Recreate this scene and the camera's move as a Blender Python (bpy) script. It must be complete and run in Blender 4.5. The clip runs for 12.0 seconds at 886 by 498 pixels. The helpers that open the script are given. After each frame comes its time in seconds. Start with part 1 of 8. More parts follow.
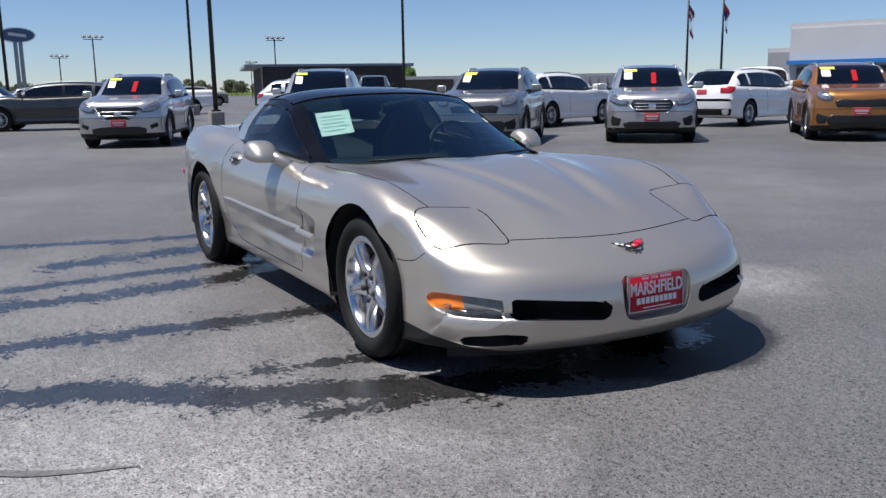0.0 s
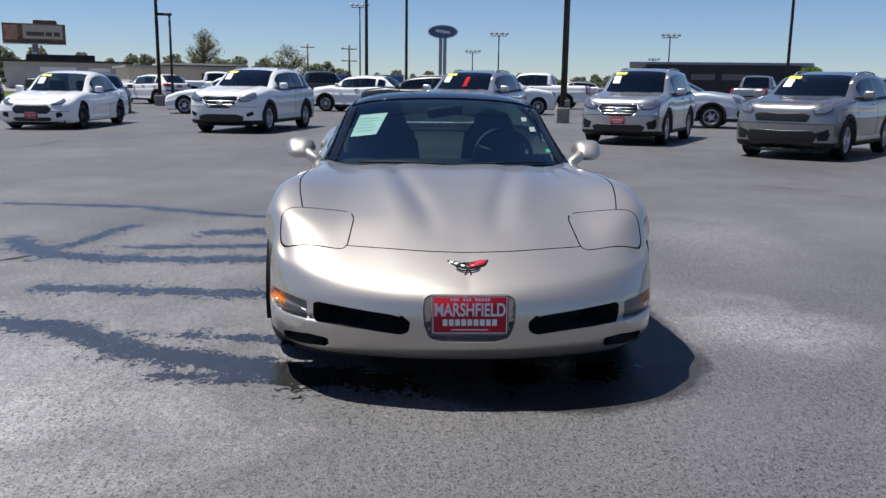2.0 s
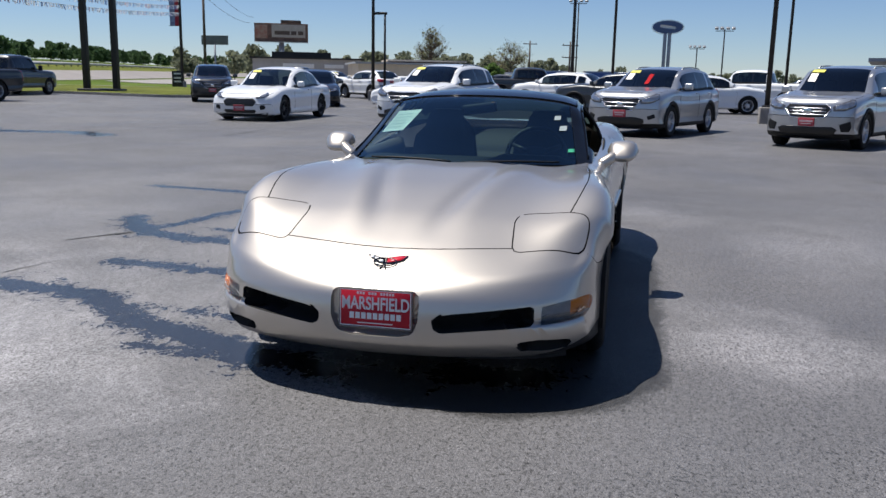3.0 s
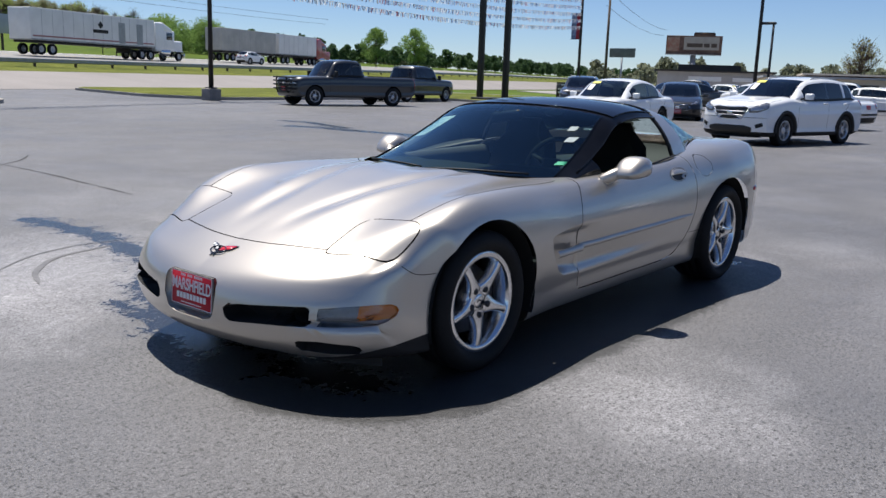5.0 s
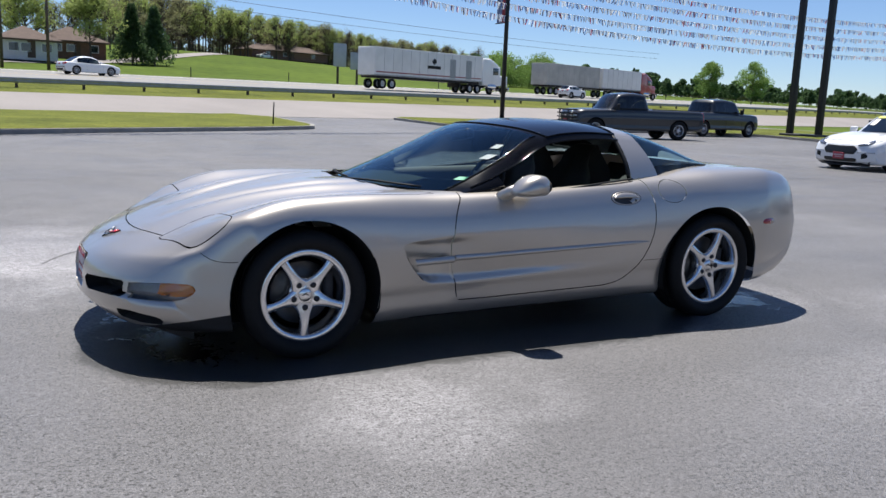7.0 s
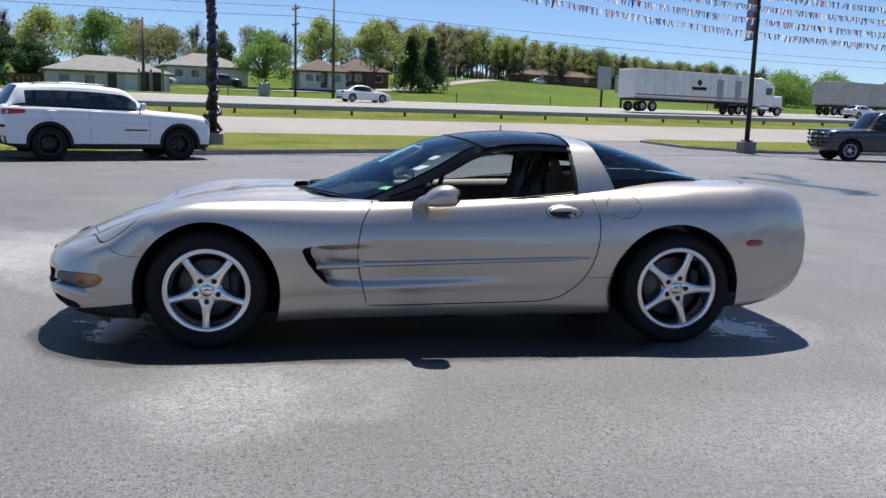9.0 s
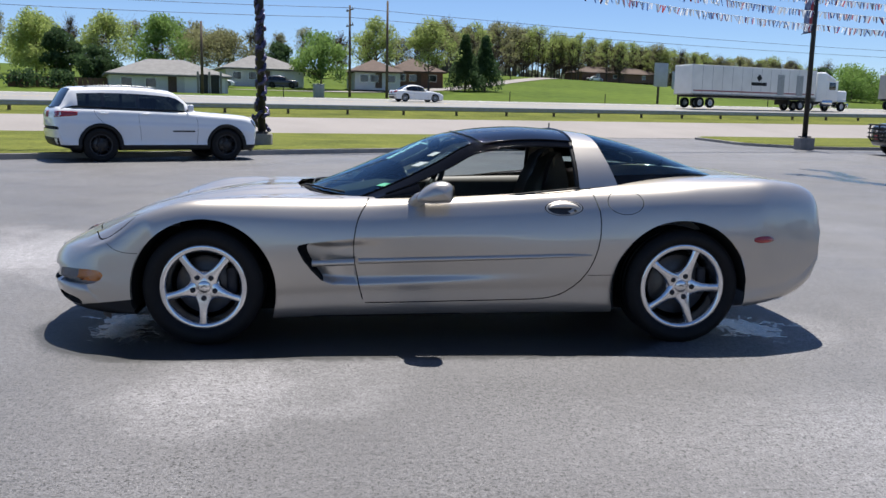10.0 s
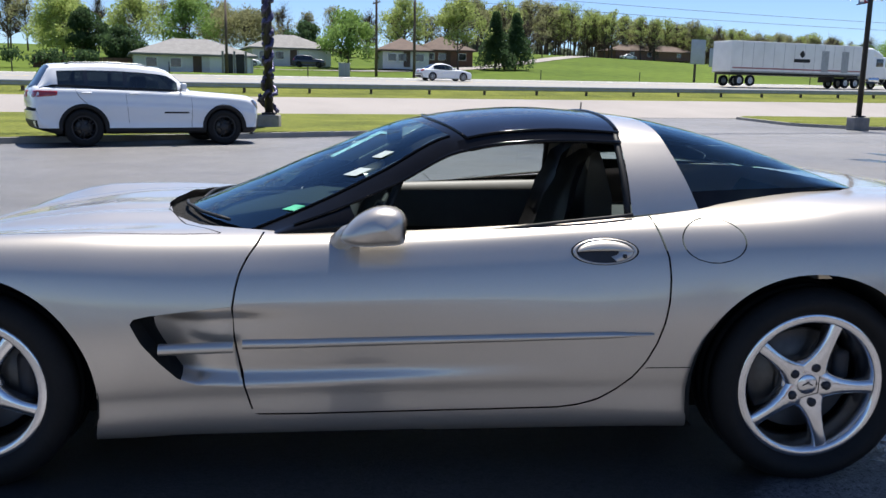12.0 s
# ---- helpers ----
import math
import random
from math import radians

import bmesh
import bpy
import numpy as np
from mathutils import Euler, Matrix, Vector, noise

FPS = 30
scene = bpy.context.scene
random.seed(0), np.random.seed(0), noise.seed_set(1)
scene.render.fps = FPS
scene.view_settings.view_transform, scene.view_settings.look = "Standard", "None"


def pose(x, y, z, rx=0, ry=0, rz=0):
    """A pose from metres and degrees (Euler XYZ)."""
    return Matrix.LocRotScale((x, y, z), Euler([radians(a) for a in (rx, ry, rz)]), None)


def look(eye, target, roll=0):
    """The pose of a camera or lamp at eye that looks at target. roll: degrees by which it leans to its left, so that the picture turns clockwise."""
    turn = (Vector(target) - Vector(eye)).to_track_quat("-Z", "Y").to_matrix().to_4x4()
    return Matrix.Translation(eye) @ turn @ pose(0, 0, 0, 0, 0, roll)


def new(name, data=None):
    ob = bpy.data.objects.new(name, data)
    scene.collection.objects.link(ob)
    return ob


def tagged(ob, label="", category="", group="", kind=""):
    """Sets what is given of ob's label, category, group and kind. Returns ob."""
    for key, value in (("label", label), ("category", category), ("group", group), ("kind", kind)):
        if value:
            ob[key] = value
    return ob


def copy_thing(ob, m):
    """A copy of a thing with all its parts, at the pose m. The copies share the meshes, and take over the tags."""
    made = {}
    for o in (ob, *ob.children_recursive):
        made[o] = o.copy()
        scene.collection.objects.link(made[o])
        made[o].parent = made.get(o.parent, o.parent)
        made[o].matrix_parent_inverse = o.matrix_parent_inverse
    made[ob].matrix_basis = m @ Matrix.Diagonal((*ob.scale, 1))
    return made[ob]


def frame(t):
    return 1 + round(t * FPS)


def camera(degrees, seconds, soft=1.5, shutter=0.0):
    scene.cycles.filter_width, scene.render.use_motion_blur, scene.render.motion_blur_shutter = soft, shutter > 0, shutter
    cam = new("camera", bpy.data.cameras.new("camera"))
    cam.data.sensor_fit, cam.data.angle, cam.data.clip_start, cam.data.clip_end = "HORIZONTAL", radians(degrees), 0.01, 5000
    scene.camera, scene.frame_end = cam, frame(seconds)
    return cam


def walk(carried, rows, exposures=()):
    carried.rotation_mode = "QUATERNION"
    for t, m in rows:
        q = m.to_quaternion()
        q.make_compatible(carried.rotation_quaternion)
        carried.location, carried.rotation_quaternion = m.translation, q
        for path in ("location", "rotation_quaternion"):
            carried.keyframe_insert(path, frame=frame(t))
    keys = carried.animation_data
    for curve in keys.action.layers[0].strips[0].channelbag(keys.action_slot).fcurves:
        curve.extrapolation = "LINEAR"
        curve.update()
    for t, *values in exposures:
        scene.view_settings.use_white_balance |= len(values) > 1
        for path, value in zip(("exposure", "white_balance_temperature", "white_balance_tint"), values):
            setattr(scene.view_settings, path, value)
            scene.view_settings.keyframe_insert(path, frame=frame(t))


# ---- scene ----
cam = camera(55.0, 12.0)
PATH = [
    (0, (-4.709, 2.344, 1.181), (-2.996, 1.381, 0.808), -0.9),
    (0.5, (-4.991, 1.879, 1.216), (-3.189, 1.096, 0.841), -0.4),
    (1, (-5.161, 1.358, 1.219), (-3.282, 0.783, 0.841), 0.0),
    (1.5, (-5.318, 0.809, 1.25), (-3.383, 0.471, 0.872), 0.3),
    (2, (-5.404, 0.254, 1.24), (-3.443, 0.161, 0.86), 0.8),
    (2.5, (-5.367, -0.333, 1.265), (-3.412, -0.172, 0.876), 0.9),
    (3, (-5.332, -0.931, 1.263), (-3.416, -0.517, 0.867), 1.1),
    (3.5, (-5.186, -1.512, 1.284), (-3.338, -0.864, 0.881), 1.5),
    (5.5, (-3.918, -3.507, 1.285), (-2.537, -2.111, 0.907), 2.1),
    (6, (-3.544, -3.969, 1.288), (-2.301, -2.445, 0.925), 2.4),
    (6.5, (-3.125, -4.33, 1.278), (-2.027, -2.696, 0.926), 2.5),
    (7, (-2.686, -4.705, 1.28), (-1.744, -2.975, 0.937), 2.4),
    (9, (-0.875, -5.419, 1.282), (-0.528, -3.474, 0.97), 1.8),
    (9.5, (-0.62, -5.454, 1.282), (-0.356, -3.496, 0.97), 1.6),
    (10, (-0.543, -5.427, 1.271), (-0.327, -3.464, 0.954), 1.2),
    (10.5, (-0.45, -5.203, 1.24), (-0.263, -3.24, 0.907), 1.0),
    (11, (-0.344, -4.662, 1.235), (-0.171, -2.699, 0.891), 1.0),
    (11.5, (-0.194, -4.067, 1.243), (-0.035, -2.104, 0.891), 1.0),
    (12, (-0.069, -3.423, 1.247), (0.075, -1.462, 0.883), 1.0),
]
walk(cam, [(t, look(eye, to, roll)) for t, eye, to, roll in PATH],
     [(0.0, 0.40), (2.5, 0.31), (3.5, 0.34), (5.5, 0.50), (9.0, 0.65), (10.5, 0.68), (11.5, 0.87), (12.0, 0.90)])


# ---- daylight ----
SUN_ELEV, SUN_AZ = radians(69.0), radians(14.0)  # azimuth from +y towards +x
world = bpy.data.worlds.new("sky")
world.use_nodes = True
scene.world = world
wn = world.node_tree.nodes
sky = wn.new("ShaderNodeTexSky")
sky.sky_type, sky.sun_disc = "NISHITA", False
sky.sun_elevation, sky.sun_rotation = SUN_ELEV, SUN_AZ
sky.air_density, sky.dust_density, sky.ozone_density, sky.altitude = 1.0, 0.0, 4.0, 1500
clear = wn.new("ShaderNodeVectorMath")
clear.operation = "MULTIPLY"
clear.inputs[1].default_value = (0.92, 0.99, 1.16)  # a clear, deep blue day
world.node_tree.links.new(sky.outputs[0], clear.inputs[0])
world.node_tree.links.new(clear.outputs[0], wn["Background"].inputs[0])
wn["Background"].inputs[1].default_value = 0.066
sun_data = bpy.data.lights.new("sun", "SUN")
sun_data.energy, sun_data.angle, sun_data.color = 5.2, radians(0.55), (1.0, 0.96, 0.90)
sun = new("sun", sun_data)
sun.matrix_world = look((0, 0, 0), (-math.sin(SUN_AZ) * math.cos(SUN_ELEV), -math.cos(SUN_AZ) * math.cos(SUN_ELEV), -math.sin(SUN_ELEV)))

# ---- materials ----
def mat(name, color, rough=0.6, metal=0.0, coat=0.0, spec=0.5, vary=0.0, scale=4.0, bump=0.0, bump_scale=60.0, color2=None, fine=0.0, fine_scale=80.0, each=0.0):
    """A surface with broad variation (vary, scale), fine grain (fine, fine_scale) and relief."""
    m = bpy.data.materials.new(name)
    m.use_nodes = True
    nt = m.node_tree
    n, ln = nt.nodes, nt.links
    b = n["Principled BSDF"]
    b.inputs["Base Color"].default_value = (*color, 1)
    b.inputs["Roughness"].default_value = rough
    b.inputs["Metallic"].default_value = metal
    b.inputs["Specular IOR Level"].default_value = spec
    b.inputs["Coat Weight"].default_value = coat
    b.inputs["Coat Roughness"].default_value = 0.03
    tex = n.new("ShaderNodeTexCoord")
    out = None
    if vary or color2:
        tx = n.new("ShaderNodeTexNoise")
        tx.inputs["Scale"].default_value, tx.inputs["Detail"].default_value, tx.inputs["Roughness"].default_value = scale, 6, 0.6
        ln.new(tex.outputs["Object"], tx.inputs["Vector"])
        ramp = n.new("ShaderNodeValToRGB")
        c2 = color2 or tuple(c * (1 - vary) for c in color)
        ramp.color_ramp.elements[0].position, ramp.color_ramp.elements[1].position = 0.35, 0.68
        ramp.color_ramp.elements[0].color, ramp.color_ramp.elements[1].color = (*c2, 1), (*color, 1)
        ln.new(tx.outputs[0], ramp.inputs[0])
        out = ramp.outputs[0]
    if fine:
        tf = n.new("ShaderNodeTexNoise")
        tf.inputs["Scale"].default_value, tf.inputs["Detail"].default_value = fine_scale, 3
        ln.new(tex.outputs["Object"], tf.inputs["Vector"])
        mr = n.new("ShaderNodeMapRange")
        mr.inputs[1].default_value, mr.inputs[2].default_value = 0.3, 0.7
        mr.inputs[3].default_value, mr.inputs[4].default_value = 1 - fine, 1 + fine
        ln.new(tf.outputs[0], mr.inputs[0])
        mx = n.new("ShaderNodeVectorMath")
        mx.operation = "SCALE"
        if out:
            ln.new(out, mx.inputs[0])
        else:
            mx.inputs[0].default_value = color
        ln.new(mr.outputs[0], mx.inputs["Scale"])
        out = mx.outputs[0]
    if each:
        oi = n.new("ShaderNodeObjectInfo")
        mr2 = n.new("ShaderNodeMapRange")
        mr2.inputs[3].default_value, mr2.inputs[4].default_value = 1 - each, 1 + each
        ln.new(oi.outputs["Random"], mr2.inputs[0])
        mx2 = n.new("ShaderNodeVectorMath")
        mx2.operation = "SCALE"
        if out:
            ln.new(out, mx2.inputs[0])
        else:
            mx2.inputs[0].default_value = color
        ln.new(mr2.outputs[0], mx2.inputs["Scale"])
        out = mx2.outputs[0]
    if out:
        ln.new(out, b.inputs["Base Color"])
    if bump:
        tb = n.new("ShaderNodeTexNoise")
        tb.inputs["Scale"].default_value, tb.inputs["Detail"].default_value = bump_scale, 5
        ln.new(tex.outputs["Object"], tb.inputs["Vector"])
        bp = n.new("ShaderNodeBump")
        bp.inputs["Strength"].default_value, bp.inputs["Distance"].default_value = bump, 0.02
        ln.new(tb.outputs[0], bp.inputs["Height"])
        ln.new(bp.outputs[0], b.inputs["Normal"])
    return m


def glass(name, tint, ior=1.5, gloss_rough=0.0, gloss_tint=(1, 1, 1)):
    """A thin pane: it lets tinted light through and mirrors by Fresnel."""
    m = bpy.data.materials.new(name)
    m.use_nodes = True
    nt = m.node_tree
    n, ln = nt.nodes, nt.links
    n.remove(n["Principled BSDF"])
    tr, gl, fr, mx = n.new("ShaderNodeBsdfTransparent"), n.new("ShaderNodeBsdfGlossy"), n.new("ShaderNodeFresnel"), n.new("ShaderNodeMixShader")
    tr.inputs[0].default_value = (*tint, 1)
    gl.inputs["Roughness"].default_value = gloss_rough
    gl.inputs[0].default_value = (*gloss_tint, 1)
    fr.inputs["IOR"].default_value = ior
    ln.new(fr.outputs[0], mx.inputs[0])
    ln.new(tr.outputs[0], mx.inputs[1])
    ln.new(gl.outputs[0], mx.inputs[2])
    ln.new(mx.outputs[0], n["Material Output"].inputs[0])
    return m


def leaf(name, color, color2, scale=0.5):
    """Young leaves: half of the light passes through them."""
    m = mat(name, color, 0.75, color2=color2, scale=scale, each=0.12, spec=0.2)
    nt = m.node_tree
    n, ln = nt.nodes, nt.links
    b = n["Principled BSDF"]
    tl, mx = n.new("ShaderNodeBsdfTranslucent"), n.new("ShaderNodeMixShader")
    ln.new(b.inputs["Base Color"].links[0].from_socket, tl.inputs[0])
    mx.inputs[0].default_value = 0.5
    ln.new(b.outputs[0], mx.inputs[1])
    ln.new(tl.outputs[0], mx.inputs[2])
    ln.new(mx.outputs[0], n["Material Output"].inputs[0])
    return m


def paint(name, color, metal=0.0, rough=0.35, coat=1.0):
    """Car paint: a base with faint flake and dust under a clear coat."""
    return mat(name, color, rough, metal, coat, vary=0.05, scale=1.3, fine=0.03, fine_scale=400.0)


def asphalt(name):
    """Sealed asphalt: grain, pale dried patches, wet runs, cracks and polish."""
    m = bpy.data.materials.new(name)
    m.use_nodes = True
    nt = m.node_tree
    n, ln = nt.nodes, nt.links
    b = n["Principled BSDF"]
    tex = n.new("ShaderNodeTexCoord")

    def noise_tex(scale, detail=5, rough=0.6, warp=0.0):
        t = n.new("ShaderNodeTexNoise")
        t.inputs["Scale"].default_value, t.inputs["Detail"].default_value, t.inputs["Roughness"].default_value = scale, detail, rough
        t.inputs["Distortion"].default_value = warp
        ln.new(tex.outputs["Object"], t.inputs["Vector"])
        return t.outputs[0]

    def ranged(sock, a, c, lo, hi):
        r = n.new("ShaderNodeMapRange")
        r.inputs[1].default_value, r.inputs[2].default_value, r.inputs[3].default_value, r.inputs[4].default_value = a, c, lo, hi
        ln.new(sock, r.inputs[0])
        return r.outputs[0]

    def calc(op, p, q):
        c = n.new("ShaderNodeMath")
        c.operation = op
        for i, v in enumerate((p, q)):
            if isinstance(v, (int, float)):
                c.inputs[i].default_value = v
            else:
                ln.new(v, c.inputs[i])
        return c.outputs[0]

    big = ranged(noise_tex(0.12, 4, 0.55, 0.6), 0.35, 0.65, 0.85, 1.18)
    mid = ranged(noise_tex(0.9, 6, 0.65, 0.4), 0.3, 0.7, 0.86, 1.14)
    grain = ranged(noise_tex(30.0, 6, 0.8), 0.32, 0.68, 0.62, 1.38)
    stones = ranged(noise_tex(130.0, 3, 0.7), 0.35, 0.68, 0.52, 1.64)
    value = calc("MULTIPLY", calc("MULTIPLY", big, mid), calc("MULTIPLY", grain, stones))
    spots = ranged(noise_tex(48.0, 4, 0.65), 0.56, 0.63, 0.0, 1.0)
    where = ranged(noise_tex(1.1, 5, 0.6, 0.3), 0.40, 0.62, 0.40, 1.0)
    value = calc("MULTIPLY", value, calc("SUBTRACT", 1.0, calc("MULTIPLY", calc("MULTIPLY", spots, where), 0.86)))
    pits = ranged(noise_tex(70.0, 2, 0.5), 0.585, 0.64, 0.0, 1.0)
    value = calc("MULTIPLY", value, calc("SUBTRACT", 1.0, calc("MULTIPLY", pits, 0.68)))
    chips = ranged(noise_tex(95.0, 2, 0.5, 0.2), 0.62, 0.70, 0.0, 1.0)
    value = calc("MULTIPLY", value, calc("ADD", 1.0, calc("MULTIPLY", chips, 0.5)))
    # pale dried residue round the coupe, and some painted sky sheen: soft-edged blots, broken up by noise
    pale = None
    ragged_edge = ranged(noise_tex(1.6, 6, 0.65, 0.5), 0.3, 0.7, -0.45, 0.45)
    specks = ranged(noise_tex(14.0, 4, 0.7), 0.38, 0.62, 0.5, 1.0)
    # blots at (5.2, 1.5) and (2.0, -0.55) paint reflected sky into the colour
    for cx, cy, rx, ry, amount in ((-1.1, -1.60, 0.68, 0.52, 1.5), (5.2, 1.5, 3.2, 2.6, 0.4), (3.1, -1.1, 0.9, 0.6, 0.8), (1.7, -2.3, 1.1, 0.6, 0.7), (2.0, -0.55, 0.62, 0.62, 0.9), (-2.4, 2.3, 2.8, 1.5, 2.0), (0.4, 1.9, 2.2, 0.9, 0.9), (1.5, 4.2, 4.0, 1.8, 0.6), (1.9, -3.9, 2.0, 0.8, 0.2), (4.5, -3.0, 2.2, 0.7, 0.2), (3.6, -6.0, 3.0, 1.1, 0.2)):
        mp = n.new("ShaderNodeMapping")
        mp.vector_type = "POINT"
        mp.inputs["Location"].default_value = (-cx / rx, -cy / ry, 0)
        mp.inputs["Scale"].default_value = (1 / rx, 1 / ry, 0)
        ln.new(tex.outputs["Object"], mp.inputs["Vector"])
        le = n.new("ShaderNodeVectorMath")
        le.operation = "LENGTH"
        ln.new(mp.outputs[0], le.inputs[0])
        blot = calc("MULTIPLY", ranged(calc("ADD", le.outputs["Value"], ragged_edge), 1.25, 0.25, 0.0, 1.0), amount)
        pale = blot if pale is None else calc("MAXIMUM", pale, blot)
    value = calc("MULTIPLY", value, calc("ADD", 1.0, calc("MULTIPLY", calc("MULTIPLY", pale, specks), 0.75)))
    at = n.new("ShaderNodeAttribute")
    at.attribute_name = "wet"
    broken = calc("ADD", ranged(noise_tex(5.0, 8, 0.7, 0.3), 0.25, 0.75, -0.75, 0.75), ranged(noise_tex(28.0, 4, 0.7), 0.25, 0.75, -0.75, 0.75))
    wet = ranged(calc("ADD", at.outputs["Fac"], broken), 0.0, 0.26, 0.0, 1.0)
    value = calc("MULTIPLY", value, ranged(wet, 0.0, 1.0, 1.0, 0.20))
    # shade below the coupe, painted as a darker asphalt colour
    shade_attr = n.new("ShaderNodeAttribute")
    shade_attr.attribute_name = "damp"
    damp = ranged(calc("ADD", shade_attr.outputs["Fac"], calc("MULTIPLY", broken, 0.6)), -0.4, 0.4, 0.0, 1.0)
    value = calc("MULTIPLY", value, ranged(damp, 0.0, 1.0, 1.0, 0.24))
    col = n.new("ShaderNodeVectorMath")
    col.operation = "SCALE"
    col.inputs[0].default_value = (0.110, 0.107, 0.110)
    ln.new(value, col.inputs["Scale"])
    ln.new(col.outputs[0], b.inputs["Base Color"])
    dry_rough = ranged(noise_tex(0.5, 5), 0.3, 0.7, 0.45, 0.65)
    ln.new(calc("MULTIPLY", dry_rough, ranged(wet, 0.0, 1.0, 1.0, 0.26)), b.inputs["Roughness"])
    ln.new(ranged(wet, 0.0, 1.0, 0.50, 0.50), b.inputs["Specular IOR Level"])
    bp = n.new("ShaderNodeBump")
    bp.inputs["Distance"].default_value = 0.008
    ln.new(ranged(wet, 0.0, 1.0, 0.6, 0.15), bp.inputs["Strength"])
    ln.new(noise_tex(120.0, 4, 0.7), bp.inputs["Height"])
    ln.new(bp.outputs[0], b.inputs["Normal"])
    return m


ASPHALT = asphalt("sealed asphalt")
CONCRETE_ROAD = mat("pale worn road", (0.25, 0.228, 0.215), 0.85, vary=0.18, scale=0.15, fine=0.08, fine_scale=12)
HIGHWAY = mat("pale highway surface", (0.235, 0.23, 0.222), 0.85, vary=0.12, scale=0.2, fine=0.06, fine_scale=10)
GRASS = mat("spring grass", (0.142, 0.155, 0.032), 0.95, spec=0.08, color2=(0.078, 0.092, 0.020), scale=0.35, fine=0.35, fine_scale=9, bump=0.6, bump_scale=14)
FIELD = mat("mown field", (0.092, 0.132, 0.020), 0.95, spec=0.08, color2=(0.058, 0.090, 0.014), scale=0.03, fine=0.22, fine_scale=0.6)
KERB = mat("concrete kerb", (0.36, 0.34, 0.31), 0.85, vary=0.3, scale=2, fine=0.1)
CONCRETE = mat("grey concrete", (0.30, 0.28, 0.26), 0.9, vary=0.3, scale=3, fine=0.15, bump=0.3)
BLACK_POLE = mat("black painted steel", (0.012, 0.012, 0.014), 0.5, vary=0.3, scale=3)
GREY_STEEL = mat("galvanised steel", (0.36, 0.37, 0.38), 0.45, 0.7, vary=0.2, scale=3)
WOOD_POLE = mat("weathered timber pole", (0.12, 0.09, 0.07), 0.9, vary=0.3, scale=3)
WHITE_PAINT = mat("white paint", (0.75, 0.75, 0.74), 0.6, vary=0.08, scale=1.5)
YELLOW_PAINT = mat("yellow road paint", (0.65, 0.45, 0.08), 0.7, vary=0.2, scale=1.5)
GLOSS_BLACK = paint("gloss black trim", (0.008, 0.008, 0.01), 0, 0.25)
PILLAR_BLACK = mat("satin black pillar trim", (0.006, 0.006, 0.007), 0.07, spec=0.2, vary=0.3, scale=9)
COWL = mat("black cowl grille with dead leaves", (0.016, 0.015, 0.014), 0.8, spec=0.15, color2=(0.004, 0.004, 0.004), scale=30, bump=0.8, bump_scale=60)
BLACK_PLASTIC = mat("black plastic", (0.02, 0.02, 0.021), 0.55, spec=0.22, vary=0.2, scale=8)
# near-black: joints, and painted-in shade inside mouths, wheel wells and truck beds
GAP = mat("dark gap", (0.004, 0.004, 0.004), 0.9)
RUBBER = mat("tyre rubber", (0.010, 0.010, 0.0105), 0.7, spec=0.25, vary=0.25, scale=12, fine=0.15, fine_scale=90)
CHROME = mat("polished alloy", (0.72, 0.72, 0.73), 0.16, 1.0, vary=0.04, scale=6)
ALLOY = mat("silver alloy", (0.55, 0.55, 0.57), 0.3, 1.0, vary=0.08, scale=8)
DARK_ALLOY = mat("black alloy", (0.02, 0.02, 0.022), 0.35, 0.3)
DISC = mat("brake disc iron", (0.11, 0.105, 0.10), 0.45, 0.9, vary=0.25, scale=20)
DARK_CAST = mat("dark cast metal", (0.045, 0.045, 0.05), 0.6, 0.5, vary=0.2, scale=20)
WINDSCREEN = glass("tinted windscreen", (0.48, 0.62, 0.61), 1.7, 0.0, (0.72, 0.92, 1.0))
SIDE_GLASS = glass("side window glass", (0.55, 0.62, 0.62), 1.5)
HATCH_GLASS = glass("dark rear glass", (0.60, 0.73, 0.71), 1.72, 0.0, (0.75, 0.95, 1.0))
CAR_GLASS = glass("parked car glass", (0.14, 0.17, 0.18), 1.75)
LAMP_GLASS = glass("clear lamp cover", (0.85, 0.87, 0.90), 1.5, 0.03)
AMBER = mat("amber lens", (0.85, 0.25, 0.012), 0.15, coat=1.0, vary=0.12, scale=30)
RED_LENS = mat("red lens", (0.35, 0.01, 0.015), 0.15, coat=1.0, vary=0.2, scale=20)
PLATE_RED = mat("red plate enamel", (0.40, 0.004, 0.020), 0.55, spec=0.3, coat=0.1, vary=0.1, scale=9)
PAPER = mat("white paper", (0.88, 0.85, 0.80), 0.7, vary=0.05, scale=9)
PAPER_DIM = mat("grey-white sticker", (0.36, 0.42, 0.42), 0.7, vary=0.2, scale=60)
PAPER_GREEN = mat("green sticker", (0.05, 0.40, 0.22), 0.6, vary=0.1, scale=9)
INK = mat("grey ink", (0.64, 0.64, 0.62), 0.8)
YELLOW_CARD = mat("yellow card", (0.66, 0.62, 0.10), 0.6, vary=0.05, scale=9)
RED_CARD = mat("red card", (0.38, 0.012, 0.018), 0.8, spec=0.1, vary=0.05, scale=9)
EMBLEM_RED = mat("red enamel", (0.62, 0.02, 0.03), 0.3, coat=0.6, vary=0.05, scale=20)
LEATHER = mat("black leather", (0.016, 0.016, 0.017), 0.5, vary=0.3, scale=12, bump=0.2, bump_scale=200)
INTERIOR = mat("dark interior plastic", (0.014, 0.014, 0.015), 0.7, vary=0.2, scale=10)

# ---- mesh tools ----
def mesh_of(name, bm, smooth=True):
    me = bpy.data.meshes.new(name)
    bm.to_mesh(me)
    bm.free()
    if smooth:
        me.polygons.foreach_set("use_smooth", [True] * len(me.polygons))
    return me


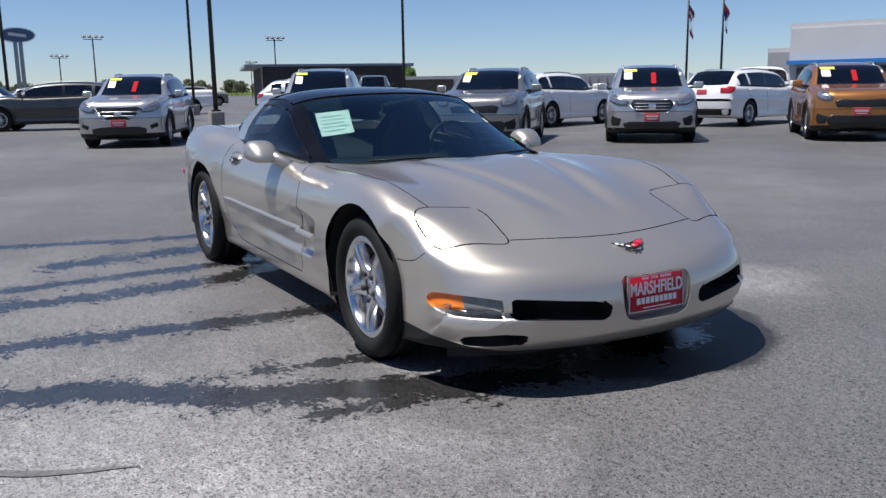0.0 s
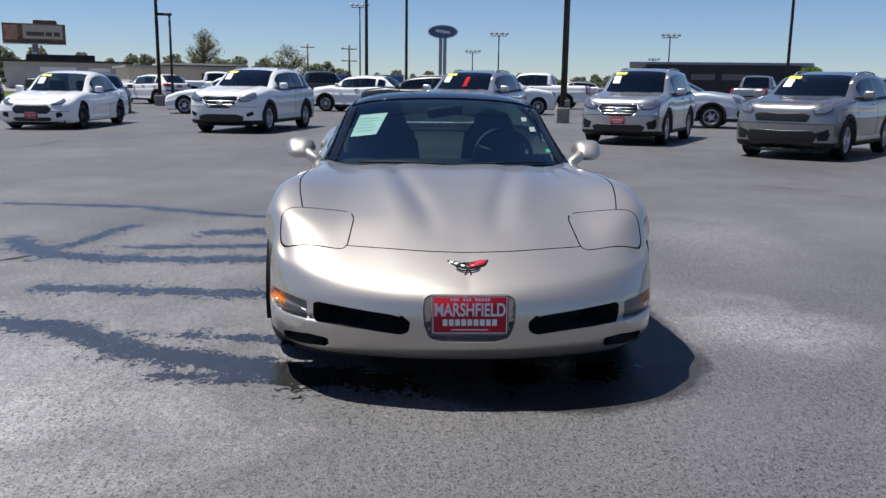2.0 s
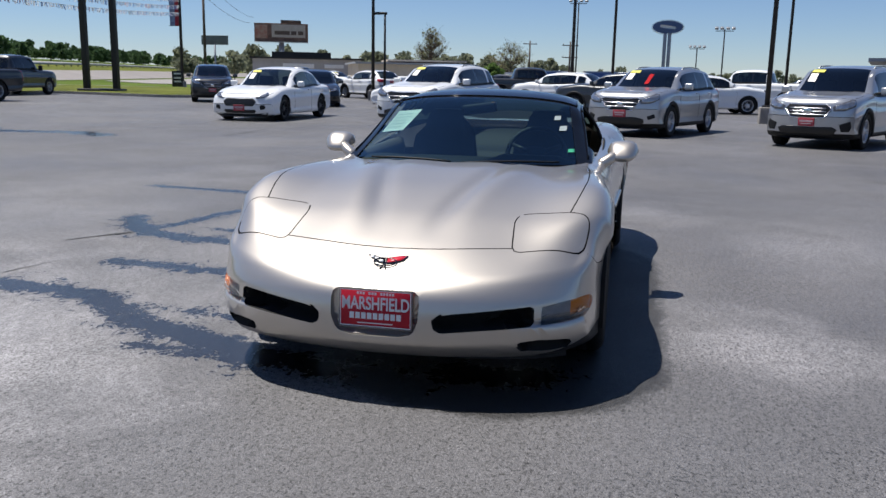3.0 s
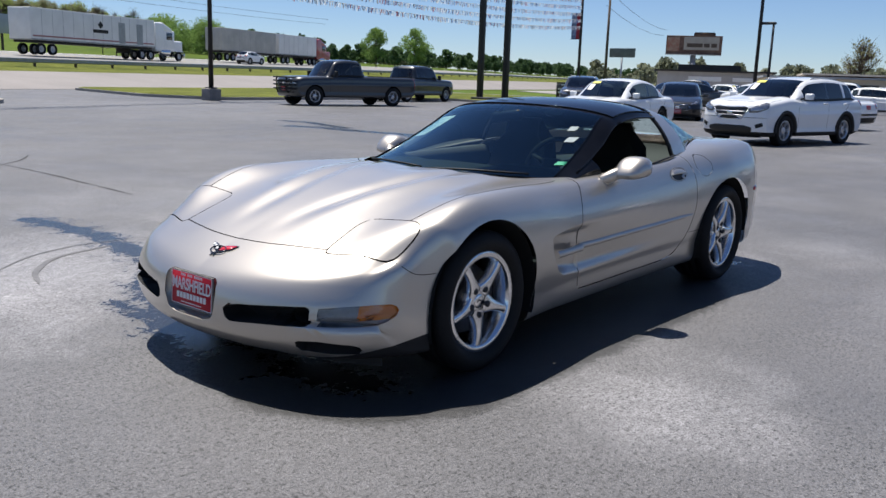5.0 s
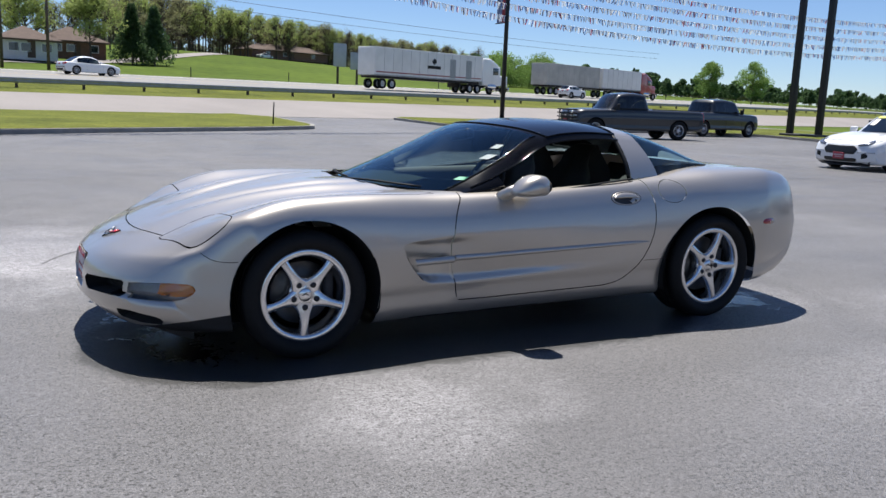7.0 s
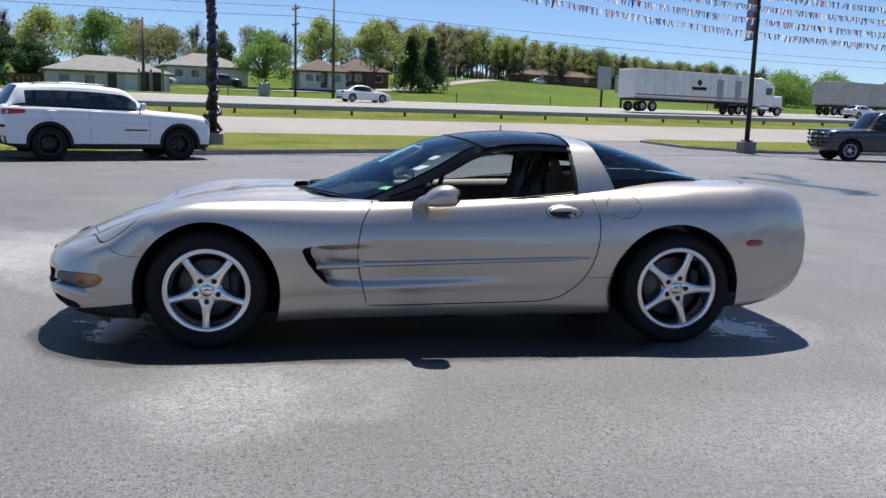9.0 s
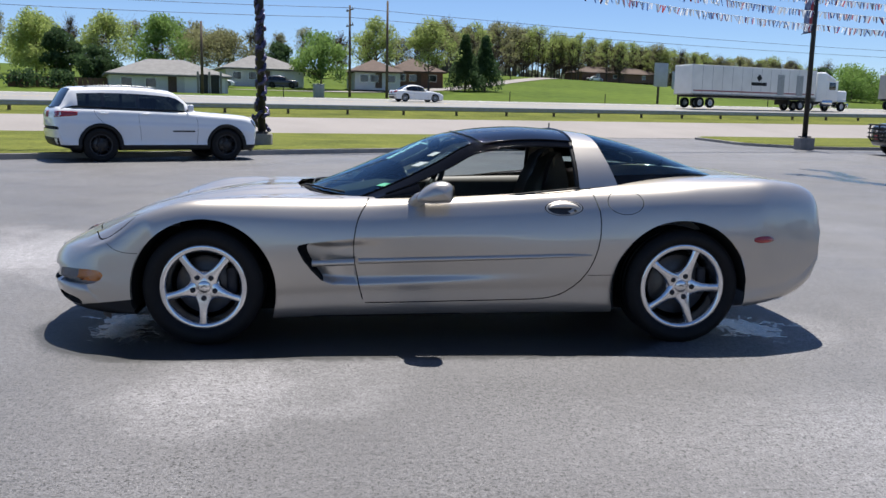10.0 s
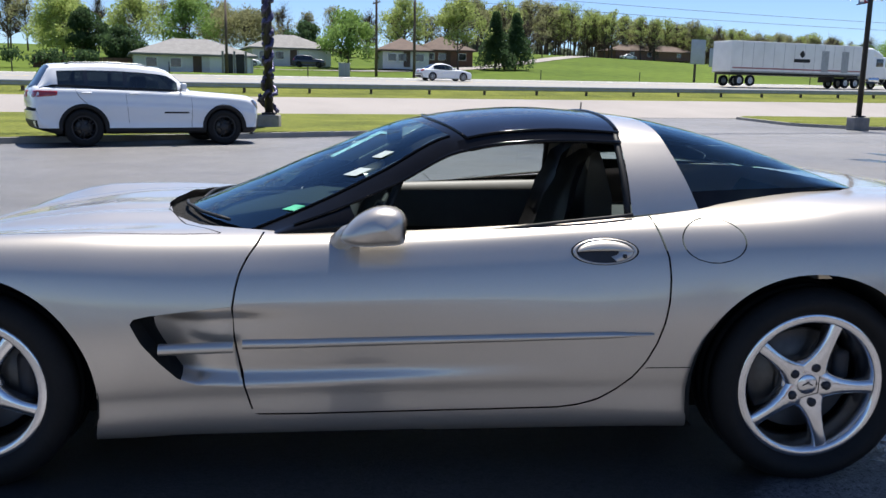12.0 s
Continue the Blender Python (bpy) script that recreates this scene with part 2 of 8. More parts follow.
def part(name, bm, material, parent=None, label="", smooth=True):
    """Links a bmesh (or a mesh) as one mesh object under a thing or a part."""
    me = bm if isinstance(bm, bpy.types.Mesh) else mesh_of(name, bm, smooth)
    if not me.materials:
        me.materials.append(material)
    ob = new(name, me)
    if parent:
        ob.parent = parent
    return tagged(ob, label)


def thing(name, label, category, group="", kind="", at=None):
    ob = tagged(new(name), label, category, group, kind)
    ob.empty_display_size = 0.2
    if at is not None:
        ob.matrix_world = at
    return ob


def add_box(bm, c, size, bevel=0.0, rot=None, seg=2):
    """A box of that centre and size, its edges rounded."""
    m = Matrix.Translation(c) @ (rot.to_4x4() if rot is not None else Matrix()) @ Matrix.Diagonal((*size, 1))
    vs = bmesh.ops.create_cube(bm, size=1.0, matrix=m)["verts"]
    if bevel:
        es = list({e for v in vs for e in v.link_edges})
        bmesh.ops.bevel(bm, geom=es, offset=bevel, segments=seg, affect="EDGES", profile=0.6)


def box(c, size, bevel=0.0, rot=None, seg=2):
    bm = bmesh.new()
    add_box(bm, c, size, bevel, rot, seg)
    return bm


def add_tube(bm, a, c, r0, r1=None, n=12, caps=True):
    """A straight tapered tube from a to c."""
    a, c = Vector(a), Vector(c)
    r1 = r0 if r1 is None else r1
    d = c - a
    q = d.to_track_quat("Z", "Y")
    rings = []
    for p, r in ((a, r0), (c, r1)):
        rings.append([bm.verts.new(p + q @ Vector((r * math.cos(k * math.tau / n), r * math.sin(k * math.tau / n), 0))) for k in range(n)])
    for k in range(n):
        bm.faces.new((rings[0][k], rings[0][(k + 1) % n], rings[1][(k + 1) % n], rings[1][k]))
    if caps:
        bm.faces.new(rings[0][::-1])
        bm.faces.new(rings[1])


def tube(a, c, r0, r1=None, n=12):
    bm = bmesh.new()
    add_tube(bm, a, c, r0, r1, n)
    return bm


def add_path_tube(bm, pts, r, n=8):
    """A bent tube through the points."""
    pts = [Vector(p) for p in pts]
    rings = []
    for i, p in enumerate(pts):
        d = (pts[min(i + 1, len(pts) - 1)] - pts[max(i - 1, 0)]).normalized()
        q = d.to_track_quat("Z", "Y")
        rings.append([bm.verts.new(p + q @ Vector((r * math.cos(k * math.tau / n), r * math.sin(k * math.tau / n), 0))) for k in range(n)])
    for a, c in zip(rings, rings[1:]):
        for k in range(n):
            bm.faces.new((a[k], a[(k + 1) % n], c[(k + 1) % n], c[k]))
    bm.faces.new(rings[0][::-1])
    bm.faces.new(rings[-1])


def lathe(profile, n=48, axis="y"):
    """Turns a profile of (radius, along) about the y axis."""
    bm = bmesh.new()
    rings = []
    for r, h in profile:
        rings.append([bm.verts.new((r * math.cos(k * math.tau / n), h, r * math.sin(k * math.tau / n))) for k in range(n)])
    for a, c in zip(rings, rings[1:]):
        for k in range(n):
            bm.faces.new((a[k], a[(k + 1) % n], c[(k + 1) % n], c[k]))
    return bm


def grid_bm(P, keep=None):
    """A sheet through rows of points; keep(i, j) says which cells stay."""
    bm = bmesh.new()
    vs = [[bm.verts.new(p) for p in row] for row in P]
    for i in range(len(P) - 1):
        for j in range(len(P[0]) - 1):
            if keep is None or keep(i, j):
                quad = [vs[i][j], vs[i + 1][j], vs[i + 1][j + 1], vs[i][j + 1]]
                try:
                    bm.faces.new(quad)
                except ValueError:
                    pass
    bmesh.ops.delete(bm, geom=[v for v in bm.verts if not v.link_faces], context="VERTS")
    return bm


def spline(xs, ys, x):
    """Smooth interpolation without overshoot (monotone cubic)."""
    xs, ys, x = np.asarray(xs, float), np.asarray(ys, float), np.asarray(x, float)
    h, d = np.diff(xs), np.diff(ys) / np.diff(xs)
    m = np.zeros_like(ys)
    m[0], m[-1] = d[0], d[-1]
    for i in range(1, len(xs) - 1):
        if d[i - 1] * d[i] > 0:
            w1, w2 = 2 * h[i] + h[i - 1], h[i] + 2 * h[i - 1]
            m[i] = (w1 + w2) / (w1 / d[i - 1] + w2 / d[i])
    k = np.clip(np.searchsorted(xs, x) - 1, 0, len(xs) - 2)
    t = np.clip((x - xs[k]) / h[k], 0, 1)
    return ((2 * t**3 - 3 * t**2 + 1) * ys[k] + (t**3 - 2 * t**2 + t) * h[k] * m[k] + (-2 * t**3 + 3 * t**2) * ys[k + 1] + (t**3 - t**2) * h[k] * m[k + 1])


def through_points(C, n):
    """n points along a smooth curve through the control points C, evenly spread between them."""
    C = np.asarray(C, float)
    seg = np.linalg.norm(np.diff(C, axis=0), axis=1)
    s = np.concatenate([[0], np.cumsum(np.sqrt(seg + 1e-9))])
    t = np.linspace(0, s[-1], n)
    T = np.zeros_like(C)
    for i in range(len(C)):
        a, c = max(i - 1, 0), min(i + 1, len(C) - 1)
        T[i] = (C[c] - C[a]) / (s[c] - s[a])
    k = np.clip(np.searchsorted(s, t, side="right") - 1, 0, len(C) - 2)
    h = (s[k + 1] - s[k])[:, None]
    u = ((t - s[k]) / (s[k + 1] - s[k]))[:, None]
    return (2 * u**3 - 3 * u**2 + 1) * C[k] + (u**3 - 2 * u**2 + u) * h * T[k] + (-2 * u**3 + 3 * u**2) * C[k + 1] + (u**3 - u**2) * h * T[k + 1]


def poly_field(pts, r=0.0):
    """Signed distance to a polygon, its corners rounded by r: negative inside."""
    P = [Vector(p) for p in pts]

    def f(a, c):
        best, inside = 1e9, False
        for i in range(len(P)):
            p, q = P[i], P[i - 1]
            ex, ey, wx, wy = q.x - p.x, q.y - p.y, a - p.x, c - p.y
            t = min(max((wx * ex + wy * ey) / (ex * ex + ey * ey), 0.0), 1.0)
            dx, dy = wx - ex * t, wy - ey * t
            best = min(best, dx * dx + dy * dy)
            if (p.y > c) != (q.y > c) and a < (q.x - p.x) * (c - p.y) / (q.y - p.y) + p.x:
                inside = not inside
        d = math.sqrt(best)
        return (-d if inside else d) - r
    return f


def slice_bm(bm, f):
    """Cuts all faces along the line f = 0."""
    vals = {v: f(v.co) for v in bm.verts}
    for v in vals:
        if abs(vals[v]) < 1e-5:
            vals[v] = 0.0
    for e in list(bm.edges):
        a, c = e.verts
        if vals[a] * vals[c] < 0:
            pa, pc, lo, hi = a.co.copy(), c.co.copy(), 0.0, 1.0
            va = vals[a]
            for _ in range(14):
                mid = (lo + hi) / 2
                if f(pa.lerp(pc, mid)) * va > 0:
                    lo = mid
                else:
                    hi = mid
            _, v = bmesh.utils.edge_split(e, a, (lo + hi) / 2)
            vals[v] = 0.0
    for face in list(bm.faces):
        vs = list(face.verts)
        zs = [i for i, v in enumerate(vs) if vals.get(v) == 0.0]
        if len(zs) == 2 and (zs[1] - zs[0]) not in (1, len(vs) - 1):
            bmesh.utils.face_split(face, vs[zs[0]], vs[zs[1]])


def extract(bm, faces, push=0.0):
    """Moves faces out of bm into a bmesh of their own, pushed inwards by push."""
    faces = list(faces)
    out = bmesh.new()
    idx = {}
    if push:
        bm.normal_update()
    for f in faces:
        for v in f.verts:
            if v not in idx:
                idx[v] = out.verts.new(v.co - v.normal * push)
    for f in faces:
        out.faces.new([idx[v] for v in f.verts])
    bmesh.ops.delete(bm, geom=faces, context="FACES")
    return out


def panel(bm, f, gap=0.0025, push=0.006):
    """Cuts a panel out of bm along f = 0 with a narrow gap: the panel and the strip in the gap."""
    slice_bm(bm, lambda p: f(p) - gap)
    slice_bm(bm, lambda p: f(p) + gap)
    inside, strip = [], []
    for fc in bm.faces:
        d = f(fc.calc_center_median())
        if d < -gap:
            inside.append(fc)
        elif d < gap:
            strip.append(fc)
    seam = extract(bm, strip, push)
    return extract(bm, [fc for fc in inside if fc.is_valid], 0.0), seam


def hole(bm, f, push=None):
    """Cuts an opening out of bm along f = 0; with push, gives the pushed-in floor of it with its walls."""
    slice_bm(bm, f)
    inside = [fc for fc in bm.faces if f(fc.calc_center_median()) < 0]
    if push is None:
        bmesh.ops.delete(bm, geom=inside, context="FACES")
        return None
    out = extract(bm, inside, 0.0)
    out.normal_update()
    edge = [e for e in out.edges if len(e.link_faces) == 1]
    ret = bmesh.ops.extrude_edge_only(out, edges=edge)
    rim = {v for v in ret["geom"] if isinstance(v, bmesh.types.BMVert)}
    for v in out.verts:
        if v not in rim:
            v.co -= v.normal * push
    return out


def join_bm(*bms):
    out = bmesh.new()
    for b in bms:
        me = bpy.data.meshes.new("tmp")
        b.to_mesh(me)
        b.free()
        out.from_mesh(me)
        bpy.data.meshes.remove(me)
    return out


def moved(bm, m):
    bmesh.ops.transform(bm, matrix=m, verts=bm.verts)
    return bm


def smoothstep(a, c, x):
    t = np.clip((np.asarray(x, float) - a) / (c - a), 0, 1)
    return t * t * (3 - 2 * t)

# ---- the lie of the land ----
# The highway runs along (0.947, 0.322); s is the distance across it, u the distance along it.
def su(x, y):
    return -0.322 * x + 0.947 * y, 0.947 * x + 0.322 * y


def xy(s, u):
    return -0.322 * s + 0.947 * u, 0.947 * s + 0.322 * u


def land(x, y):
    """Height of the land: level round the car, rising beyond the frontage road."""
    s, u = su(x, y)
    z = float(np.interp(s, [36, 44, 49, 53, 72, 100, 115, 180, 230, 400, 1500], [0, 0.75, 0.85, 1.4, 2.2, 2.9, 4.0, 8.6, 11.0, 15.0, 26.0]))
    east = float(smoothstep(60, 260, u))
    hill = max(z - 2.2, 0.0)
    z = z - hill * 0.35 * east + hill * 0.25 * float(smoothstep(20, 110, u)) * (1 - east)
    return z + 0.006 * min(max(u, -40), 160) * float(smoothstep(37, 50, s))


def steps(*runs):
    out = []
    for a, c, d in runs:
        out += list(np.arange(a, c, d))
    return out + [runs[-1][1]]


S = steps((-900, -100, 160), (-100, 30, 26), (30, 76, 2), (76, 130, 6), (130, 260, 13), (260, 500, 40), (500, 1900, 200))
U = steps((-1400, -300, 220), (-300, -60, 24), (-60, 160, 8), (160, 420, 26), (420, 2200, 220))
P = [[(*xy(s, u), land(*xy(s, u)) - (0.07 if s < 36 else 0.03)) for u in U] for s in S]
ground = tagged(part("ground", grid_bm(P), FIELD), "green mown field and verges rising away from the lot", "ground", kind="structure")


def flat(name, outline, z, material, label, category, depth=0.3):
    """A level slab with that outline; its top lies at z."""
    bm = bmesh.new()
    f = bm.faces.new([bm.verts.new((x, y, z)) for x, y in outline])
    if f.normal.z < 0:
        f.normal_flip()
    bm.normal_update()
    if f.normal.z < 0:
        f.normal_flip()
    top = bmesh.ops.extrude_face_region(bm, geom=[f])
    for v in top["geom"]:
        if isinstance(v, bmesh.types.BMVert):
            v.co.z -= depth
    bmesh.ops.recalc_face_normals(bm, faces=bm.faces)
    return tagged(part(name, bm, material, smooth=False), label, category, kind="structure")


# car park: from the buildings to the frontage road's edge
def edge_pt(u, s=36.0):
    return xy(s, u)


# water runs, drying, from under the coupe, and puddles further off: lines with a half-width
RUNS = [([(-1.95, 0.30), (-1.82, 0.85), (-1.66, 1.15), (-1.53, 1.52), (-1.16, 2.0), (-1.08, 2.35), (-0.95, 3.1), (-1.0, 4.2)], 0.13),
        ([(0.85, 0.2), (0.77, 0.72), (0.63, 0.95), (0.56, 1.6), (0.57, 2.25), (0.72, 2.85), (1.3, 3.3)], 0.13),
        ([(-0.50, 0.3), (-0.46, 0.76), (-0.42, 1.2), (-0.38, 1.66), (-0.30, 2.4)], 0.10),
        ([(2.38, 0.4), (2.40, 0.8), (2.48, 1.35), (2.75, 2.15), (3.15, 2.9), (3.3, 4.2)], 0.09),
        ([(1.85, 0.4), (1.78, 0.85), (1.66, 1.8)], 0.15), ([(1.15, 0.4), (1.1, 0.9), (1.05, 1.7), (1.0, 2.3)], 0.09),
        ([(-1.42, 0.75), (-1.32, 1.1), (-1.28, 1.3)], 0.05), ([(0.75, 2.85), (1.2, 2.75), (1.6, 2.68), (2.0, 2.6)], 0.06)]
DAMP = [([(1.66, -0.34), (1.96, -0.60)], 0.17), ([(-1.9, -0.2), (-1.8, -0.62)], 0.12), ([(-1.9, 0.7), (-1.9, 1.3), (-2.0, 0.2)], 0.05),
        ([(9.9, 13.6), (10.2, 12.8), (10.1, 11.6), (10.4, 10.2), (9.9, 9.4)], 0.30), ([(11.3, 15.6), (11.4, 14.6), (11.0, 13.6), (10.7, 12.6)], 0.22)]


def wetness(x, y):
    """1 in the middle of a run of water, 0 at its edge, falling to -1 well outside."""
    best = -1.0
    for pts, w in RUNS + DAMP:
        for p, q in zip(pts, pts[1:]):
            ex, ey = q[0] - p[0], q[1] - p[1]
            t = min(max(((x - p[0]) * ex + (y - p[1]) * ey) / (ex * ex + ey * ey), 0.0), 1.0)
            d = math.hypot(x - p[0] - ex * t, y - p[1] - ey * t)
            best = max(best, 1 - d / w if d < w else -(d - w) / (0.22 + 1.2 * w))
    return best


def shade_patch(x, y):
    """Positive in the patch below the coupe where its shade is painted into the asphalt."""
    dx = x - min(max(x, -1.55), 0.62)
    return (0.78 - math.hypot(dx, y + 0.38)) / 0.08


def car_park():
    gx = steps((-62, -7, 5), (-7, -3.5, 0.5), (-3.5, 4.5, 0.07), (4.5, 8, 0.5), (8, 13, 0.25), (13, 20, 1), (20, 200, 9))
    gy = steps((-70, -8, 5), (-8, -2, 0.5), (-2, 4.5, 0.07), (4.5, 8, 0.5), (8, 17, 0.25), (17, 77, 4))
    bm = grid_bm([[(x, y, 0.0) for y in gy] for x in gx])
    slice_bm(bm, lambda p: su(p.x, p.y)[0] - 36.0)
    slice_bm(bm, lambda p: max(62.0 - p.x, 20.0 - p.y) * -1 if p.x > 55 else -1.0)
    bmesh.ops.delete(bm, geom=[f for f in bm.faces if su(*f.calc_center_median().xy)[0] > 36.0 or (f.calc_center_median().x > 62 and f.calc_center_median().y > 20)], context="FACES")
    bmesh.ops.recalc_face_normals(bm, faces=bm.faces)
    if bm.faces[:][0].normal.z < 0:
        bmesh.ops.reverse_faces(bm, faces=bm.faces)
    ob = part("car_park", bm, ASPHALT)
    me = ob.data
    att = me.attributes.new("wet", "FLOAT", "POINT")
    att.data.foreach_set("value", [wetness(v.co.x, v.co.y) if -4 < v.co.x < 14 and -3 < v.co.y < 18 else -1.0 for v in me.vertices])
    # mask of the shade painted under the coupe
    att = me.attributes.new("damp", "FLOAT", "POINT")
    att.data.foreach_set("value", [max(-1.0, min(1.0, shade_patch(v.co.x, v.co.y))) if -4 < v.co.x < 4 and -3 < v.co.y < 3 else -1.0 for v in me.vertices])
    return tagged(ob, "dark sealed asphalt car park with pale dried patches and wet streaks", "car park", kind="structure")


car_park()


def strip(name, s0, s1, material, label, category, lift=0.0, u0=-420, u1=620, kind="structure", step=12):
    P = [[(*xy(s, u), land(*xy(s, u)) + lift) for u in np.arange(u0, u1 + 1, step)] for s in np.linspace(s0, s1, max(2, int((s1 - s0) / 2) + 1))]
    return tagged(part(name, grid_bm(P), material), label, category, kind=kind)


flat("far_lot", [(80, 20.5), (199, 20.5), (199, 100), (95, 66), (80, 50)], -0.005, CONCRETE, "pale paved forecourts beyond the lot", "pavement")
strip("frontage_road", 36.0, 44.0, CONCRETE_ROAD, "pale worn two-lane frontage road beside the highway", "road", 0.012)
strip("highway", 53.5, 72.0, HIGHWAY, "pale divided highway on a low embankment", "road", 0.03)
strip("verge", 44.0, 53.5, GRASS, "rough grass verge below the guard rail", "verge", 0.012)
strip("road_line", 54.3, 54.5, WHITE_PAINT, "white edge line along the highway", "road line", 0.038)
strip("road_line", 62.9, 63.05, YELLOW_PAINT, "yellow centre line along the highway", "road line", 0.038)
strip("road_line", 70.6, 71.0, WHITE_PAINT, "white edge line along the far side of the highway", "road line", 0.038)
strip("shoulder", 72.0, 73.2, CONCRETE, "pale gravel shoulder along the far lane", "shoulder", 0.034)


# kerbed grass islands at the edge of the lot
def rounded(outline, r=1.2, n=4):
    out = []
    k = len(outline)
    for i in range(k):
        p, a, c = Vector(outline[i]), Vector(outline[i - 1]), Vector(outline[(i + 1) % k])
        d0, d1 = (a - p), (c - p)
        rr = min(r, d0.length * 0.4, d1.length * 0.4)
        p0, p1 = p + d0.normalized() * rr, p + d1.normalized() * rr
        for t in np.linspace(0, 1, n + 1):
            q = p0.lerp(p, t).lerp(p.lerp(p1, t), t)
            out.append((q.x, q.y))
    return out


def inset(outline, d):
    k = len(outline)
    area = sum(outline[i - 1][0] * outline[i][1] - outline[i][0] * outline[i - 1][1] for i in range(k))
    sgn = 1 if area > 0 else -1
    out = []
    for i in range(k):
        a, c = Vector(outline[i - 1]), Vector(outline[(i + 1) % k])
        t = (c - a).normalized()
        out.append((outline[i][0] - t.y * d * sgn, outline[i][1] + t.x * d * sgn))
    return out


def island(outline, label):
    o = rounded(outline)
    flat("kerb", o, 0.13, KERB, "weathered concrete kerb round a grass island", "kerb", 0.2)
    bm = bmesh.new()
    ins = inset(o, 0.16)
    f = bm.faces.new([bm.verts.new((x, y, 0.14)) for x, y in ins])
    bm.normal_update()
    if f.normal.z < 0:
        f.normal_flip()
    bmesh.ops.triangulate(bm, faces=[f])
    for _ in range(3):
        bmesh.ops.subdivide_edges(bm, edges=[e for e in bm.edges if e.calc_length() > 1.6], cuts=1, use_grid_fill=False)
        bmesh.ops.triangulate(bm, faces=bm.faces)
    rim = {v for e in bm.edges if len(e.link_faces) == 1 for v in e.verts}
    for v in bm.verts:
        if v not in rim:
            v.co.z += 0.05 + 0.05 * noise.noise((v.co.x * 0.4, v.co.y * 0.4, 0))
    return tagged(part("grass_island", bm, GRASS), label, "grass", kind="structure")


island([(-45, -6.5), (-9.0, 14.6), (0.0, 20.8), (5.6, 24.2), (8.6, 26.6), (9.2, 28.6), (10.5, 38.6), edge_pt(21.5, 35.7), edge_pt(-40, 35.7), (-50, 6)],
       "kerbed strip of short grass between lot and road")
island([(18.0, 33.6), (19.6, 29.8), (30.5, 31.2), (36.2, 29.6), (33.6, 21.8), (37.5, 18.6), (58, 22), edge_pt(63, 35.7), edge_pt(34.5, 35.7), (19.6, 43.6)],
       "kerbed grass island beside the lot entrance")

# ---- wheels ----
def tyre_bm(R, r, w, n=64):
    """A tyre of outer radius R on a rim of radius r; w wide, its outer face at y = -w/2."""
    h = w / 2
    prof = [(r, -h * 0.80), (r + 0.012, -h * 0.94), (r + (R - r) * 0.45, -h * 1.03), (R - 0.028, -h * 0.97), (R - 0.010, -h * 0.86), (R, -h * 0.72)]
    for g in (-0.42, 0.0, 0.42):
        prof += [(R, h * (g - 0.06)), (R - 0.007, h * (g - 0.045)), (R - 0.007, h * (g + 0.045)), (R, h * (g + 0.06))]
    prof += [(R, h * 0.72), (R - 0.010, h * 0.86), (R - 0.028, h * 0.97), (r + (R - r) * 0.45, h * 1.03), (r, h * 0.80)]
    return lathe(prof, n)


def spoke_bm(n, r_in, r_out, w_in, w_out, y_in, y_out, depth=0.03, split=0.0, turn=0.0, flare=False):
    """n tapered spokes with rounded faces, dished from y_in at the hub to y_out at the rim."""
    bm = bmesh.new()
    for k in range(n):
        a = turn + k * math.tau / n
        for side in ((-1, 1) if split else (0,)):
            rows = []
            for t in np.linspace(0, 1, 9):
                rr = r_in + (r_out - r_in) * t
                w = w_out + (w_in - w_out) * (1 - t) ** 4 + 0.014 * t**6 if flare else w_in + (w_out - w_in) * t - 0.056 * t * (1 - t)
                y = y_in + (y_out - y_in) * t - 0.010 * math.sin(math.pi * t)
                off = side * split * t
                row = []
                for q, dy in ((-1.0, depth), (-1.0, 0.004), (-0.75, -0.002), (0.75, -0.002), (1.0, 0.004), (1.0, depth)):
                    tx = off + q * w / 2
                    row.append((rr * math.cos(a) - tx * math.sin(a), y + dy, rr * math.sin(a) + tx * math.cos(a)))
                rows.append(row)
            vs = [[bm.verts.new(p) for p in row] for row in rows]
            for i in range(8):
                for j in range(5):
                    bm.faces.new((vs[i][j], vs[i][j + 1], vs[i + 1][j + 1], vs[i + 1][j]))
    return bm


WHEEL_MESHES = {}


def shared(key, make, material):
    """Mesh data made once for alike pieces."""
    if key not in WHEEL_MESHES:
        me = mesh_of(key[0], make())
        me.materials.append(material)
        WHEEL_MESHES[key] = me
    return WHEEL_MESHES[key]


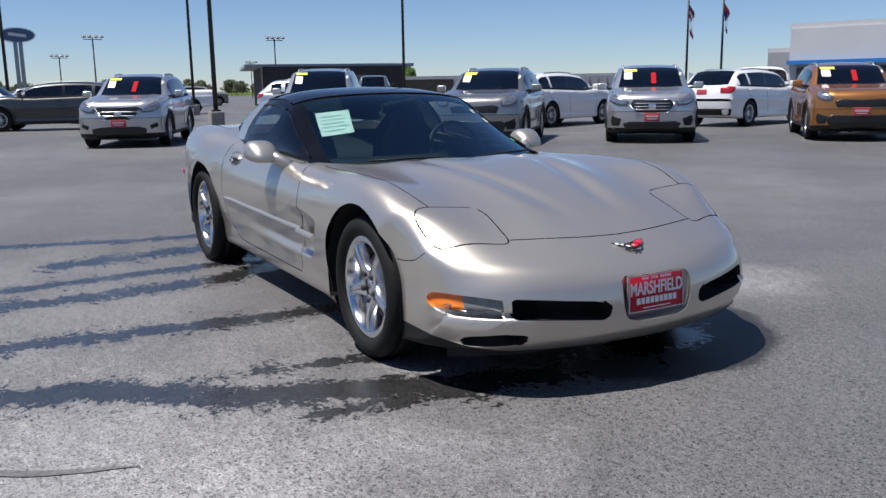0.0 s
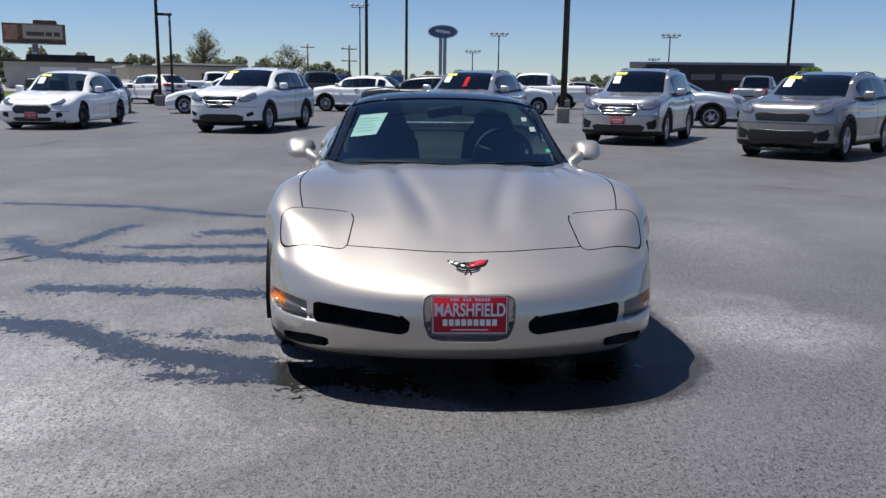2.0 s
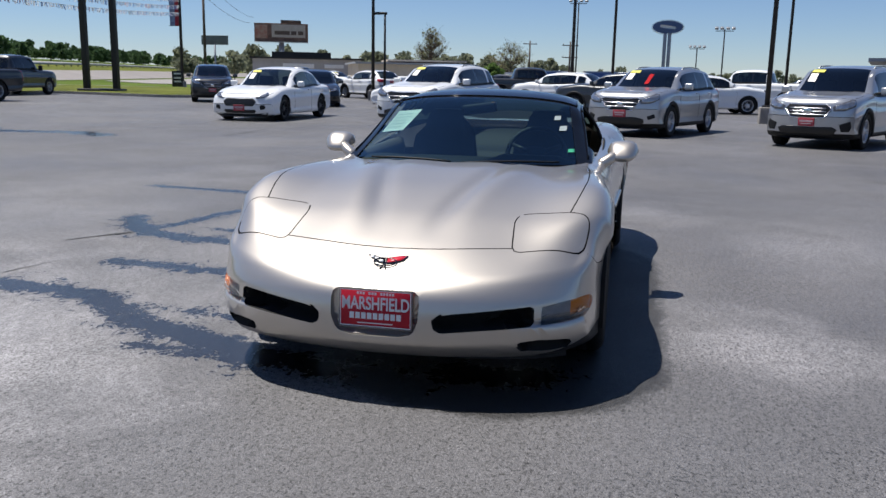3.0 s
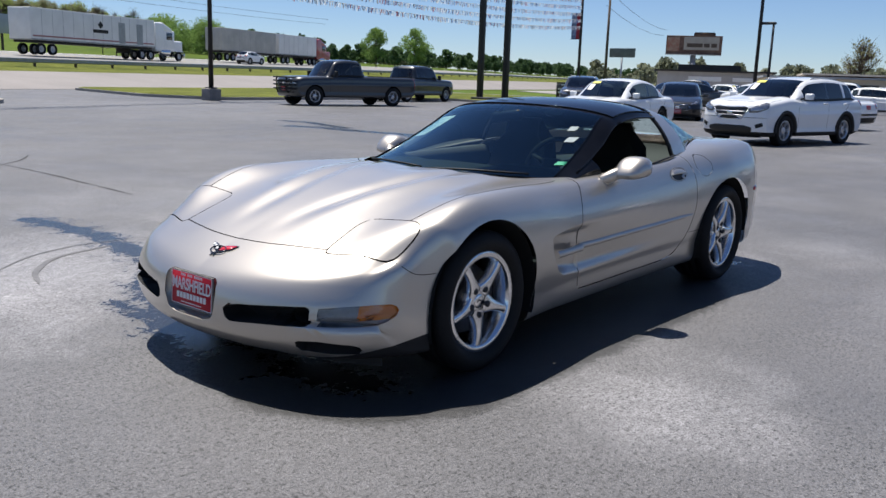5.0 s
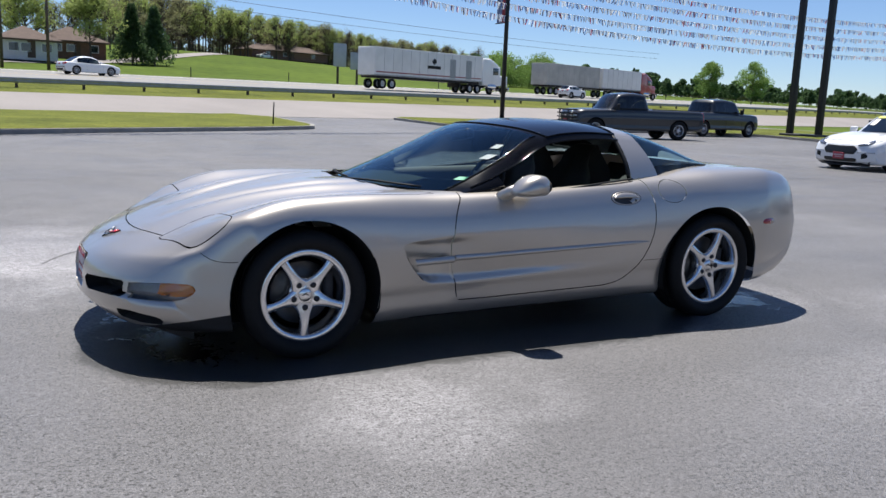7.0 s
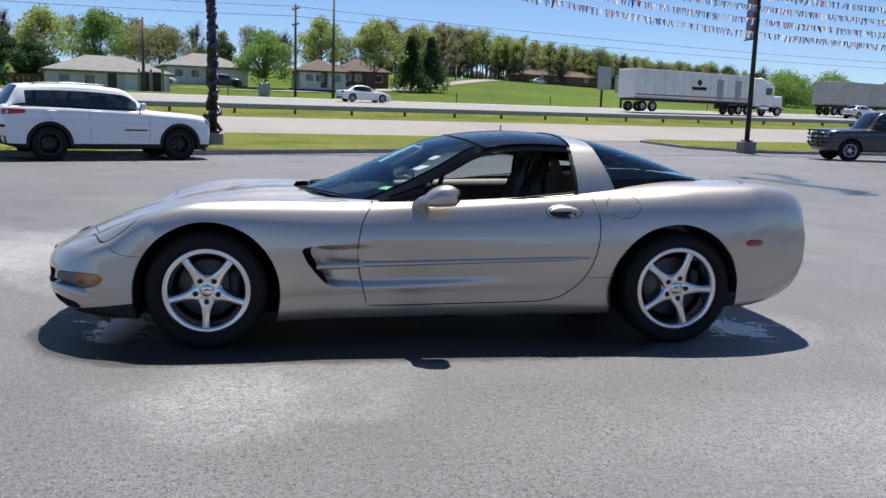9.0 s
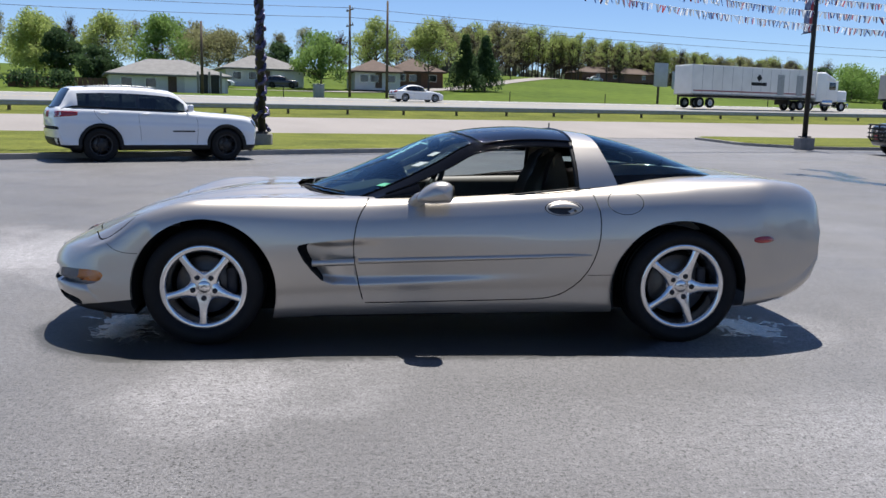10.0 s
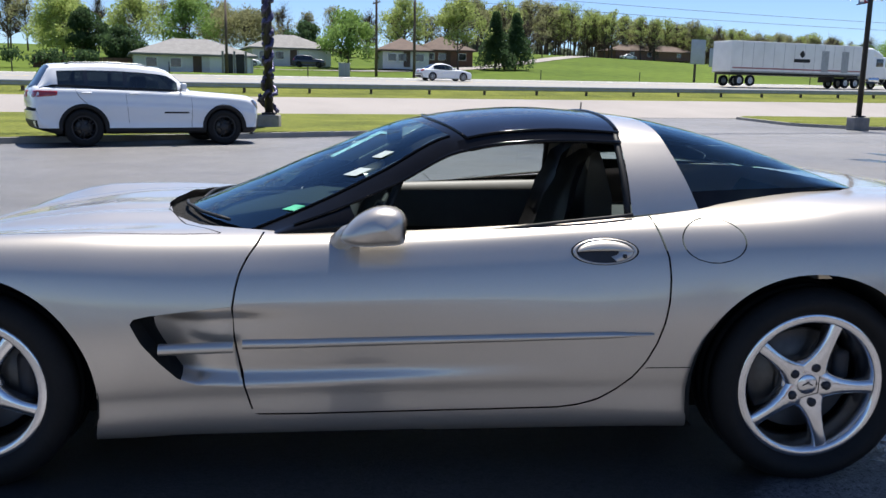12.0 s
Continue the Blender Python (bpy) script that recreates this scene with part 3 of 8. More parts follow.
def make_wheel(parent, x, y, z, R, rim_r, w, side, style, metal, turn=-90.0, label="alloy wheel"):
    """One wheel under its vehicle; side -1 has its face towards -y, turn is the angle of the first spoke."""
    lip, h = rim_r, w / 2
    yf = -h * 0.80
    count, args = {"five": (5, (0.040, lip - 0.010, 0.118, 0.038, yf + 0.021, yf + 0.007, 0.045)),
                   "twin": (10, (0.05, lip - 0.014, 0.034, 0.024, yf + 0.03, yf + 0.012, 0.035)),
                   "steel": (7, (0.05, lip - 0.014, 0.070, 0.060, yf + 0.03, yf + 0.016, 0.03))}[style]
    key = (style, R, rim_r, w, metal.name)
    rim = shared(("wheel", *key), lambda: lathe([(lip - 0.058, h * 0.7), (lip - 0.048, -h * 0.35), (lip - 0.034, -h * 0.66), (lip - 0.028, -h * 0.80), (lip - 0.024, -h * 0.83), (lip - 0.003, -h * 0.84), (lip + 0.004, -h * 0.80), (lip + 0.004, -h * 0.5)], 56), metal)
    wheel = part("wheel", rim, metal, parent, label)
    wheel.location = (x, y, z)
    if side > 0:
        wheel.rotation_euler = (0, 0, math.pi)
    part("tyre", shared(("tyre", *key), lambda: tyre_bm(R, rim_r, w, 56 if style == "five" else 30), RUBBER), RUBBER, wheel, "black road tyre")
    part("hub", shared(("hub", *key), lambda: lathe([(0.001, yf + 0.021), (0.074, yf + 0.021), (0.081, yf + 0.025), (0.085, yf + 0.034), (0.086, yf + 0.075)], 28), metal), metal, wheel)
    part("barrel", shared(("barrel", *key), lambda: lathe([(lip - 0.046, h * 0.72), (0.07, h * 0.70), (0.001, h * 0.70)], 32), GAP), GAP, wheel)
    part("brake_disc", shared(("brake_disc", *key), lambda: lathe([(0.06, yf + 0.085), (lip - 0.075, yf + 0.085), (lip - 0.070, yf + 0.10), (lip - 0.075, yf + 0.115), (0.06, yf + 0.115)], 32), DISC), DISC, wheel)
    spoke = shared(("spoke", *key), lambda: spoke_bm(1, *args, flare=style == "five"), metal)
    for k in range(count):
        extra = 0.0
        if style == "twin":
            extra = math.radians(11 if k % 2 else -11)
        sp = part("spoke", spoke, metal, wheel)
        sp.rotation_euler = (0, -(math.radians(turn) + ((k // 2) * math.tau / 5 + extra if style == "twin" else k * math.tau / count)), 0)
    return wheel


# ---- the silver coupe ----
PEWTER = paint("pewter metallic paint", (0.495, 0.455, 0.405), 0.74, 0.38, 1.0)
PEWTER.node_tree.nodes["Principled BSDF"].inputs["Coat Roughness"].default_value = 0.09
PEWTER.node_tree.nodes["Principled BSDF"].inputs["Coat IOR"].default_value = 1.75
WHEELBASE_F, WHEELBASE_R = -1.327, 1.327
coupe = thing("sports_coupe", "pewter metallic low sports coupe with black roof panel, driver window open", "car")

XS = [-2.285, -2.275, -2.25, -2.20, -2.10, -1.95, -1.70, -1.33, -1.00, -0.60, -0.10, 0.50, 1.00, 1.40, 1.82, 2.09, 2.21, 2.28, 2.315]
ZC = [0.350, 0.415, 0.448, 0.482, 0.535, 0.600, 0.690, 0.775, 0.815, 0.820, 0.830, 0.860, 0.90, 0.925, 0.925, 0.905, 0.870, 0.800, 0.640]
Z1 = [0.350, 0.410, 0.445, 0.480, 0.532, 0.598, 0.688, 0.776, 0.818, 0.826, 0.832, 0.860, 0.90, 0.928, 0.926, 0.905, 0.870, 0.800, 0.640]
Z2 = [0.350, 0.402, 0.435, 0.468, 0.515, 0.580, 0.675, 0.758, 0.788, 0.802, 0.815, 0.860, 0.900, 0.928, 0.926, 0.905, 0.870, 0.800, 0.640]
Y3 = [0.695, 0.700, 0.705, 0.722, 0.747, 0.764, 0.790, 0.784, 0.765, 0.745, 0.765, 0.765, 0.760, 0.780, 0.780, 0.740, 0.710, 0.690, 0.680]
Z3 = [0.350, 0.388, 0.415, 0.440, 0.478, 0.545, 0.688, 0.785, 0.792, 0.784, 0.796, 0.832, 0.872, 0.905, 0.912, 0.893, 0.860, 0.792, 0.640]
Y4 = [0.775, 0.780, 0.785, 0.808, 0.813, 0.833, 0.864, 0.870, 0.856, 0.828, 0.832, 0.835, 0.852, 0.885, 0.875, 0.830, 0.790, 0.760, 0.740]
Z4 = [0.350, 0.376, 0.395, 0.415, 0.455, 0.515, 0.630, 0.716, 0.712, 0.700, 0.715, 0.745, 0.785, 0.815, 0.810, 0.790, 0.765, 0.715, 0.620]
Y5 = [0.790, 0.797, 0.817, 0.827, 0.842, 0.867, 0.892, 0.896, 0.888, 0.862, 0.865, 0.872, 0.890, 0.926, 0.912, 0.868, 0.825, 0.790, 0.765]
Z5 = [0.348, 0.355, 0.362, 0.372, 0.395, 0.430, 0.500, 0.560, 0.560, 0.560, 0.575, 0.590, 0.610, 0.640, 0.630, 0.610, 0.600, 0.590, 0.580]
Y6 = [0.790, 0.797, 0.817, 0.830, 0.848, 0.873, 0.894, 0.894, 0.882, 0.852, 0.858, 0.866, 0.884, 0.918, 0.905, 0.865, 0.825, 0.790, 0.765]
Z6 = [0.345, 0.330, 0.318, 0.305, 0.305, 0.325, 0.380, 0.430, 0.430, 0.420, 0.425, 0.440, 0.460, 0.480, 0.470, 0.470, 0.480, 0.500, 0.530]
Y7 = [0.787, 0.793, 0.809, 0.821, 0.838, 0.863, 0.882, 0.880, 0.856, 0.830, 0.837, 0.848, 0.864, 0.900, 0.890, 0.855, 0.815, 0.785, 0.760]
Z7 = [0.343, 0.295, 0.255, 0.222, 0.210, 0.235, 0.260, 0.275, 0.285, 0.300, 0.315, 0.325, 0.330, 0.330, 0.330, 0.350, 0.390, 0.440, 0.500]
Y8 = [0.780, 0.783, 0.787, 0.795, 0.810, 0.837, 0.855, 0.838, 0.802, 0.772, 0.776, 0.786, 0.812, 0.860, 0.860, 0.820, 0.790, 0.770, 0.750]
Z8 = [0.342, 0.268, 0.218, 0.183, 0.168, 0.168, 0.175, 0.160, 0.138, 0.140, 0.148, 0.158, 0.168, 0.183, 0.215, 0.250, 0.300, 0.370, 0.470]
Y9 = [0.40] * 19
Z9 = [0.342, 0.258, 0.212, 0.176, 0.162, 0.160, 0.168, 0.155, 0.136, 0.138, 0.143, 0.153, 0.163, 0.178, 0.205, 0.235, 0.280, 0.350, 0.460]


def nose_bow(y):
    a = abs(y)
    return 0.165 * (a / 0.7) ** 2 + 0.17 * (a / 0.82) ** 8


def tail_bow(y):
    a = abs(y)
    return -0.075 * (a / 0.7) ** 2 - 0.10 * (a / 0.85) ** 8


def coupe_shell():
    xs = np.concatenate([[-2.285, -2.282, -2.275, -2.265, -2.25, -2.232, -2.21, -2.18], np.arange(-2.15, -0.87, 0.033), np.arange(-0.86, -0.50, 0.014), np.arange(-0.49, 2.0, 0.033), [2.03, 2.08, 2.12, 2.16, 2.20, 2.235, 2.26, 2.285, 2.30, 2.315]])
    cols = [(None, ZC), (0.27, Z1), (0.52, Z2), (Y3, Z3), (Y4, Z4), (Y5, Z5), (Y6, Z6), (Y7, Z7), (Y8, Z8), (Y9, Z9), (None, Z9)]
    rows = []
    for x in xs:
        C = []
        wf, wr = 1 - float(smoothstep(-2.28, -1.45, x)), float(smoothstep(1.55, 2.31, x))
        lag = 0.8 * float(smoothstep(-2.285, -2.20, x))  # the top follows its true place behind the curved nose
        for k, (yy, zz) in enumerate(cols):
            y = 0.0 if yy is None else (yy if isinstance(yy, float) else float(spline(XS, yy, x)))
            xz = x + lag * wf * nose_bow(y) if k < 5 else x
            C.append((y, float(spline(XS, zz, xz))))
        half = through_points(C, 140)
        if x == xs[0]:  # the two skins meet in the nose's foremost edge
            m = (len(half) - 1) / 2
            half = [(0.785 * (1 - abs(k - m) / m), 0.346) for k in range(len(half))]
        def place(y, z):
            return (x + wf * nose_bow(y) + wr * tail_bow(y), y, z)
        row = [place(y, z) for y, z in half]
        rows.append(row + [(px, -py, pz) for px, py, pz in row[-2:0:-1]])
    for row in rows:
        row.append(row[0])
    bm = grid_bm(rows)
    bmesh.ops.remove_doubles(bm, verts=bm.verts, dist=1e-5)
    bmesh.ops.recalc_face_normals(bm, faces=bm.faces)
    return bm


def side_field(f, side, lo=0.5):
    """A field in (x, z) that counts only on one flank."""
    return lambda p: f(p.x, p.z) if p.y * side > lo else 1.0


def top_field(f, zmin=0.45):
    """A field in (x, y) that counts only on upward faces."""
    return lambda p: f(p.x, p.y) if p.z > zmin else 1.0


def front_field(f, xmax=-1.75, zmax=0.52):
    """A field in (y, z) on the nose."""
    return lambda p: f(p.y, p.z) if p.x < xmax and p.z < zmax else 1.0


def smooth_line(pts, n=10):
    return [tuple(p) for p in through_points(pts, n)]


def fillet(pts, radii, n=5):
    """A polygon with its corners rounded."""
    out = []
    P = [Vector(p) for p in pts]
    for i, c in enumerate(P):
        a, b = (P[i - 1] - c).normalized(), (P[(i + 1) % len(P)] - c).normalized()
        p0, p1 = c + a * radii[i], c + b * radii[i]
        for t in np.linspace(0, 1, n):
            out.append(tuple(p0 * (1 - t) ** 2 + c * (2 * t * (1 - t)) + p1 * t * t))
    return out


def bay(bm, f, push):
    """A pushed-in bay and a cover lying flush in its opening."""
    slice_bm(bm, f)
    cover = bmesh.new()
    idx = {}
    for fc in bm.faces:
        if f(fc.calc_center_median()) < 0:
            cover.faces.new([idx.setdefault(v, cover.verts.new(v.co)) if v not in idx else idx[v] for v in fc.verts])
    return hole(bm, f, push), cover


def halves(bm):
    """Splits a bmesh at y = 0 into its two sides."""
    return extract(bm, [f for f in bm.faces if f.calc_center_median().y < 0]), bm


def nose_lip(bm):
    """The thin ledge that runs under the nose's mouths and round its corners."""
    bm.normal_update()
    for v in bm.verts:
        a = abs(v.co.y)
        if v.co.x < -1.80 and v.co.z < 0.40:
            z = float(np.interp(a, [0.0, 0.20, 0.40, 0.60, 0.75, 0.90], [0.268, 0.280, 0.296, 0.309, 0.309, 0.311]))
            d = v.co.z - z
            reach = 0.012 * math.exp(-((d / (0.011 if d > 0 else 0.028)) ** 2)) * (1 - float(smoothstep(-2.12, -1.82, v.co.x)))
            v.co += v.normal * reach


from mathutils.bvhtree import BVHTree

shell = coupe_shell()
nose_lip(shell)
arch_f, arch_r = (-1.322, 0.312, 0.379), (1.303, 0.318, 0.386)
for ax, az, ar in (arch_f, arch_r):
    hole(shell, lambda p, ax=ax, az=az, ar=ar: math.hypot(p.x - ax, (p.z - az) * (1.0 if p.z > az else 0.75)) - ar if abs(p.y) > 0.42 else 1.0)
# opening for the cabin
CABIN = [(-0.875, 0.0), (-0.855, 0.22), (-0.79, 0.42), (-0.665, 0.575), (-0.54, 0.645), (-0.42, 0.692), (0.0, 0.735), (0.5, 0.745), (0.80, 0.735), (1.0, 0.69), (1.3, 0.61), (1.55, 0.53), (1.63, 0.45), (1.68, 0.25), (1.695, 0.0)]
cabin_f = poly_field(CABIN + [(x, -y) for x, y in CABIN[-2:0:-1]])
hole(shell, lambda p: cabin_f(p.x, p.y) if p.z > 0.5 else 1.0)
# flat floor of the car underneath
under = extract(shell, [f for f in shell.faces if f.calc_center_median().z < 0.24 and abs(f.calc_center_median().y) < 0.79 and f.calc_center_median().x > -2.05 and f.calc_center_median().x < 1.95 and abs(f.normal.z) > 0.8])
# black dam below the painted nose, rising towards the wheels
def dam_edge(p):
    return p.z - float(np.interp(p.x, [-2.08, -1.92, -1.70], [0.180, 0.222, 0.252])) if p.x < -1.68 and abs(p.y) > 0.45 and p.z < 0.34 else 1.0


slice_bm(shell, dam_edge)
air_dams = halves(extract(shell, [f for f in shell.faces if dam_edge(f.calc_center_median()) < 0]))
for corner in (0.602, 0.637):  # edge loops through the corners of mouths and lamps
    slice_bm(shell, lambda p, c=corner: abs(p.y) - c if p.x < -1.9 and 0.25 < p.z < 0.42 else 0.0)
for level in (0.325, 0.388):
    slice_bm(shell, lambda p, c=level: p.z - c if p.x < -1.9 and abs(p.y) > 0.5 else 0.0)
# nose openings: two wide mouths, two low slots, the plate's recess
mouth = poly_field([(0.262, 0.300), (0.238, 0.312), (0.233, 0.340), (0.250, 0.357), (0.305, 0.367), (0.50, 0.385), (0.592, 0.391), (0.602, 0.384), (0.602, 0.334), (0.594, 0.325), (0.40, 0.312)], 0.006)
slot = poly_field([(0.560, 0.222), (0.552, 0.244), (0.565, 0.250), (0.63, 0.254), (0.730, 0.238), (0.745, 0.228), (0.730, 0.208), (0.66, 0.208)], 0.006)
recess = poly_field([(0.172, 0.40), (0.168, 0.34), (0.150, 0.292), (0.10, 0.278), (-0.10, 0.278), (-0.150, 0.292), (-0.168, 0.34), (-0.172, 0.40), (-0.166, 0.434), (-0.145, 0.444), (0.145, 0.444), (0.166, 0.434)], 0.007)
mouths = hole(shell, front_field(lambda y, z: mouth(abs(y), z)), 0.10)
slots = hole(shell, front_field(lambda y, z: slot(abs(y), z)), 0.07)
plate_bay = hole(shell, front_field(recess), 0.010)
for v in plate_bay.verts:
    if not v.is_boundary:
        v.co.x = max(v.co.x, -2.238)
# corner lamps wrap round the nose
lamp_front = poly_field([(0.636, 0.324), (0.638, 0.389), (0.70, 0.398), (0.77, 0.402), (0.95, 0.404), (0.95, 0.322), (0.77, 0.325)], 0.003)
lamp_end = poly_field([(-2.40, 0.25), (-2.40, 0.46), (-1.94, 0.402), (-1.885, 0.399), (-1.862, 0.388), (-1.856, 0.374), (-1.868, 0.357), (-1.905, 0.336), (-2.0, 0.316)], 0.003)
lamp_bays, lamp_covers = bay(shell, lambda p: max(lamp_front(abs(p.y), p.z), lamp_end(p.x, p.z)) if p.x < -1.5 and 0.28 < p.z < 0.45 and abs(p.y) > 0.45 else 1.0, 0.012)
# top panels
LID = fillet([(-1.968, 0.488), (-1.872, 0.770), (-1.668, 0.792), (-1.655, 0.462)], (0.045, 0.07, 0.07, 0.10))
lid = poly_field(LID)
lids = [panel(shell, top_field(lambda x, y, s=s: lid(x, y * s)), 0.0028, 0.012) for s in (-1, 1)]
HOODLINE = [(-2.022, 0.0), (-2.015, 0.15), (-1.992, 0.29), (-1.948, 0.45)]
hood_out = smooth_line(HOODLINE, 8) + [(-1.935, 0.50), (-1.74, 0.56), (-1.70, 0.690)] + smooth_line([(-1.63, 0.705), (-1.45, 0.735), (-1.25, 0.747), (-1.00, 0.742), (-0.75, 0.730), (-0.58, 0.71)], 10)
hood_full = hood_out + [(-0.72, 0.56), (-0.83, 0.33), (-0.876, 0.0)]
hood_f = poly_field(hood_full + [(x, -y) for x, y in hood_full[-2:0:-1]])
hood, hood_seam = panel(shell, top_field(hood_f, 0.5), 0.0028, 0.012)
# flanks: doors, fuel lid, fender joint
DOOR = smooth_line([(-0.43, 0.84), (-0.445, 0.79), (-0.50, 0.70), (-0.525, 0.58), (-0.525, 0.48), (-0.50, 0.34), (-0.478, 0.250)], 14) + [(-0.473, 0.236), (-0.466, 0.2295), (-0.452, 0.227), (-0.30, 0.228), (0.30, 0.242)] + smooth_line([(0.50, 0.248), (0.62, 0.272), (0.73, 0.35), (0.80, 0.46), (0.835, 0.60), (0.835, 0.74), (0.805, 0.83), (0.785, 0.90)], 14)
door_f = poly_field(DOOR)
doors = {s: panel(shell, side_field(door_f, s, 0.70), 0.003, 0.012) for s in (-1, 1)}
fuel_f = lambda x, z: math.hypot(x - 0.980, (z - 0.797) * 1.50) - 0.099
fuel, fuel_seam = panel(shell, side_field(fuel_f, -1), 0.0022, 0.010)
# side vent behind the front wheel and the long hollow along the door


VENT_TOP = [(-0.828, 0.540), (-0.818, 0.552), (-0.779, 0.561), (-0.66, 0.574), (-0.525, 0.588), (0.80, 0.620)]
VENT_LOW = [(-0.828, 0.535), (-0.799, 0.472), (-0.751, 0.409), (-0.701, 0.356), (-0.644, 0.330), (-0.506, 0.322), (0.54, 0.360), (0.80, 0.372)]
vent_f = poly_field([p for p in VENT_TOP if p[0] < 0] + [(-0.40, 0.589), (-0.40, 0.326)] + [p for p in VENT_LOW if p[0] < 0][::-1])
mouth_f = poly_field(smooth_line([(-0.852, 0.545), (-0.825, 0.562), (-0.775, 0.566), (-0.742, 0.562), (-0.778, 0.540), (-0.775, 0.505), (-0.752, 0.46), (-0.722, 0.41), (-0.690, 0.362), (-0.700, 0.338), (-0.75, 0.380), (-0.80, 0.44), (-0.852, 0.545)], 40)[:-1])


def hollow(x, z):
    """How deep the vent's hollow is pressed at a place on the flank: a broad ledge below, a run-out above."""
    if not -0.84 < x < 0.80:
        return 0.0
    z0, z1 = (float(np.interp(x, *zip(*line))) for line in (VENT_LOW, VENT_TOP))
    if not z0 < z < z1:
        return 0.0
    u = (z - z0) / max(z1 - z0, 1e-4)
    back = float(smoothstep(-0.80, -0.50, x))
    ledge = 0.004 + 0.20 * float(smoothstep(-0.78, -0.60, x))
    run_out = float(smoothstep(-0.60, -0.30, x))
    shape = float(smoothstep(0.0, ledge, u)) * ((1 - run_out) * (1 - float(smoothstep(0.80, 1.0, u)) * back) + run_out * (1 - u) ** 0.8)
    return (0.062 * (1 - float(smoothstep(-0.80, -0.56, x))) + 0.034 * (1 - float(smoothstep(-0.35, 0.66, x)))) * shape


for s in (-1, 1):
    for b in doors[s]:
        for v in b.verts:
            v.co.y -= math.copysign(hollow(v.co.x, v.co.z), v.co.y)
for v in hood.verts:
    x, y, z = v.co
    yv = 0.13 + 0.17 * float(smoothstep(-2.0, -0.8, x))
    deep = float(smoothstep(-1.98, -1.5, x)) * (1 - 0.5 * float(smoothstep(-1.1, -0.8, x)))
    v.co.z -= 0.013 * deep * math.exp(-(((abs(y) - yv) / 0.05) ** 2)) - 0.006 * deep * math.exp(-(((abs(y) - yv - 0.11) / 0.06) ** 2))


def vent_floor(side, tree):
    """The hollow behind the front wheel: a sheet from its pointed front to the door's edge, pressed in from the skin."""
    fs = [0, 0.004, 0.02, 0.05, 0.09, 0.13, 0.17, 0.21, 0.26, *np.linspace(0.32, 0.86, 13), 0.90, 0.94, 0.97, 0.99, 0.9985, 1.0]
    rows = []
    for t in np.linspace(0, 1, 46) ** 1.15:
        row = []
        for f in fs:
            x = -0.828 + (float(np.interp(0.325 + 0.258 * f, [0.322, 0.34, 0.48, 0.58], [-0.496, -0.50, -0.525, -0.525])) + 0.825) * t
            z0, z1 = (float(np.interp(x, *zip(*line))) for line in (VENT_LOW, VENT_TOP))
            z = z0 + (z1 - z0) * f
            hit = tree.ray_cast(Vector((x, side * 1.5, z)), Vector((0, -side, 0)))[0]
            y = hit.y if hit else side * 0.86
            row.append((x, y - side * (hollow(x, z) if 0 < f < 1 else 0.0), z))
        rows.append(row)
    return grid_bm(rows)


vents = []
whole = BVHTree.FromBMesh(shell)
for s in (-1, 1):
    fld = lambda p, s=s: vent_f(p.x, p.z) if p.y * s > 0.7 and -0.9 < p.x < -0.45 else 1.0
    floor_bm = vent_floor(s, whole)
    slice_bm(shell, fld)
    bmesh.ops.delete(shell, geom=[f for f in shell.faces if fld(f.calc_center_median()) < 0], context="FACES")
    # the mouth's deep shade is put into a near-black piece of the floor
    slice_bm(floor_bm, lambda p: mouth_f(p.x, p.z))
    dark = extract(floor_bm, [f for f in floor_bm.faces if mouth_f(f.calc_center_median().x, f.calc_center_median().z) < 0], 0.0)
    vents.append((dark, floor_bm))

body = part("body", shell, PEWTER, coupe)
for b in air_dams:
    part("air_dam", b, BLACK_PLASTIC, coupe, "black air dam under the nose")
part("underbody", under, BLACK_PLASTIC, coupe)
part("hood", hood, PEWTER, coupe)
part("panel_gap", join_bm(hood_seam, fuel_seam, *[doors[s][1] for s in (-1, 1)], *[q[1] for q in lids]), GAP, coupe)
for q in lids:
    part("headlamp_lid", q[0], PEWTER, coupe, "closed pop-up headlamp cover")
for s in (-1, 1):
    part("door", doors[s][0], PEWTER, coupe)
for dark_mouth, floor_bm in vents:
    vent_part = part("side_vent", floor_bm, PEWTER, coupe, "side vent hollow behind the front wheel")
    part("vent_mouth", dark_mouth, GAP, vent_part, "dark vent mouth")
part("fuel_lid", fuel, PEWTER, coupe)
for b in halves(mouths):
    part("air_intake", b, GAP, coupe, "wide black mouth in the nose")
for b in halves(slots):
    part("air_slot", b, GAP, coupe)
LAMP_BOWL = mat("silver lamp bowl", (0.30, 0.31, 0.33), 0.30, 0.25, vary=0.25, scale=25)
for b, c in zip(halves(lamp_bays), halves(lamp_covers)):
    slice_bm(b, lambda p: abs(p.y) - 0.738)
    slice_bm(b, lambda p: p.z - 0.342)
    amber = extract(b, [f for f in b.faces if abs(f.calc_center_median().y) > 0.738 and f.calc_center_median().z > 0.342])
    lamp = part("corner_lamp", b, LAMP_BOWL, coupe, "clear and amber corner lamp")
    part("turn_signal", amber, AMBER, lamp, "amber turn signal")
    cover = part("lamp_cover", c, LAMP_GLASS, lamp, "clear plastic cover")
    cover.visible_shadow = False
part("plate_recess", plate_bay, PEWTER, coupe)

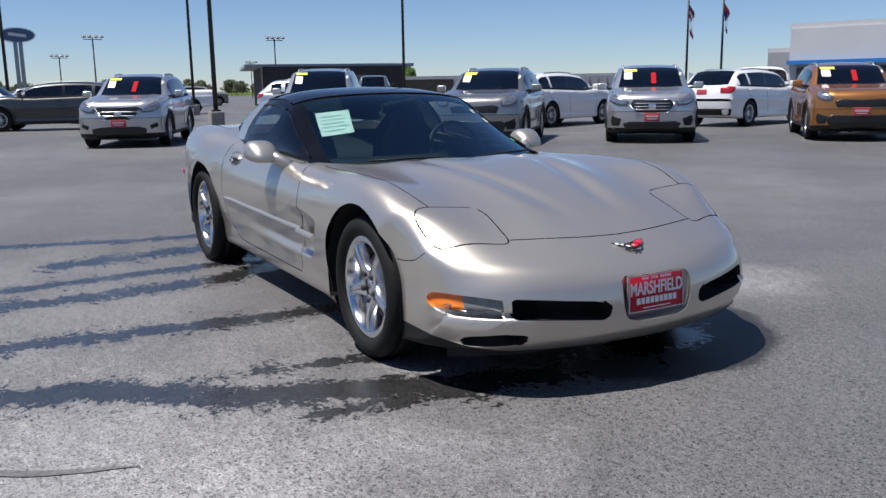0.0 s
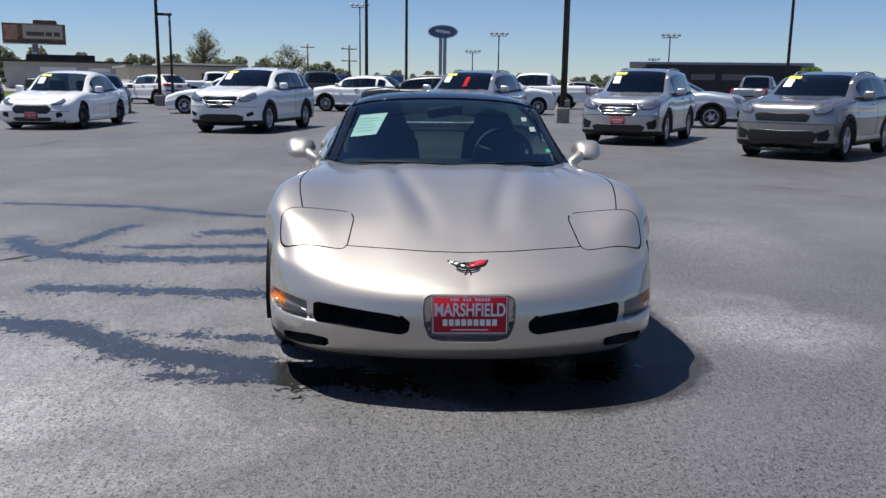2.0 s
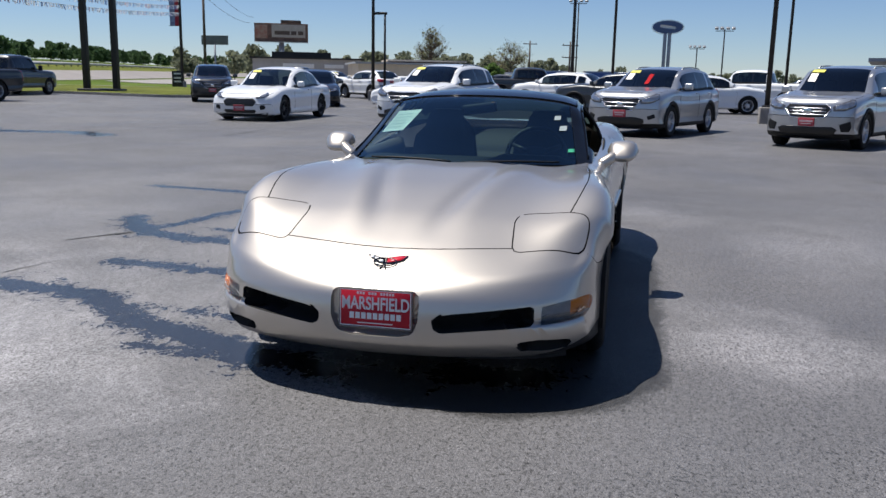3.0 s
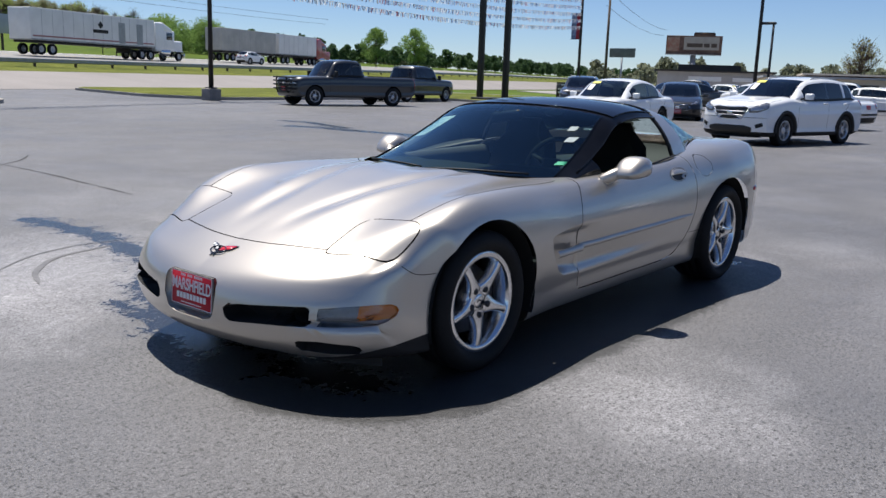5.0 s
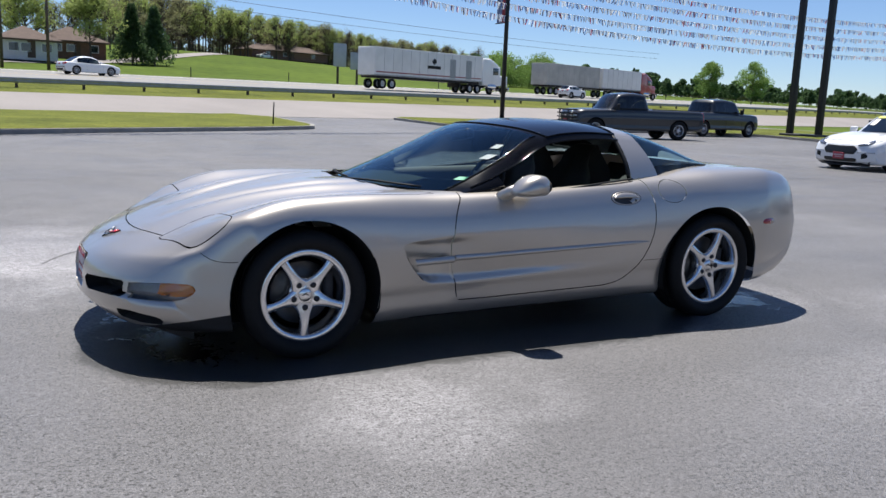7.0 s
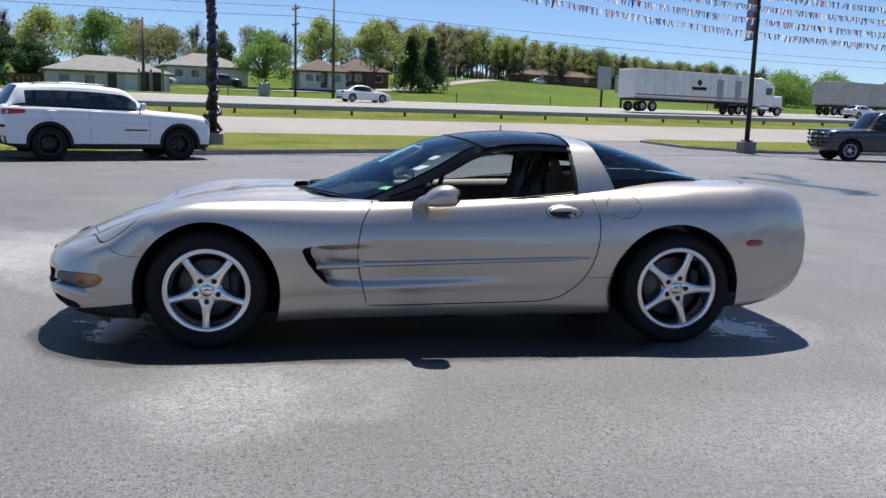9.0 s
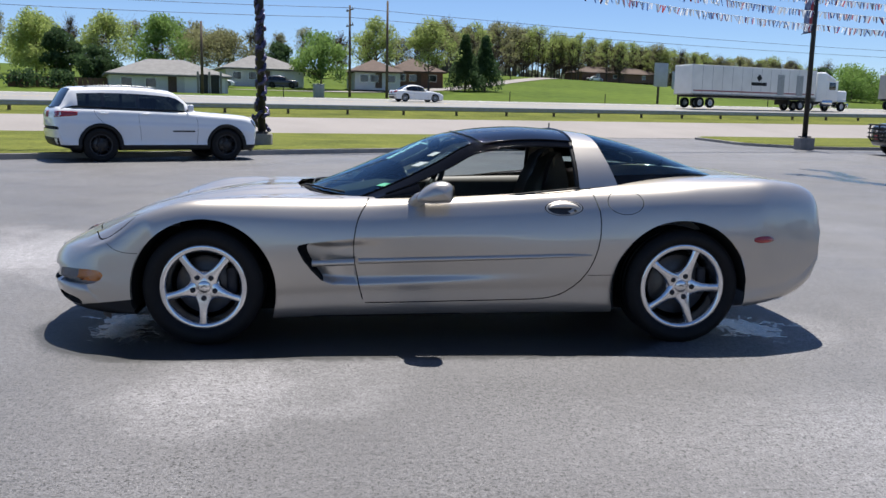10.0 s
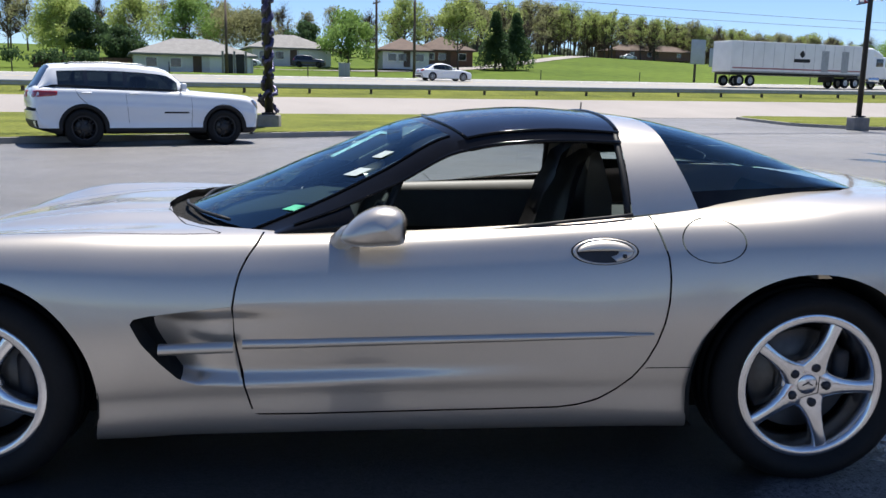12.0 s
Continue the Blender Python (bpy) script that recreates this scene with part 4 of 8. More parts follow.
# ---- the coupe's cabin ----
GX = [-0.80, -0.55, -0.30, 0.04, 0.30, 0.50, 0.73, 0.86, 1.00, 1.30, 1.55, 1.695]
GZR = [0.806, 0.905, 1.012, 1.140, 1.181, 1.192, 1.180, 1.168, 1.143, 1.068, 0.985, 0.932]
GYE = [0.700, 0.668, 0.636, 0.592, 0.575, 0.570, 0.560, 0.558, 0.552, 0.535, 0.50, 0.45]
GZE = [0.786, 0.872, 0.965, 1.086, 1.118, 1.126, 1.118, 1.105, 1.078, 1.005, 0.952, 0.926]
GXE = [0.36, 0.32, 0.26, 0.14, 0.06, 0.02, 0.0, 0.02, 0.01, -0.02, -0.06, -0.06]
GYB = [0.702, 0.722, 0.735, 0.750, 0.756, 0.756, 0.745, 0.715, 0.680, 0.60, 0.535, 0.455]
GZB = [0.784, 0.788, 0.795, 0.806, 0.825, 0.842, 0.862, 0.880, 0.892, 0.918, 0.932, 0.924]
GXB = [0.36, 0.36, 0.34, 0.20, 0.10, 0.04, 0.01, 0.11, 0.05, -0.01, -0.05, -0.06]
gp = np.concatenate([np.linspace(-0.80, 0.04, 17), np.linspace(0.09, 0.68, 11), [0.73, 0.775, 0.82, 0.86], np.linspace(0.90, 1.695, 17)])
N_EDGE, N_SIDE = 14, 9
I_HEAD, I_HALO, I_GLASS = 16, 28, 31  # rows: windscreen header, front and rear of the rear hoop


def cabin_rows():
    rows = []
    for p in gp:
        g = [float(spline(GX, c, p)) for c in (GZR, GYE, GZE, GXE, GYB, GZB, GXB)]
        zr, ye, ze, xe, yb, zb, xb = g
        roof = []
        for t in np.linspace(0, 1, N_EDGE):
            y = ye * t
            k = t * t
            roof.append((p + xe * k, y, zr + (ze - zr) * (0.55 * k + 0.45 * k**3)))
        side = []
        for t in np.linspace(0, 1, N_SIDE)[1:]:
            bulge = 0.028 * math.sin(math.pi * t) * (1 if p < 1.2 else 0.5)
            side.append((p + xe + (xb - xe) * t, ye + (yb - ye) * t + bulge, ze + (zb - ze) * t))
        half = roof + side
        rows.append([(x, -y, z) for x, y, z in half[:0:-1]] + half)
    return rows


CAB = cabin_rows()
NJ = len(CAB[0]) - 1
MID = NJ // 2


def q_of(j):
    """Column's place counted from the middle, in cells."""
    return (j - MID) if j >= MID else (MID - 1 - j)


def region(test):
    return grid_bm(CAB, test)


TOP = N_EDGE - 1
ws = part("windscreen", region(lambda i, j: i < I_HEAD and q_of(j) < TOP - 1), WINDSCREEN, coupe, "tinted windscreen with stickers")
ws.visible_shadow = True
part("windscreen_frame", region(lambda i, j: (i < I_HEAD and TOP - 1 <= q_of(j) <= TOP) or (I_HEAD <= i < I_HEAD + 1 and q_of(j) < TOP)), PILLAR_BLACK, coupe, "black windscreen surround")
ROOF_BLACK = mat("black roof panel", (0.008, 0.010, 0.018), 0.10, spec=0.45, vary=0.3, scale=3)
part("roof_panel", region(lambda i, j: I_HEAD + 1 <= i < I_HALO and q_of(j) < TOP), ROOF_BLACK, coupe, "glossy black removable roof panel")
for b in halves(region(lambda i, j: I_HEAD <= i < I_HALO and q_of(j) == TOP)):
    part("roof_rail", b, PILLAR_BLACK, coupe, "black weather strip over the door")
part("rear_hoop", region(lambda i, j: I_HALO <= i < I_GLASS), PEWTER, coupe, "body-coloured hoop behind the doors")
part("rear_glass", region(lambda i, j: i >= I_GLASS and q_of(j) < TOP + 6), HATCH_GLASS, coupe, "dark tinted wrap-round rear glass")
for b in halves(region(lambda i, j: i >= I_GLASS and q_of(j) >= TOP + 6)):
    part("glass_seal", b, PILLAR_BLACK, coupe)
pane = part("passenger_window", region(lambda i, j: I_HEAD - 10 <= i < I_HALO and j >= MID and TOP + 1 <= q_of(j)), SIDE_GLASS, coupe, "raised passenger window")
pane.visible_shadow = False
# the small black sail in front of the open window, on both sides
for b in halves(region(lambda i, j: i < I_HEAD - 10 and q_of(j) > TOP)):
    part("window_sail", b, PILLAR_BLACK, coupe)
for i0, side in ((I_HALO, -1), (I_HALO, 1)):
    pts = [CAB[i0][MID + side * k] for k in range(TOP, MID + 1)]
    bm = bmesh.new()
    add_path_tube(bm, [(x - 0.012, y * 0.985, z) for x, y, z in pts], 0.012, 6)
    part("door_seal", bm, BLACK_PLASTIC, coupe)
# raised seams round the roof panel and along the windscreen pillars
for name, line in (("roof_seam", [CAB[I_HEAD + 1][MID + k] for k in range(-TOP, TOP + 1)]), ("roof_seam", [CAB[I_HALO][MID + k] for k in range(-TOP, TOP + 1)]),
                   *[("roof_seam", [CAB[i][MID + s * TOP] for i in range(I_HEAD + 1, I_HALO + 1)]) for s in (-1, 1)],
                   *[("roof_gutter", [CAB[i][MID + s * (TOP + 1)] for i in range(I_HEAD + 1, I_HALO + 1)]) for s in (-1, 1)],
                   *[("pillar_trim", [CAB[i][MID + s * (TOP + 1)] for i in range(2, I_HEAD + 2)]) for s in (-1, 1)],
                   *[("glass_edge", [CAB[i][MID + s * (TOP - 1)] for i in range(0, I_HEAD + 1)]) for s in (-1, 1)]):
    bm = bmesh.new()
    add_path_tube(bm, [(x - 0.001, y * 1.003, z + 0.002) for x, y, z in line], {"roof_seam": 0.0050, "roof_gutter": 0.0075, "pillar_trim": 0.0055, "glass_edge": 0.0040}[name], 7)
    part(name, bm, PILLAR_BLACK, coupe)
# belt strips under the side windows
for s in (-1, 1):
    bm = bmesh.new()
    pts = [CAB[i][MID + s * MID] for i in range(6, I_HALO + 1)]
    add_path_tube(bm, [(x, y + s * 0.006, z + 0.004) for x, y, z in pts], 0.006, 6)
    part("belt_strip", bm, BLACK_PLASTIC, coupe)

# inside
bm = grid_bm([[(x, y, z) for y, z in ((-0.715, 0.76), (-0.71, 0.60), (-0.69, 0.30), (-0.2, 0.24), (-0.14, 0.45), (0.14, 0.45), (0.2, 0.24), (0.69, 0.30), (0.71, 0.60), (0.715, 0.76))] for x in (-0.40, -0.2, 0.3, 0.8)])
part("cabin_tub", bm, INTERIOR, coupe)
bm = bmesh.new()
prof = [(-0.74, 0.755), (-0.55, 0.780), (-0.38, 0.800), (-0.22, 0.795), (-0.17, 0.755), (-0.20, 0.66), (-0.30, 0.55)]
bm = grid_bm([[(x + 0.12 * (y / 0.7) ** 2 * (1 if x < -0.5 else 0.2), y, z + (0.022 if abs(y + 0.36) < 0.2 and -0.45 < x < -0.15 else 0)) for x, z in prof] for y in np.linspace(-0.63, 0.63, 24)])
part("dashboard", bm, INTERIOR, coupe, "black dashboard")
bm = grid_bm([[(x, y, z) for x, z in ((0.80, 0.45), (0.86, 0.72), (1.05, 0.73), (1.60, 0.74), (1.68, 0.86))] for y in np.linspace(-0.62, 0.62, 5)])
part("cargo_floor", bm, INTERIOR, coupe)


def seat(y):
    prof = []
    back = [(0.30, 0.46, 0.25), (0.40, 0.47, 0.25), (0.50, 0.56, 0.25), (0.56, 0.72, 0.24), (0.60, 0.86, 0.22), (0.625, 0.93, 0.15), (0.65, 1.00, 0.135), (0.67, 1.045, 0.11), (0.695, 1.05, 0.09), (0.71, 1.0, 0.11), (0.72, 0.90, 0.20), (0.72, 0.6, 0.24), (0.70, 0.40, 0.24)]
    front = [(0.02, 0.34, 0.20), (-0.04, 0.42, 0.23), (0.0, 0.50, 0.245), (0.12, 0.50, 0.25)]
    rows = []
    for x, z, w in front + back:
        row = []
        for t in np.linspace(-1, 1, 11):
            bol = 0.045 * max(0, abs(t) - 0.55) / 0.45
            row.append((x - bol * 0.9 if z > 0.55 and x < 0.66 else x, y + w * t * (1 - 0.04 * t * t), z + (bol if z < 0.55 else 0)))
        rows.append(row)
    return grid_bm(rows)


for y in (-0.37, 0.37):
    bm = seat(y)
    if y > 0:  # the passenger seat is slid back
        moved(bm, Matrix.Translation((0.10, 0, -0.01)))
    part("bucket_seat", bm, LEATHER, coupe, "black leather bucket seat")
door_top = [[(x, s0, z + 0.0) for s0, z in ((0.752, 0.800 + 0.028 * (x + 0.1)), (0.735, 0.806 + 0.028 * (x + 0.1)), (0.700, 0.800 + 0.028 * (x + 0.1)), (0.680, 0.770), (0.680, 0.60))] for x in np.linspace(-0.35, 0.74, 12)]
part("door_top_trim", grid_bm(door_top), mat("grey door trim", (0.10, 0.105, 0.10), 0.55, vary=0.2, scale=8), coupe, "grey padded top of the passenger door")
ring = lathe([(0.178 + 0.015 * math.cos(a), 0.015 * math.sin(a)) for a in np.linspace(0, math.tau, 10)], 36)
for k in (0.4, math.pi - 0.4, -math.pi / 2):
    add_tube(ring, (0, 0.02, 0), (0.17 * math.cos(k), 0, 0.17 * math.sin(k)), 0.018, 0.012, 8)
add_box(ring, (0, 0.02, 0), (0.12, 0.04, 0.10), 0.02)
moved(ring, pose(-0.07, -0.37, 0.80, 0, 0, 0) @ pose(0, 0, 0, 0, 24, 0) @ pose(0, 0, 0, 0, 0, 90))
part("steering_wheel", ring, LEATHER, coupe, "black steering wheel")
bm = box((0.0, 0, 0), (0.22, 0.06, 0.065), 0.02)
moved(bm, pose(-0.02, 0.0, 1.075, 0, 8, 90))
part("rear_view_mirror", bm, BLACK_PLASTIC, coupe)

# wheels in dark wells
for x, z, R, rim, w, ay in ((WHEELBASE_F, 0.316, 0.320, 0.230, 0.245, 0.742), (WHEELBASE_R, 0.322, 0.327, 0.244, 0.275, 0.758)):
    for s in (-1, 1):
        make_wheel(coupe, x, s * ay, z, R, rim, w, s, "five", CHROME, -92.0 if x < 0 else 70.0, "polished five-spoke alloy wheel")
for wheel in [o for o in coupe.children if o.name.startswith("wheel")]:
    h = 0.1225 if wheel.location.x < 0 else 0.1375
    yf = -h * 0.80
    for k in range(5):
        a = math.radians(-92.0 if wheel.location.x < 0 else 70.0) + k * math.tau / 5
        bm = lathe([(0.001, yf + 0.005), (0.011, yf + 0.006), (0.0155, yf + 0.011), (0.0165, yf + 0.03)], 8)
        moved(bm, Matrix.Translation((0.062 * math.cos(a), 0, 0.062 * math.sin(a))))
        part("lug_nut", bm, DARK_CAST, wheel)
    bm = lathe([(0.001, yf + 0.0175), (0.030, yf + 0.018), (0.034, yf + 0.021), (0.035, yf + 0.04)], 24)
    cap = part("centre_cap", bm, CHROME, wheel)
    for q in (-1, 1):  # two crossed pennons
        part("cap_mark", moved(box((0, 0, 0), (0.024, 0.002, 0.004)), Matrix.Translation((q * 0.006, yf + 0.0170, 0.003)) @ pose(0, 0, 0, 0, q * 28, 0)), DARK_CAST, cap, smooth=False)
    rr = 0.150
    bm = box((rr * 0.93, yf + 0.10, 0.02), (0.055, 0.07, 0.16), 0.02)
    part("brake_caliper", bm, DARK_CAST, wheel)
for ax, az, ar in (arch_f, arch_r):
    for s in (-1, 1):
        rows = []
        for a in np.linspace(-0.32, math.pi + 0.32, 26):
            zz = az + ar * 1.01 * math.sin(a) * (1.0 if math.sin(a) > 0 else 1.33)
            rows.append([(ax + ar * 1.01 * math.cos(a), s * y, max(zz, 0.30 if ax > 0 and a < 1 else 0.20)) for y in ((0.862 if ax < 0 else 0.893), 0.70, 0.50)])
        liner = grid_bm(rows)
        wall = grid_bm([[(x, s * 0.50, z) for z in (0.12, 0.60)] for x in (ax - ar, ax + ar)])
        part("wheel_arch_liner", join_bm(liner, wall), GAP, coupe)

# mirrors on stalks
for s in (-1, 1):
    pod = through_points([(0.004, 0.845), (0.000, 0.880), (-0.028, 0.900), (-0.070, 0.904), (-0.112, 0.892), (-0.152, 0.866), (-0.182, 0.832), (-0.194, 0.806), (-0.172, 0.788), (-0.120, 0.783), (-0.060, 0.786), (-0.010, 0.791), (0.002, 0.806), (0.004, 0.845)], 30)
    rows = []
    for t in np.linspace(0, 1, 15):
        grow = max(0.0, 1 - abs(2 * t - 1) ** 3.2) ** 0.5
        row = []
        for x, z in pod:
            fx = -0.055 + (x + 0.055) * grow
            row.append((fx, s * (0.800 + 0.185 * t - 0.10 * max(0.0, -fx - 0.10) * t), 0.842 + 0.006 * t + (z - 0.842) * grow))
        rows.append(row)
    mirror = part("door_mirror", grid_bm(rows), PEWTER, coupe, "body-coloured door mirror")
    bm = bmesh.new()
    add_path_tube(bm, [(-0.190, s * 0.755, 0.760), (-0.183, s * 0.785, 0.782), (-0.165, s * 0.825, 0.808), (-0.125, s * 0.865, 0.835)], 0.033, 12)
    for v in bm.verts:
        v.co.x = -0.170 + (v.co.x + 0.170) * 1.35
    part("mirror_stalk", bm, PEWTER, mirror)
    bm = bmesh.new()
    pts = [(0.0055, s * (0.893 + 0.070 * math.cos(a)), 0.844 + 0.042 * math.sin(a)) for a in np.linspace(0, math.tau, 18)[:-1]]
    bm.faces.new([bm.verts.new(p) for p in pts])
    part("mirror_glass", bm, CHROME, mirror)

def body_tree(objs):
    vs, fs = [], []
    for o in objs:
        k = len(vs)
        vs += [tuple(v.co) for v in o.data.vertices]
        fs += [tuple(k + i for i in p.vertices) for p in o.data.polygons]
    return BVHTree.FromPolygons(vs, fs)


skin = body_tree([o for o in coupe.children if o.type == "MESH" and o.name.split(".")[0] in ("body", "door", "hood", "fuel_lid")])


def on_skin(start, way, lift=0.0):
    p, nrm, _, _ = skin.ray_cast(Vector(start), Vector(way))
    if p is None:
        return None
    if nrm.dot(Vector(way)) > 0:
        nrm = -nrm
    return p + nrm * lift


# joints between the nose cover, the fenders and the quarter panels
for s in (-1, 1):
    for name, pts in (("nose_joint", [(-1.885, 0.60), (-1.83, 0.548), (-1.775, 0.512), (-1.70, 0.500), (-1.625, 0.506)]), ("quarter_joint", [(0.775, 0.388), (0.88, 0.390), (0.935, 0.391)])):
        bm = bmesh.new()
        line = [on_skin((x, s * 1.3, z), (0, -s, 0), -0.0008) for x, z in smooth_line(pts, 16)]
        add_path_tube(bm, [q for q in line if q], 0.0022, 5)
        part(name, bm, GAP, coupe)

# mouldings along the doors, and across the vents
for s in (-1, 1):
    def moulding(x0, x1, name, n=24, w0=0.016, w1=0.010, dent=0.0):
        rows = []
        for x in np.linspace(x0, x1, n):
            z = 0.452 + (x + 0.743) / 1.53 * 0.053
            t = (x - x0) / (x1 - x0)
            w = (w0 + (w1 - w0) * t) * (1 - float(smoothstep(0.9, 1.0, t)) * (0.8 if n > 12 else 0.0))
            base = on_skin((x, s * 1.3, z), (0, -s, 0))
            yb = base.y if base else s * 0.86
            if dent:
                yb = s * max(abs(yb), dent)
            rows.append([(x, yb + s * dy, z + w * q) for q, dy in ((-1.1, -0.004), (-0.9, 0.008), (-0.3, 0.014), (0.4, 0.012), (0.9, 0.006), (1.1, -0.004))])
        return part(name, grid_bm(rows), PEWTER, coupe)
    moulding(-0.50, 0.79, "door_moulding", dent=0.0)
    moulding(-0.750, -0.523, "vent_bar", 10, 0.017, 0.017, dent=0.845)
    # handle in its oval bowl
    c = Vector((0.632, 0, 0.761))
    def oval(a, rx, rz, lift, tilt=0.02, k=1.0):
        x, z = c.x + rx * math.cos(a), c.z + rz * math.sin(a) * k + tilt * rx * math.cos(a)
        q = on_skin((x, s * 1.3, z), (0, -s, 0))
        return (x, (q.y if q else s * 0.84) + s * lift, z)
    RX, RZ = 0.097, 0.037
    bm = grid_bm([[oval(a, RX * k, RZ * k, lf) for a in np.linspace(0, math.tau, 33)] for k, lf in ((1.06, -0.002), (1.03, 0.005), (0.95, 0.005), (0.90, -0.004))])
    handle = part("door_handle", bm, PEWTER, coupe, "oval door handle with lock")
    bm = grid_bm([[oval(a, RX * k, RZ * k, lf) for a in np.linspace(0, math.tau, 33)] for k, lf in ((1.11, 0.001), (1.055, 0.001))])
    part("handle_seal", bm, GAP, handle)
    bm = grid_bm([[oval(a, RX * k, RZ * k, lf) for a in np.linspace(0, math.tau, 33)] for k, lf in ((0.92, 0.0015), (0.45, 0.0015), (0.01, 0.0015))])
    part("handle_bowl", bm, DARK_CAST, handle)
    bm = grid_bm([[oval(a, RX * 0.90, RZ * 0.88, lf, k=q) for a in np.linspace(0.12, math.pi - 0.05, 18)] for q, lf in ((1.0, 0.003), (0.85, 0.010), (0.45, 0.013), (0.12, 0.012), (0.05, 0.003))])
    part("handle_lever", bm, PEWTER, handle)
    bm = grid_bm([[oval(a, RX * r, RZ * r, lf) for a in np.linspace(-1.15, 0.12, 10)] for r, lf in ((0.92, 0.003), (0.84, 0.008), (0.55, 0.008), (0.45, 0.002))])
    part("lock_plate", bm, PEWTER, handle)
    k0 = oval(-0.42, RX * 0.68, RZ * 0.9, 0.009)
    part("keyhole", moved(lathe([(0.001, -0.002), (0.007, -0.002), (0.008, 0.002)], 12), Matrix.Translation(k0) @ pose(0, 0, 0, 0, 0, 0 if s < 0 else 180)), DARK_CAST, handle)
    # red marker on the rear flank
    c2 = Vector((1.775, 0, 0.600))
    rows = []
    for k, lf in ((1.0, -0.003), (0.92, 0.006), (0.5, 0.011), (0.02, 0.012)):
        row = []
        for a in np.linspace(0, math.tau, 25):
            x, z = c2.x + 0.068 * k * math.copysign(abs(math.cos(a)) ** 0.8, math.cos(a)), c2.z + 0.020 * k * math.sin(a)
            q = on_skin((x, s * 1.3, z), (0, -s, 0))
            row.append((x, (q.y if q else s * 0.86) + s * lf, z))
        rows.append(row)
    part("side_marker", grid_bm(rows), RED_LENS, coupe, "red side marker lamp")

# plate with its chrome frame
tilt = Matrix.Translation((-2.258, -0.002, 0.374)) @ pose(0, 0, 0, 0, 3, 0) @ Matrix.Diagonal((1, 0.95, 0.96, 1))
bm = box((0, 0, 0), (0.004, 0.305, 0.152), 0.0015, seg=1)
plate = part("number_plate", moved(bm, tilt), PLATE_RED, coupe, "red dealer plate with white lettering")
bm = bmesh.new()
for c, sz in (((0, 0, 0.0785), (0.006, 0.312, 0.004)), ((0, 0, -0.079), (0.006, 0.312, 0.006)), ((0, 0.1545, 0), (0.006, 0.004, 0.158)), ((0, -0.1545, 0), (0.006, 0.004, 0.158))):
    add_box(bm, c, sz, 0.004)
part("plate_frame", moved(bm, tilt), CONCRETE, plate)


def bars(parent, mtx, rows, material, x=-0.0032):
    """White bars for writing: rows of (y, z, width, height)."""
    for y, z, w, h in rows:
        part("lettering_bar", moved(box((x, y, z), (0.0012, w, h)), mtx), material, parent, smooth=False)


def lettering(text, size, mtx, material, parent, width=None):
    cu = bpy.data.curves.new("lettering", "FONT")
    cu.body, cu.size, cu.extrude, cu.align_x, cu.align_y = text, size, 0.0008, "CENTER", "CENTER"
    cu.offset = 0.0015
    tmp = new("lettering", cu)
    me = bpy.data.meshes.new_from_object(tmp.evaluated_get(bpy.context.evaluated_depsgraph_get()))
    bpy.data.objects.remove(tmp)
    xs = [v.co.x for v in me.vertices]
    k = width / (max(xs) - min(xs)) if width else 1.0
    me.transform(mtx @ Matrix.Diagonal((k, 1, 1, 1)))
    me.materials.clear()
    return part("lettering", me, material, parent)


# letters face the nose's front (-x), reading from +y to -y
face_front = pose(0, 0, 0, 90, 0, -90)
lettering("MARSHFIELD", 0.074, tilt @ Matrix.Translation((-0.0032, 0, 0.018)) @ face_front, WHITE_PAINT, plate, 0.286)
bars(plate, tilt, [(0.100 - 0.025 * k, -0.031, 0.019, 0.026) for k in range(9)] + [(0.075 - 0.0125 * k, 0.062, 0.009, 0.011) for k in range(13) if k not in (3, 7)] + [(0.0, -0.0605, 0.150, 0.004)], WHITE_PAINT)
bars(plate, tilt, [(0.0, 0.0735, 0.298, 0.003), (0.0, -0.0735, 0.298, 0.003), (0.149, 0.0, 0.003, 0.150), (-0.149, 0.0, 0.003, 0.150)], WHITE_PAINT, -0.0028)
# emblem: a small wing-shaped mark in black, white and red
def emblem_piece(pts, material, name, lift):
    bm = bmesh.new()
    vs = []
    for y, u in pts:
        x = -2.12 - u
        q = on_skin((x, y, 1.0), (0, 0, -1), lift)
        vs.append(bm.verts.new(q if q else (x, y, 0.54)))
    f = bm.faces.new(vs)
    r = bmesh.ops.extrude_face_region(bm, geom=[f])
    for v in r["geom"]:
        if isinstance(v, bmesh.types.BMVert):
            v.co.z -= 0.004
    bmesh.ops.recalc_face_normals(bm, faces=bm.faces)
    return bm


emblem = part("emblem", emblem_piece([(0.080, -0.042), (0.052, -0.039), (0.028, -0.030), (0.004, -0.020), (0.0, 0.003), (0.020, 0.000), (0.044, -0.010), (0.060, -0.024)], GLOSS_BLACK, "emblem", 0.005), GLOSS_BLACK, coupe, "winged nose emblem in black, white and red")
part("emblem_flag", emblem_piece([(-0.086, -0.047), (-0.058, -0.044), (-0.030, -0.037), (0.0, -0.028), (-0.004, 0.004), (-0.030, -0.001), (-0.056, -0.010), (-0.070, -0.016)], GLOSS_BLACK, "emblem", 0.005), GLOSS_BLACK, emblem)
ring = bmesh.new()
add_path_tube(ring, [on_skin((-2.117 - 0.023 * math.sin(a), 0.046 * math.cos(a), 1.0), (0, 0, -1), 0.006) for a in np.linspace(0, math.tau, 25)], 0.0034, 5)
part("emblem_ring", ring, GLOSS_BLACK, emblem)
for q in (-1, 1):
    part("emblem_staff", emblem_piece([(q * 0.004, -0.004), (q * -0.001, -0.004), (q * -0.014, 0.034), (q * -0.009, 0.034)], GLOSS_BLACK, "emblem", 0.005), GLOSS_BLACK, emblem)
